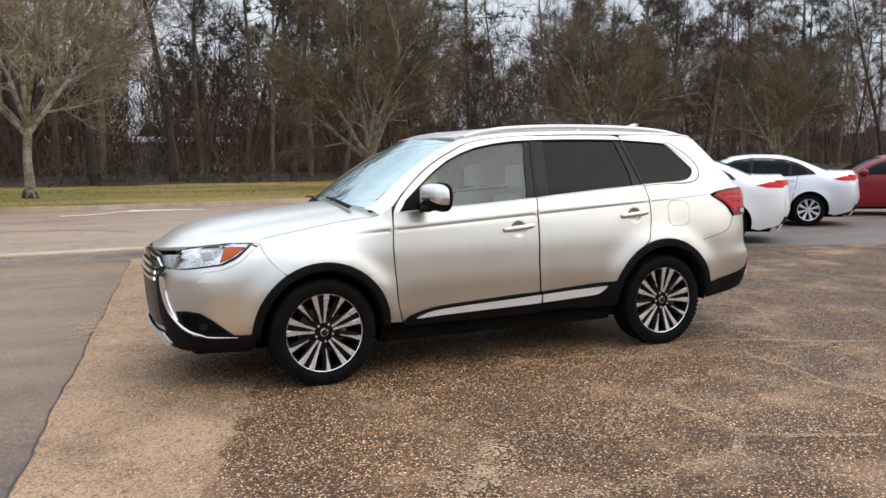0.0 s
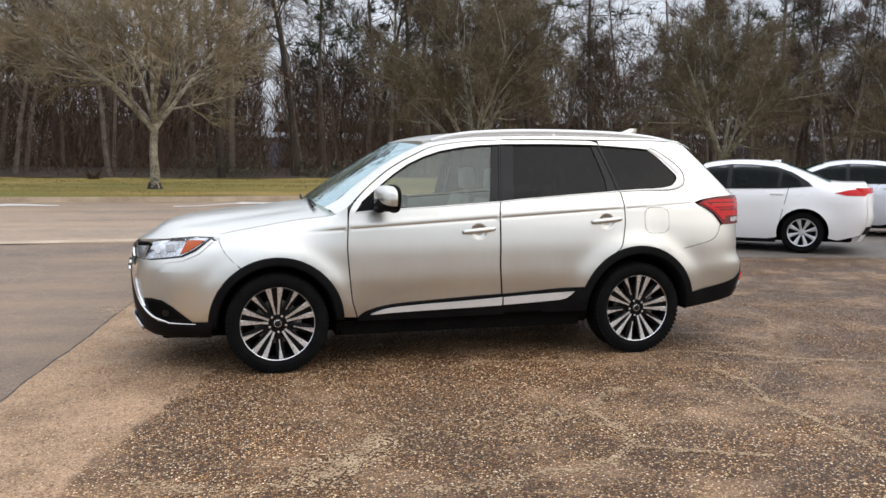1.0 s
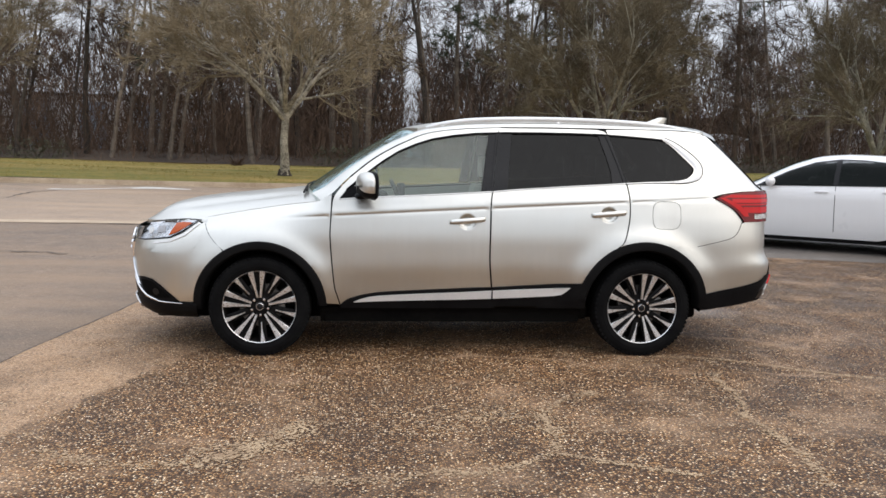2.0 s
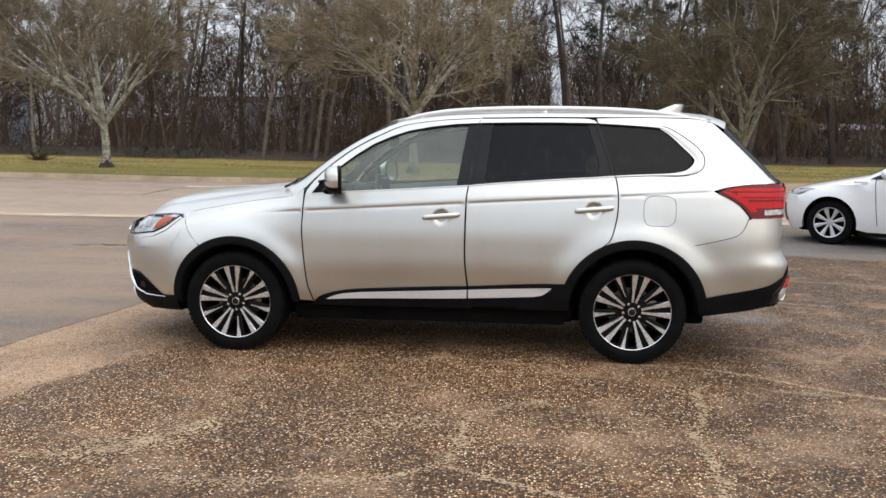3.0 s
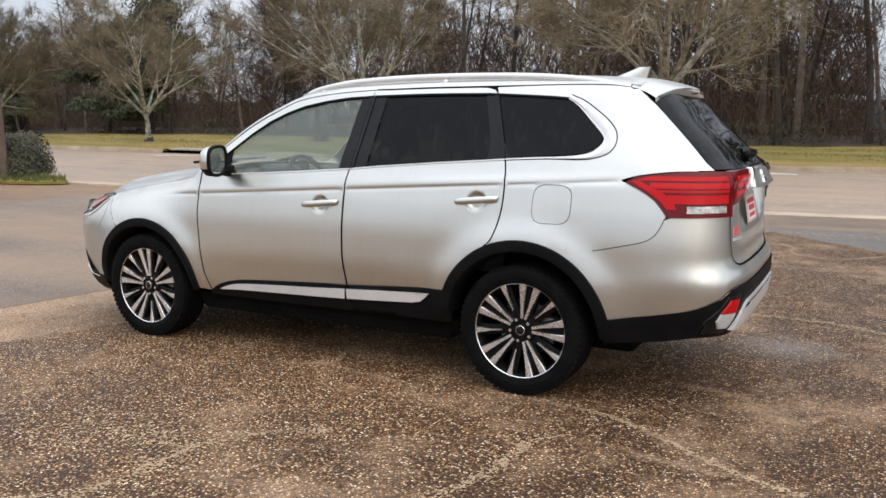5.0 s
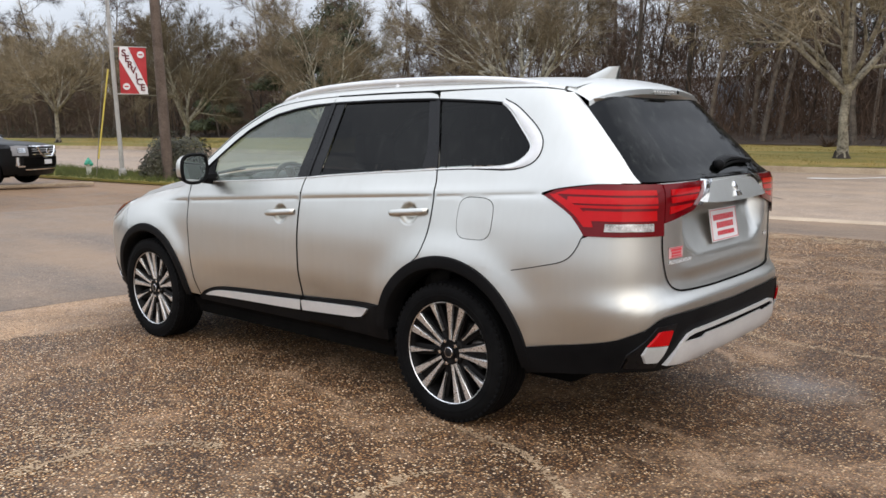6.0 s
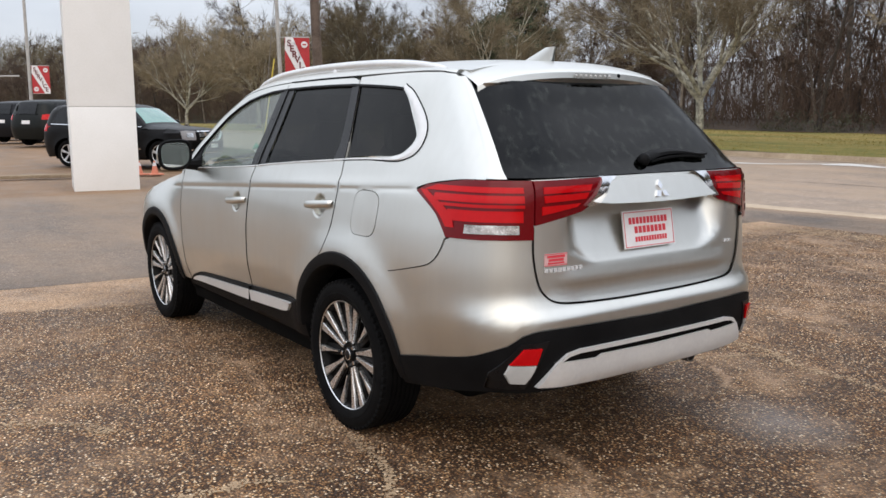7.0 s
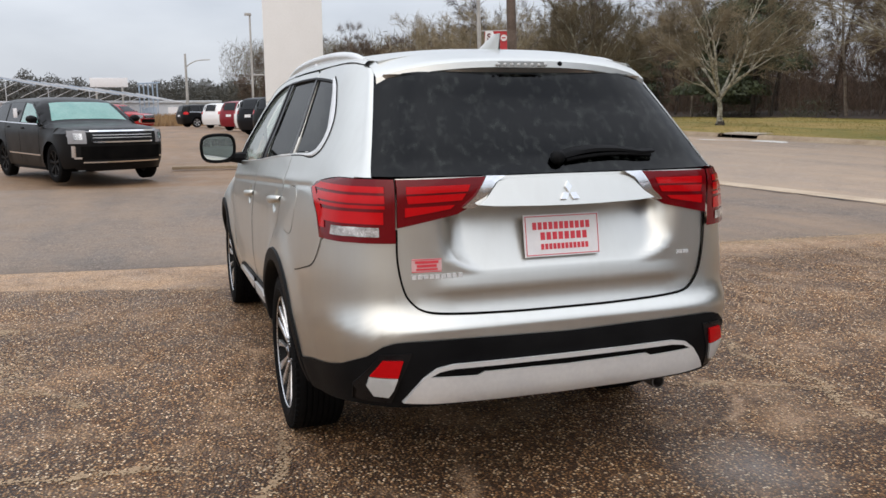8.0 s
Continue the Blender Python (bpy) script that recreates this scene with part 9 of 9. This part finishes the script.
# concrete wheel stops and low slab by the column, with cones
def wheel_stop(x, y, turn, length):
    root = tagged(mesh_object("wheel_stop", *box(-length / 2, length / 2, -0.09, 0.09, 0.0, 0.075, 0.02), KERB), "weathered concrete wheel stop on the lot", "wheel stop", "wheel stops")
    root.matrix_world = pose(x, y, ground_z(x, y), 0, 0, turn)


wheel_stop(-15.1, -0.05, 85, 1.9)
wheel_stop(-14.85, 1.35, 80, 1.2)
wheel_stop(-15.5, 4.6, 75, 2.2)


def cone(x, y):
    root = tagged(empty("traffic_cone"), "faded orange traffic cone beside the column", "cone", "cones")
    mesh_object("body", *lathe([(0.0, 0.31), (0.018, 0.31), (0.026, 0.28), (0.082, 0.03), (0.07, 0.03)], 16, "z"), CONE_ORANGE, root)
    mesh_object("collar", *lathe([(0.029, 0.275), (0.0455, 0.20), (0.044, 0.20)], 16, "z"), BANNER_WHITE, root)
    mesh_object("foot", *box(-0.16, 0.16, -0.16, 0.16, 0.0, 0.03, 0.01), CONE_ORANGE, root)
    root.matrix_world = pose(x, y, ground_z(x, y))


cone(-14.6, 3.05)
cone(-14.75, 2.75)

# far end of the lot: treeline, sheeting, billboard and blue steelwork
# distance haze is mixed into the trees' base colour
FAR_HAZED = mottled("haze_greyed_trees", (0.045, 0.047, 0.042), (0.12, 0.117, 0.105), 0.06, 0.95, scale2=0.5)
nt = np.random.default_rng(31)
n = 130000
a, d = np.radians(nt.uniform(148, 212, n)), nt.uniform(205, 262, n)
peak = 9.0 + 0.6 * np.sin(a * 41) + 0.5 * np.sin(a * 97 + 1) + 0.45 * np.sin(a * 230 + 2) + 2.4 * np.exp(-((np.degrees(a) - 187.6) / 0.6) ** 2) + 3.2 * np.exp(-((np.degrees(a) - 190) / 0.7) ** 2) + 0.9 * np.exp(-((np.degrees(a) - 184.4) / 0.4) ** 2)
way = np.stack([nt.normal(0, 0.7, n), nt.normal(0, 0.7, n), np.abs(nt.normal(0.5, 0.5, n))], 1)
way /= np.linalg.norm(way, axis=1, keepdims=True)
tagged(mesh_object("distant_treeline", *slivers(np.stack([d * np.cos(a), d * np.sin(a), 0.3 + nt.random(n) ** 0.8 * peak], 1), way, nt.uniform(0.3, 0.9, n), nt.uniform(0.08, 0.2, n), 6), FAR_HAZED), "far grey-green treeline on the horizon", "woods", kind="stuff")
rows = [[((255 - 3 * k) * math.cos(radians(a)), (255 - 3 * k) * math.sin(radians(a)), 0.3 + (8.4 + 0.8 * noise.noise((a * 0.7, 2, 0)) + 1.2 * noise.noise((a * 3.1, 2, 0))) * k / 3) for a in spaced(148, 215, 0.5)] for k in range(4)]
tagged(mesh_object("backdrop_treeline", *grid(rows), FAR_HAZED, angle=180), "far grey-green bank of trees on the horizon", "backdrop", kind="structure")
bb = tagged(empty("billboard"), "blank white roadside billboard far off", "billboard")
mesh_object("panel", *box(-0.2, 0.2, -2.9, 2.9, 5.5, 7.0, 0.05), BANNER_WHITE, bb)
for y in (-2.0, 2.0):
    mesh_object("leg", *tube([(0.3, y, 0), (0.3, y, 5.6)], 0.16, 8), GALV, bb)
bb.matrix_world = pose(-144.8, -7.6, 0.4)
fs = tagged(empty("steel_frame"), "low blue steel framework in the distance", "structure")
for i in range(12):
    y = -22 + i * 2.0
    mesh_object("beam", *tube([(0.3 * (i % 3), y, 7.3 - 0.26 * i), (3, y + 7.5, 5.7 - 0.26 * i)], 0.085, 6), (FAR_BLUE, FAR_GREY, FAR_GREY)[i % 3], fs)
    mesh_object("brace", *tube([(1, y + 1, 4.2 - 0.2 * i), (1.5, y + 5.0, 6.3 - 0.26 * i)], 0.06, 5), FAR_GREY, fs)
    if i % 3 == 0:
        mesh_object("post", *tube([(1, y + 3, 0), (1, y + 3, 6.3 - 0.26 * i)], 0.07, 6), FAR_GREY, fs)
for i in range(5):
    mesh_object("post", *tube([(0, 0.5 + i * 0.7, 0), (0, 0.5 + i * 0.7, 6.1)], 0.11, 6), FAR_BLUE, fs)
mesh_object("top_beam", *tube([(0, 0.2, 6.0), (0, 3.8, 6.2)], 0.12, 6), FAR_BLUE, fs)
fs.matrix_world = pose(-143, -3.5, 0.4)
shed = tagged(empty("long_shed"), "low pale grey shed across the lot", "building")
mesh_object("wall", *box(-2, 2, -26, 14, 0, 3.0, 0.05), FAR_GREY, shed)
mesh_object("roof", *box(-2.4, 2.4, -26.4, 14.4, 3.0, 3.4, 0.08), FAR_GREY, shed)
for i in range(9):
    mesh_object("door", *box(1.99, 2.06, -24 + i * 4.2, -21.6 + i * 4.2, 0, 2.3, 0.02), FAR_BLUE if i % 3 == 0 else BANNER_WHITE, shed)
shed.matrix_world = pose(-150, -4, 0.35)
rg = np.random.default_rng(12)
n = 16000
bx, by = rg.uniform(-112, -72, n), rg.uniform(-9, 8, n)
way = np.stack([rg.normal(0, 0.3, n), rg.normal(0, 0.3, n), np.ones(n)], 1)
way /= np.linalg.norm(way, axis=1, keepdims=True)
tagged(mesh_object("dry_grass", *slivers(np.column_stack([bx, by, np.full(n, 0.38)]), way, rg.uniform(0.3, 1.3, n), rg.uniform(0.03, 0.07, n)), DRY_BLADES), "tall dry grass at the lot's far edge", "grass", kind="stuff")

# pebbles standing proud of the pad where the walk passes closest
PEBBLE = pebble_mix("pale_and_brown_pebbles")
rp = np.random.default_rng(88)
n = 26000
bx, by = rp.uniform(-2.6, 5.2, n), rp.uniform(-4.6, 2.6, n)
ok = (bx > -2.75 + 0.125 * by) & ((by < -0.95) | (bx > 2.45))
bx, by = bx[ok], by[ok]
n = len(bx)
sz = rp.uniform(0.0028, 0.0068, n)
turn_ = rp.uniform(0, 6.3, n)
gz = np.array([ground_z(a, b) for a, b in zip(bx, by)])
ring = []
for q in range(5):
    w = sz * rp.uniform(0.75, 1.25, n)
    ring.append(np.stack([bx + w * np.cos(turn_ + q * 1.2566), by + w * np.sin(turn_ + q * 1.2566), gz - 0.001], 1))
v = np.stack(ring + [np.stack([bx, by, gz + sz * rp.uniform(0.3, 0.6, n)], 1)], 1)
i = np.arange(n)[:, None] * 6
f = np.concatenate([i + np.array([[q, (q + 1) % 5, 5]]) for q in range(5)])
tagged(mesh_object("exposed_pebbles", v.reshape(-1, 3).tolist(), f.tolist(), PEBBLE), "small tan and white pebbles standing proud of the pad", "pebbles", kind="stuff")
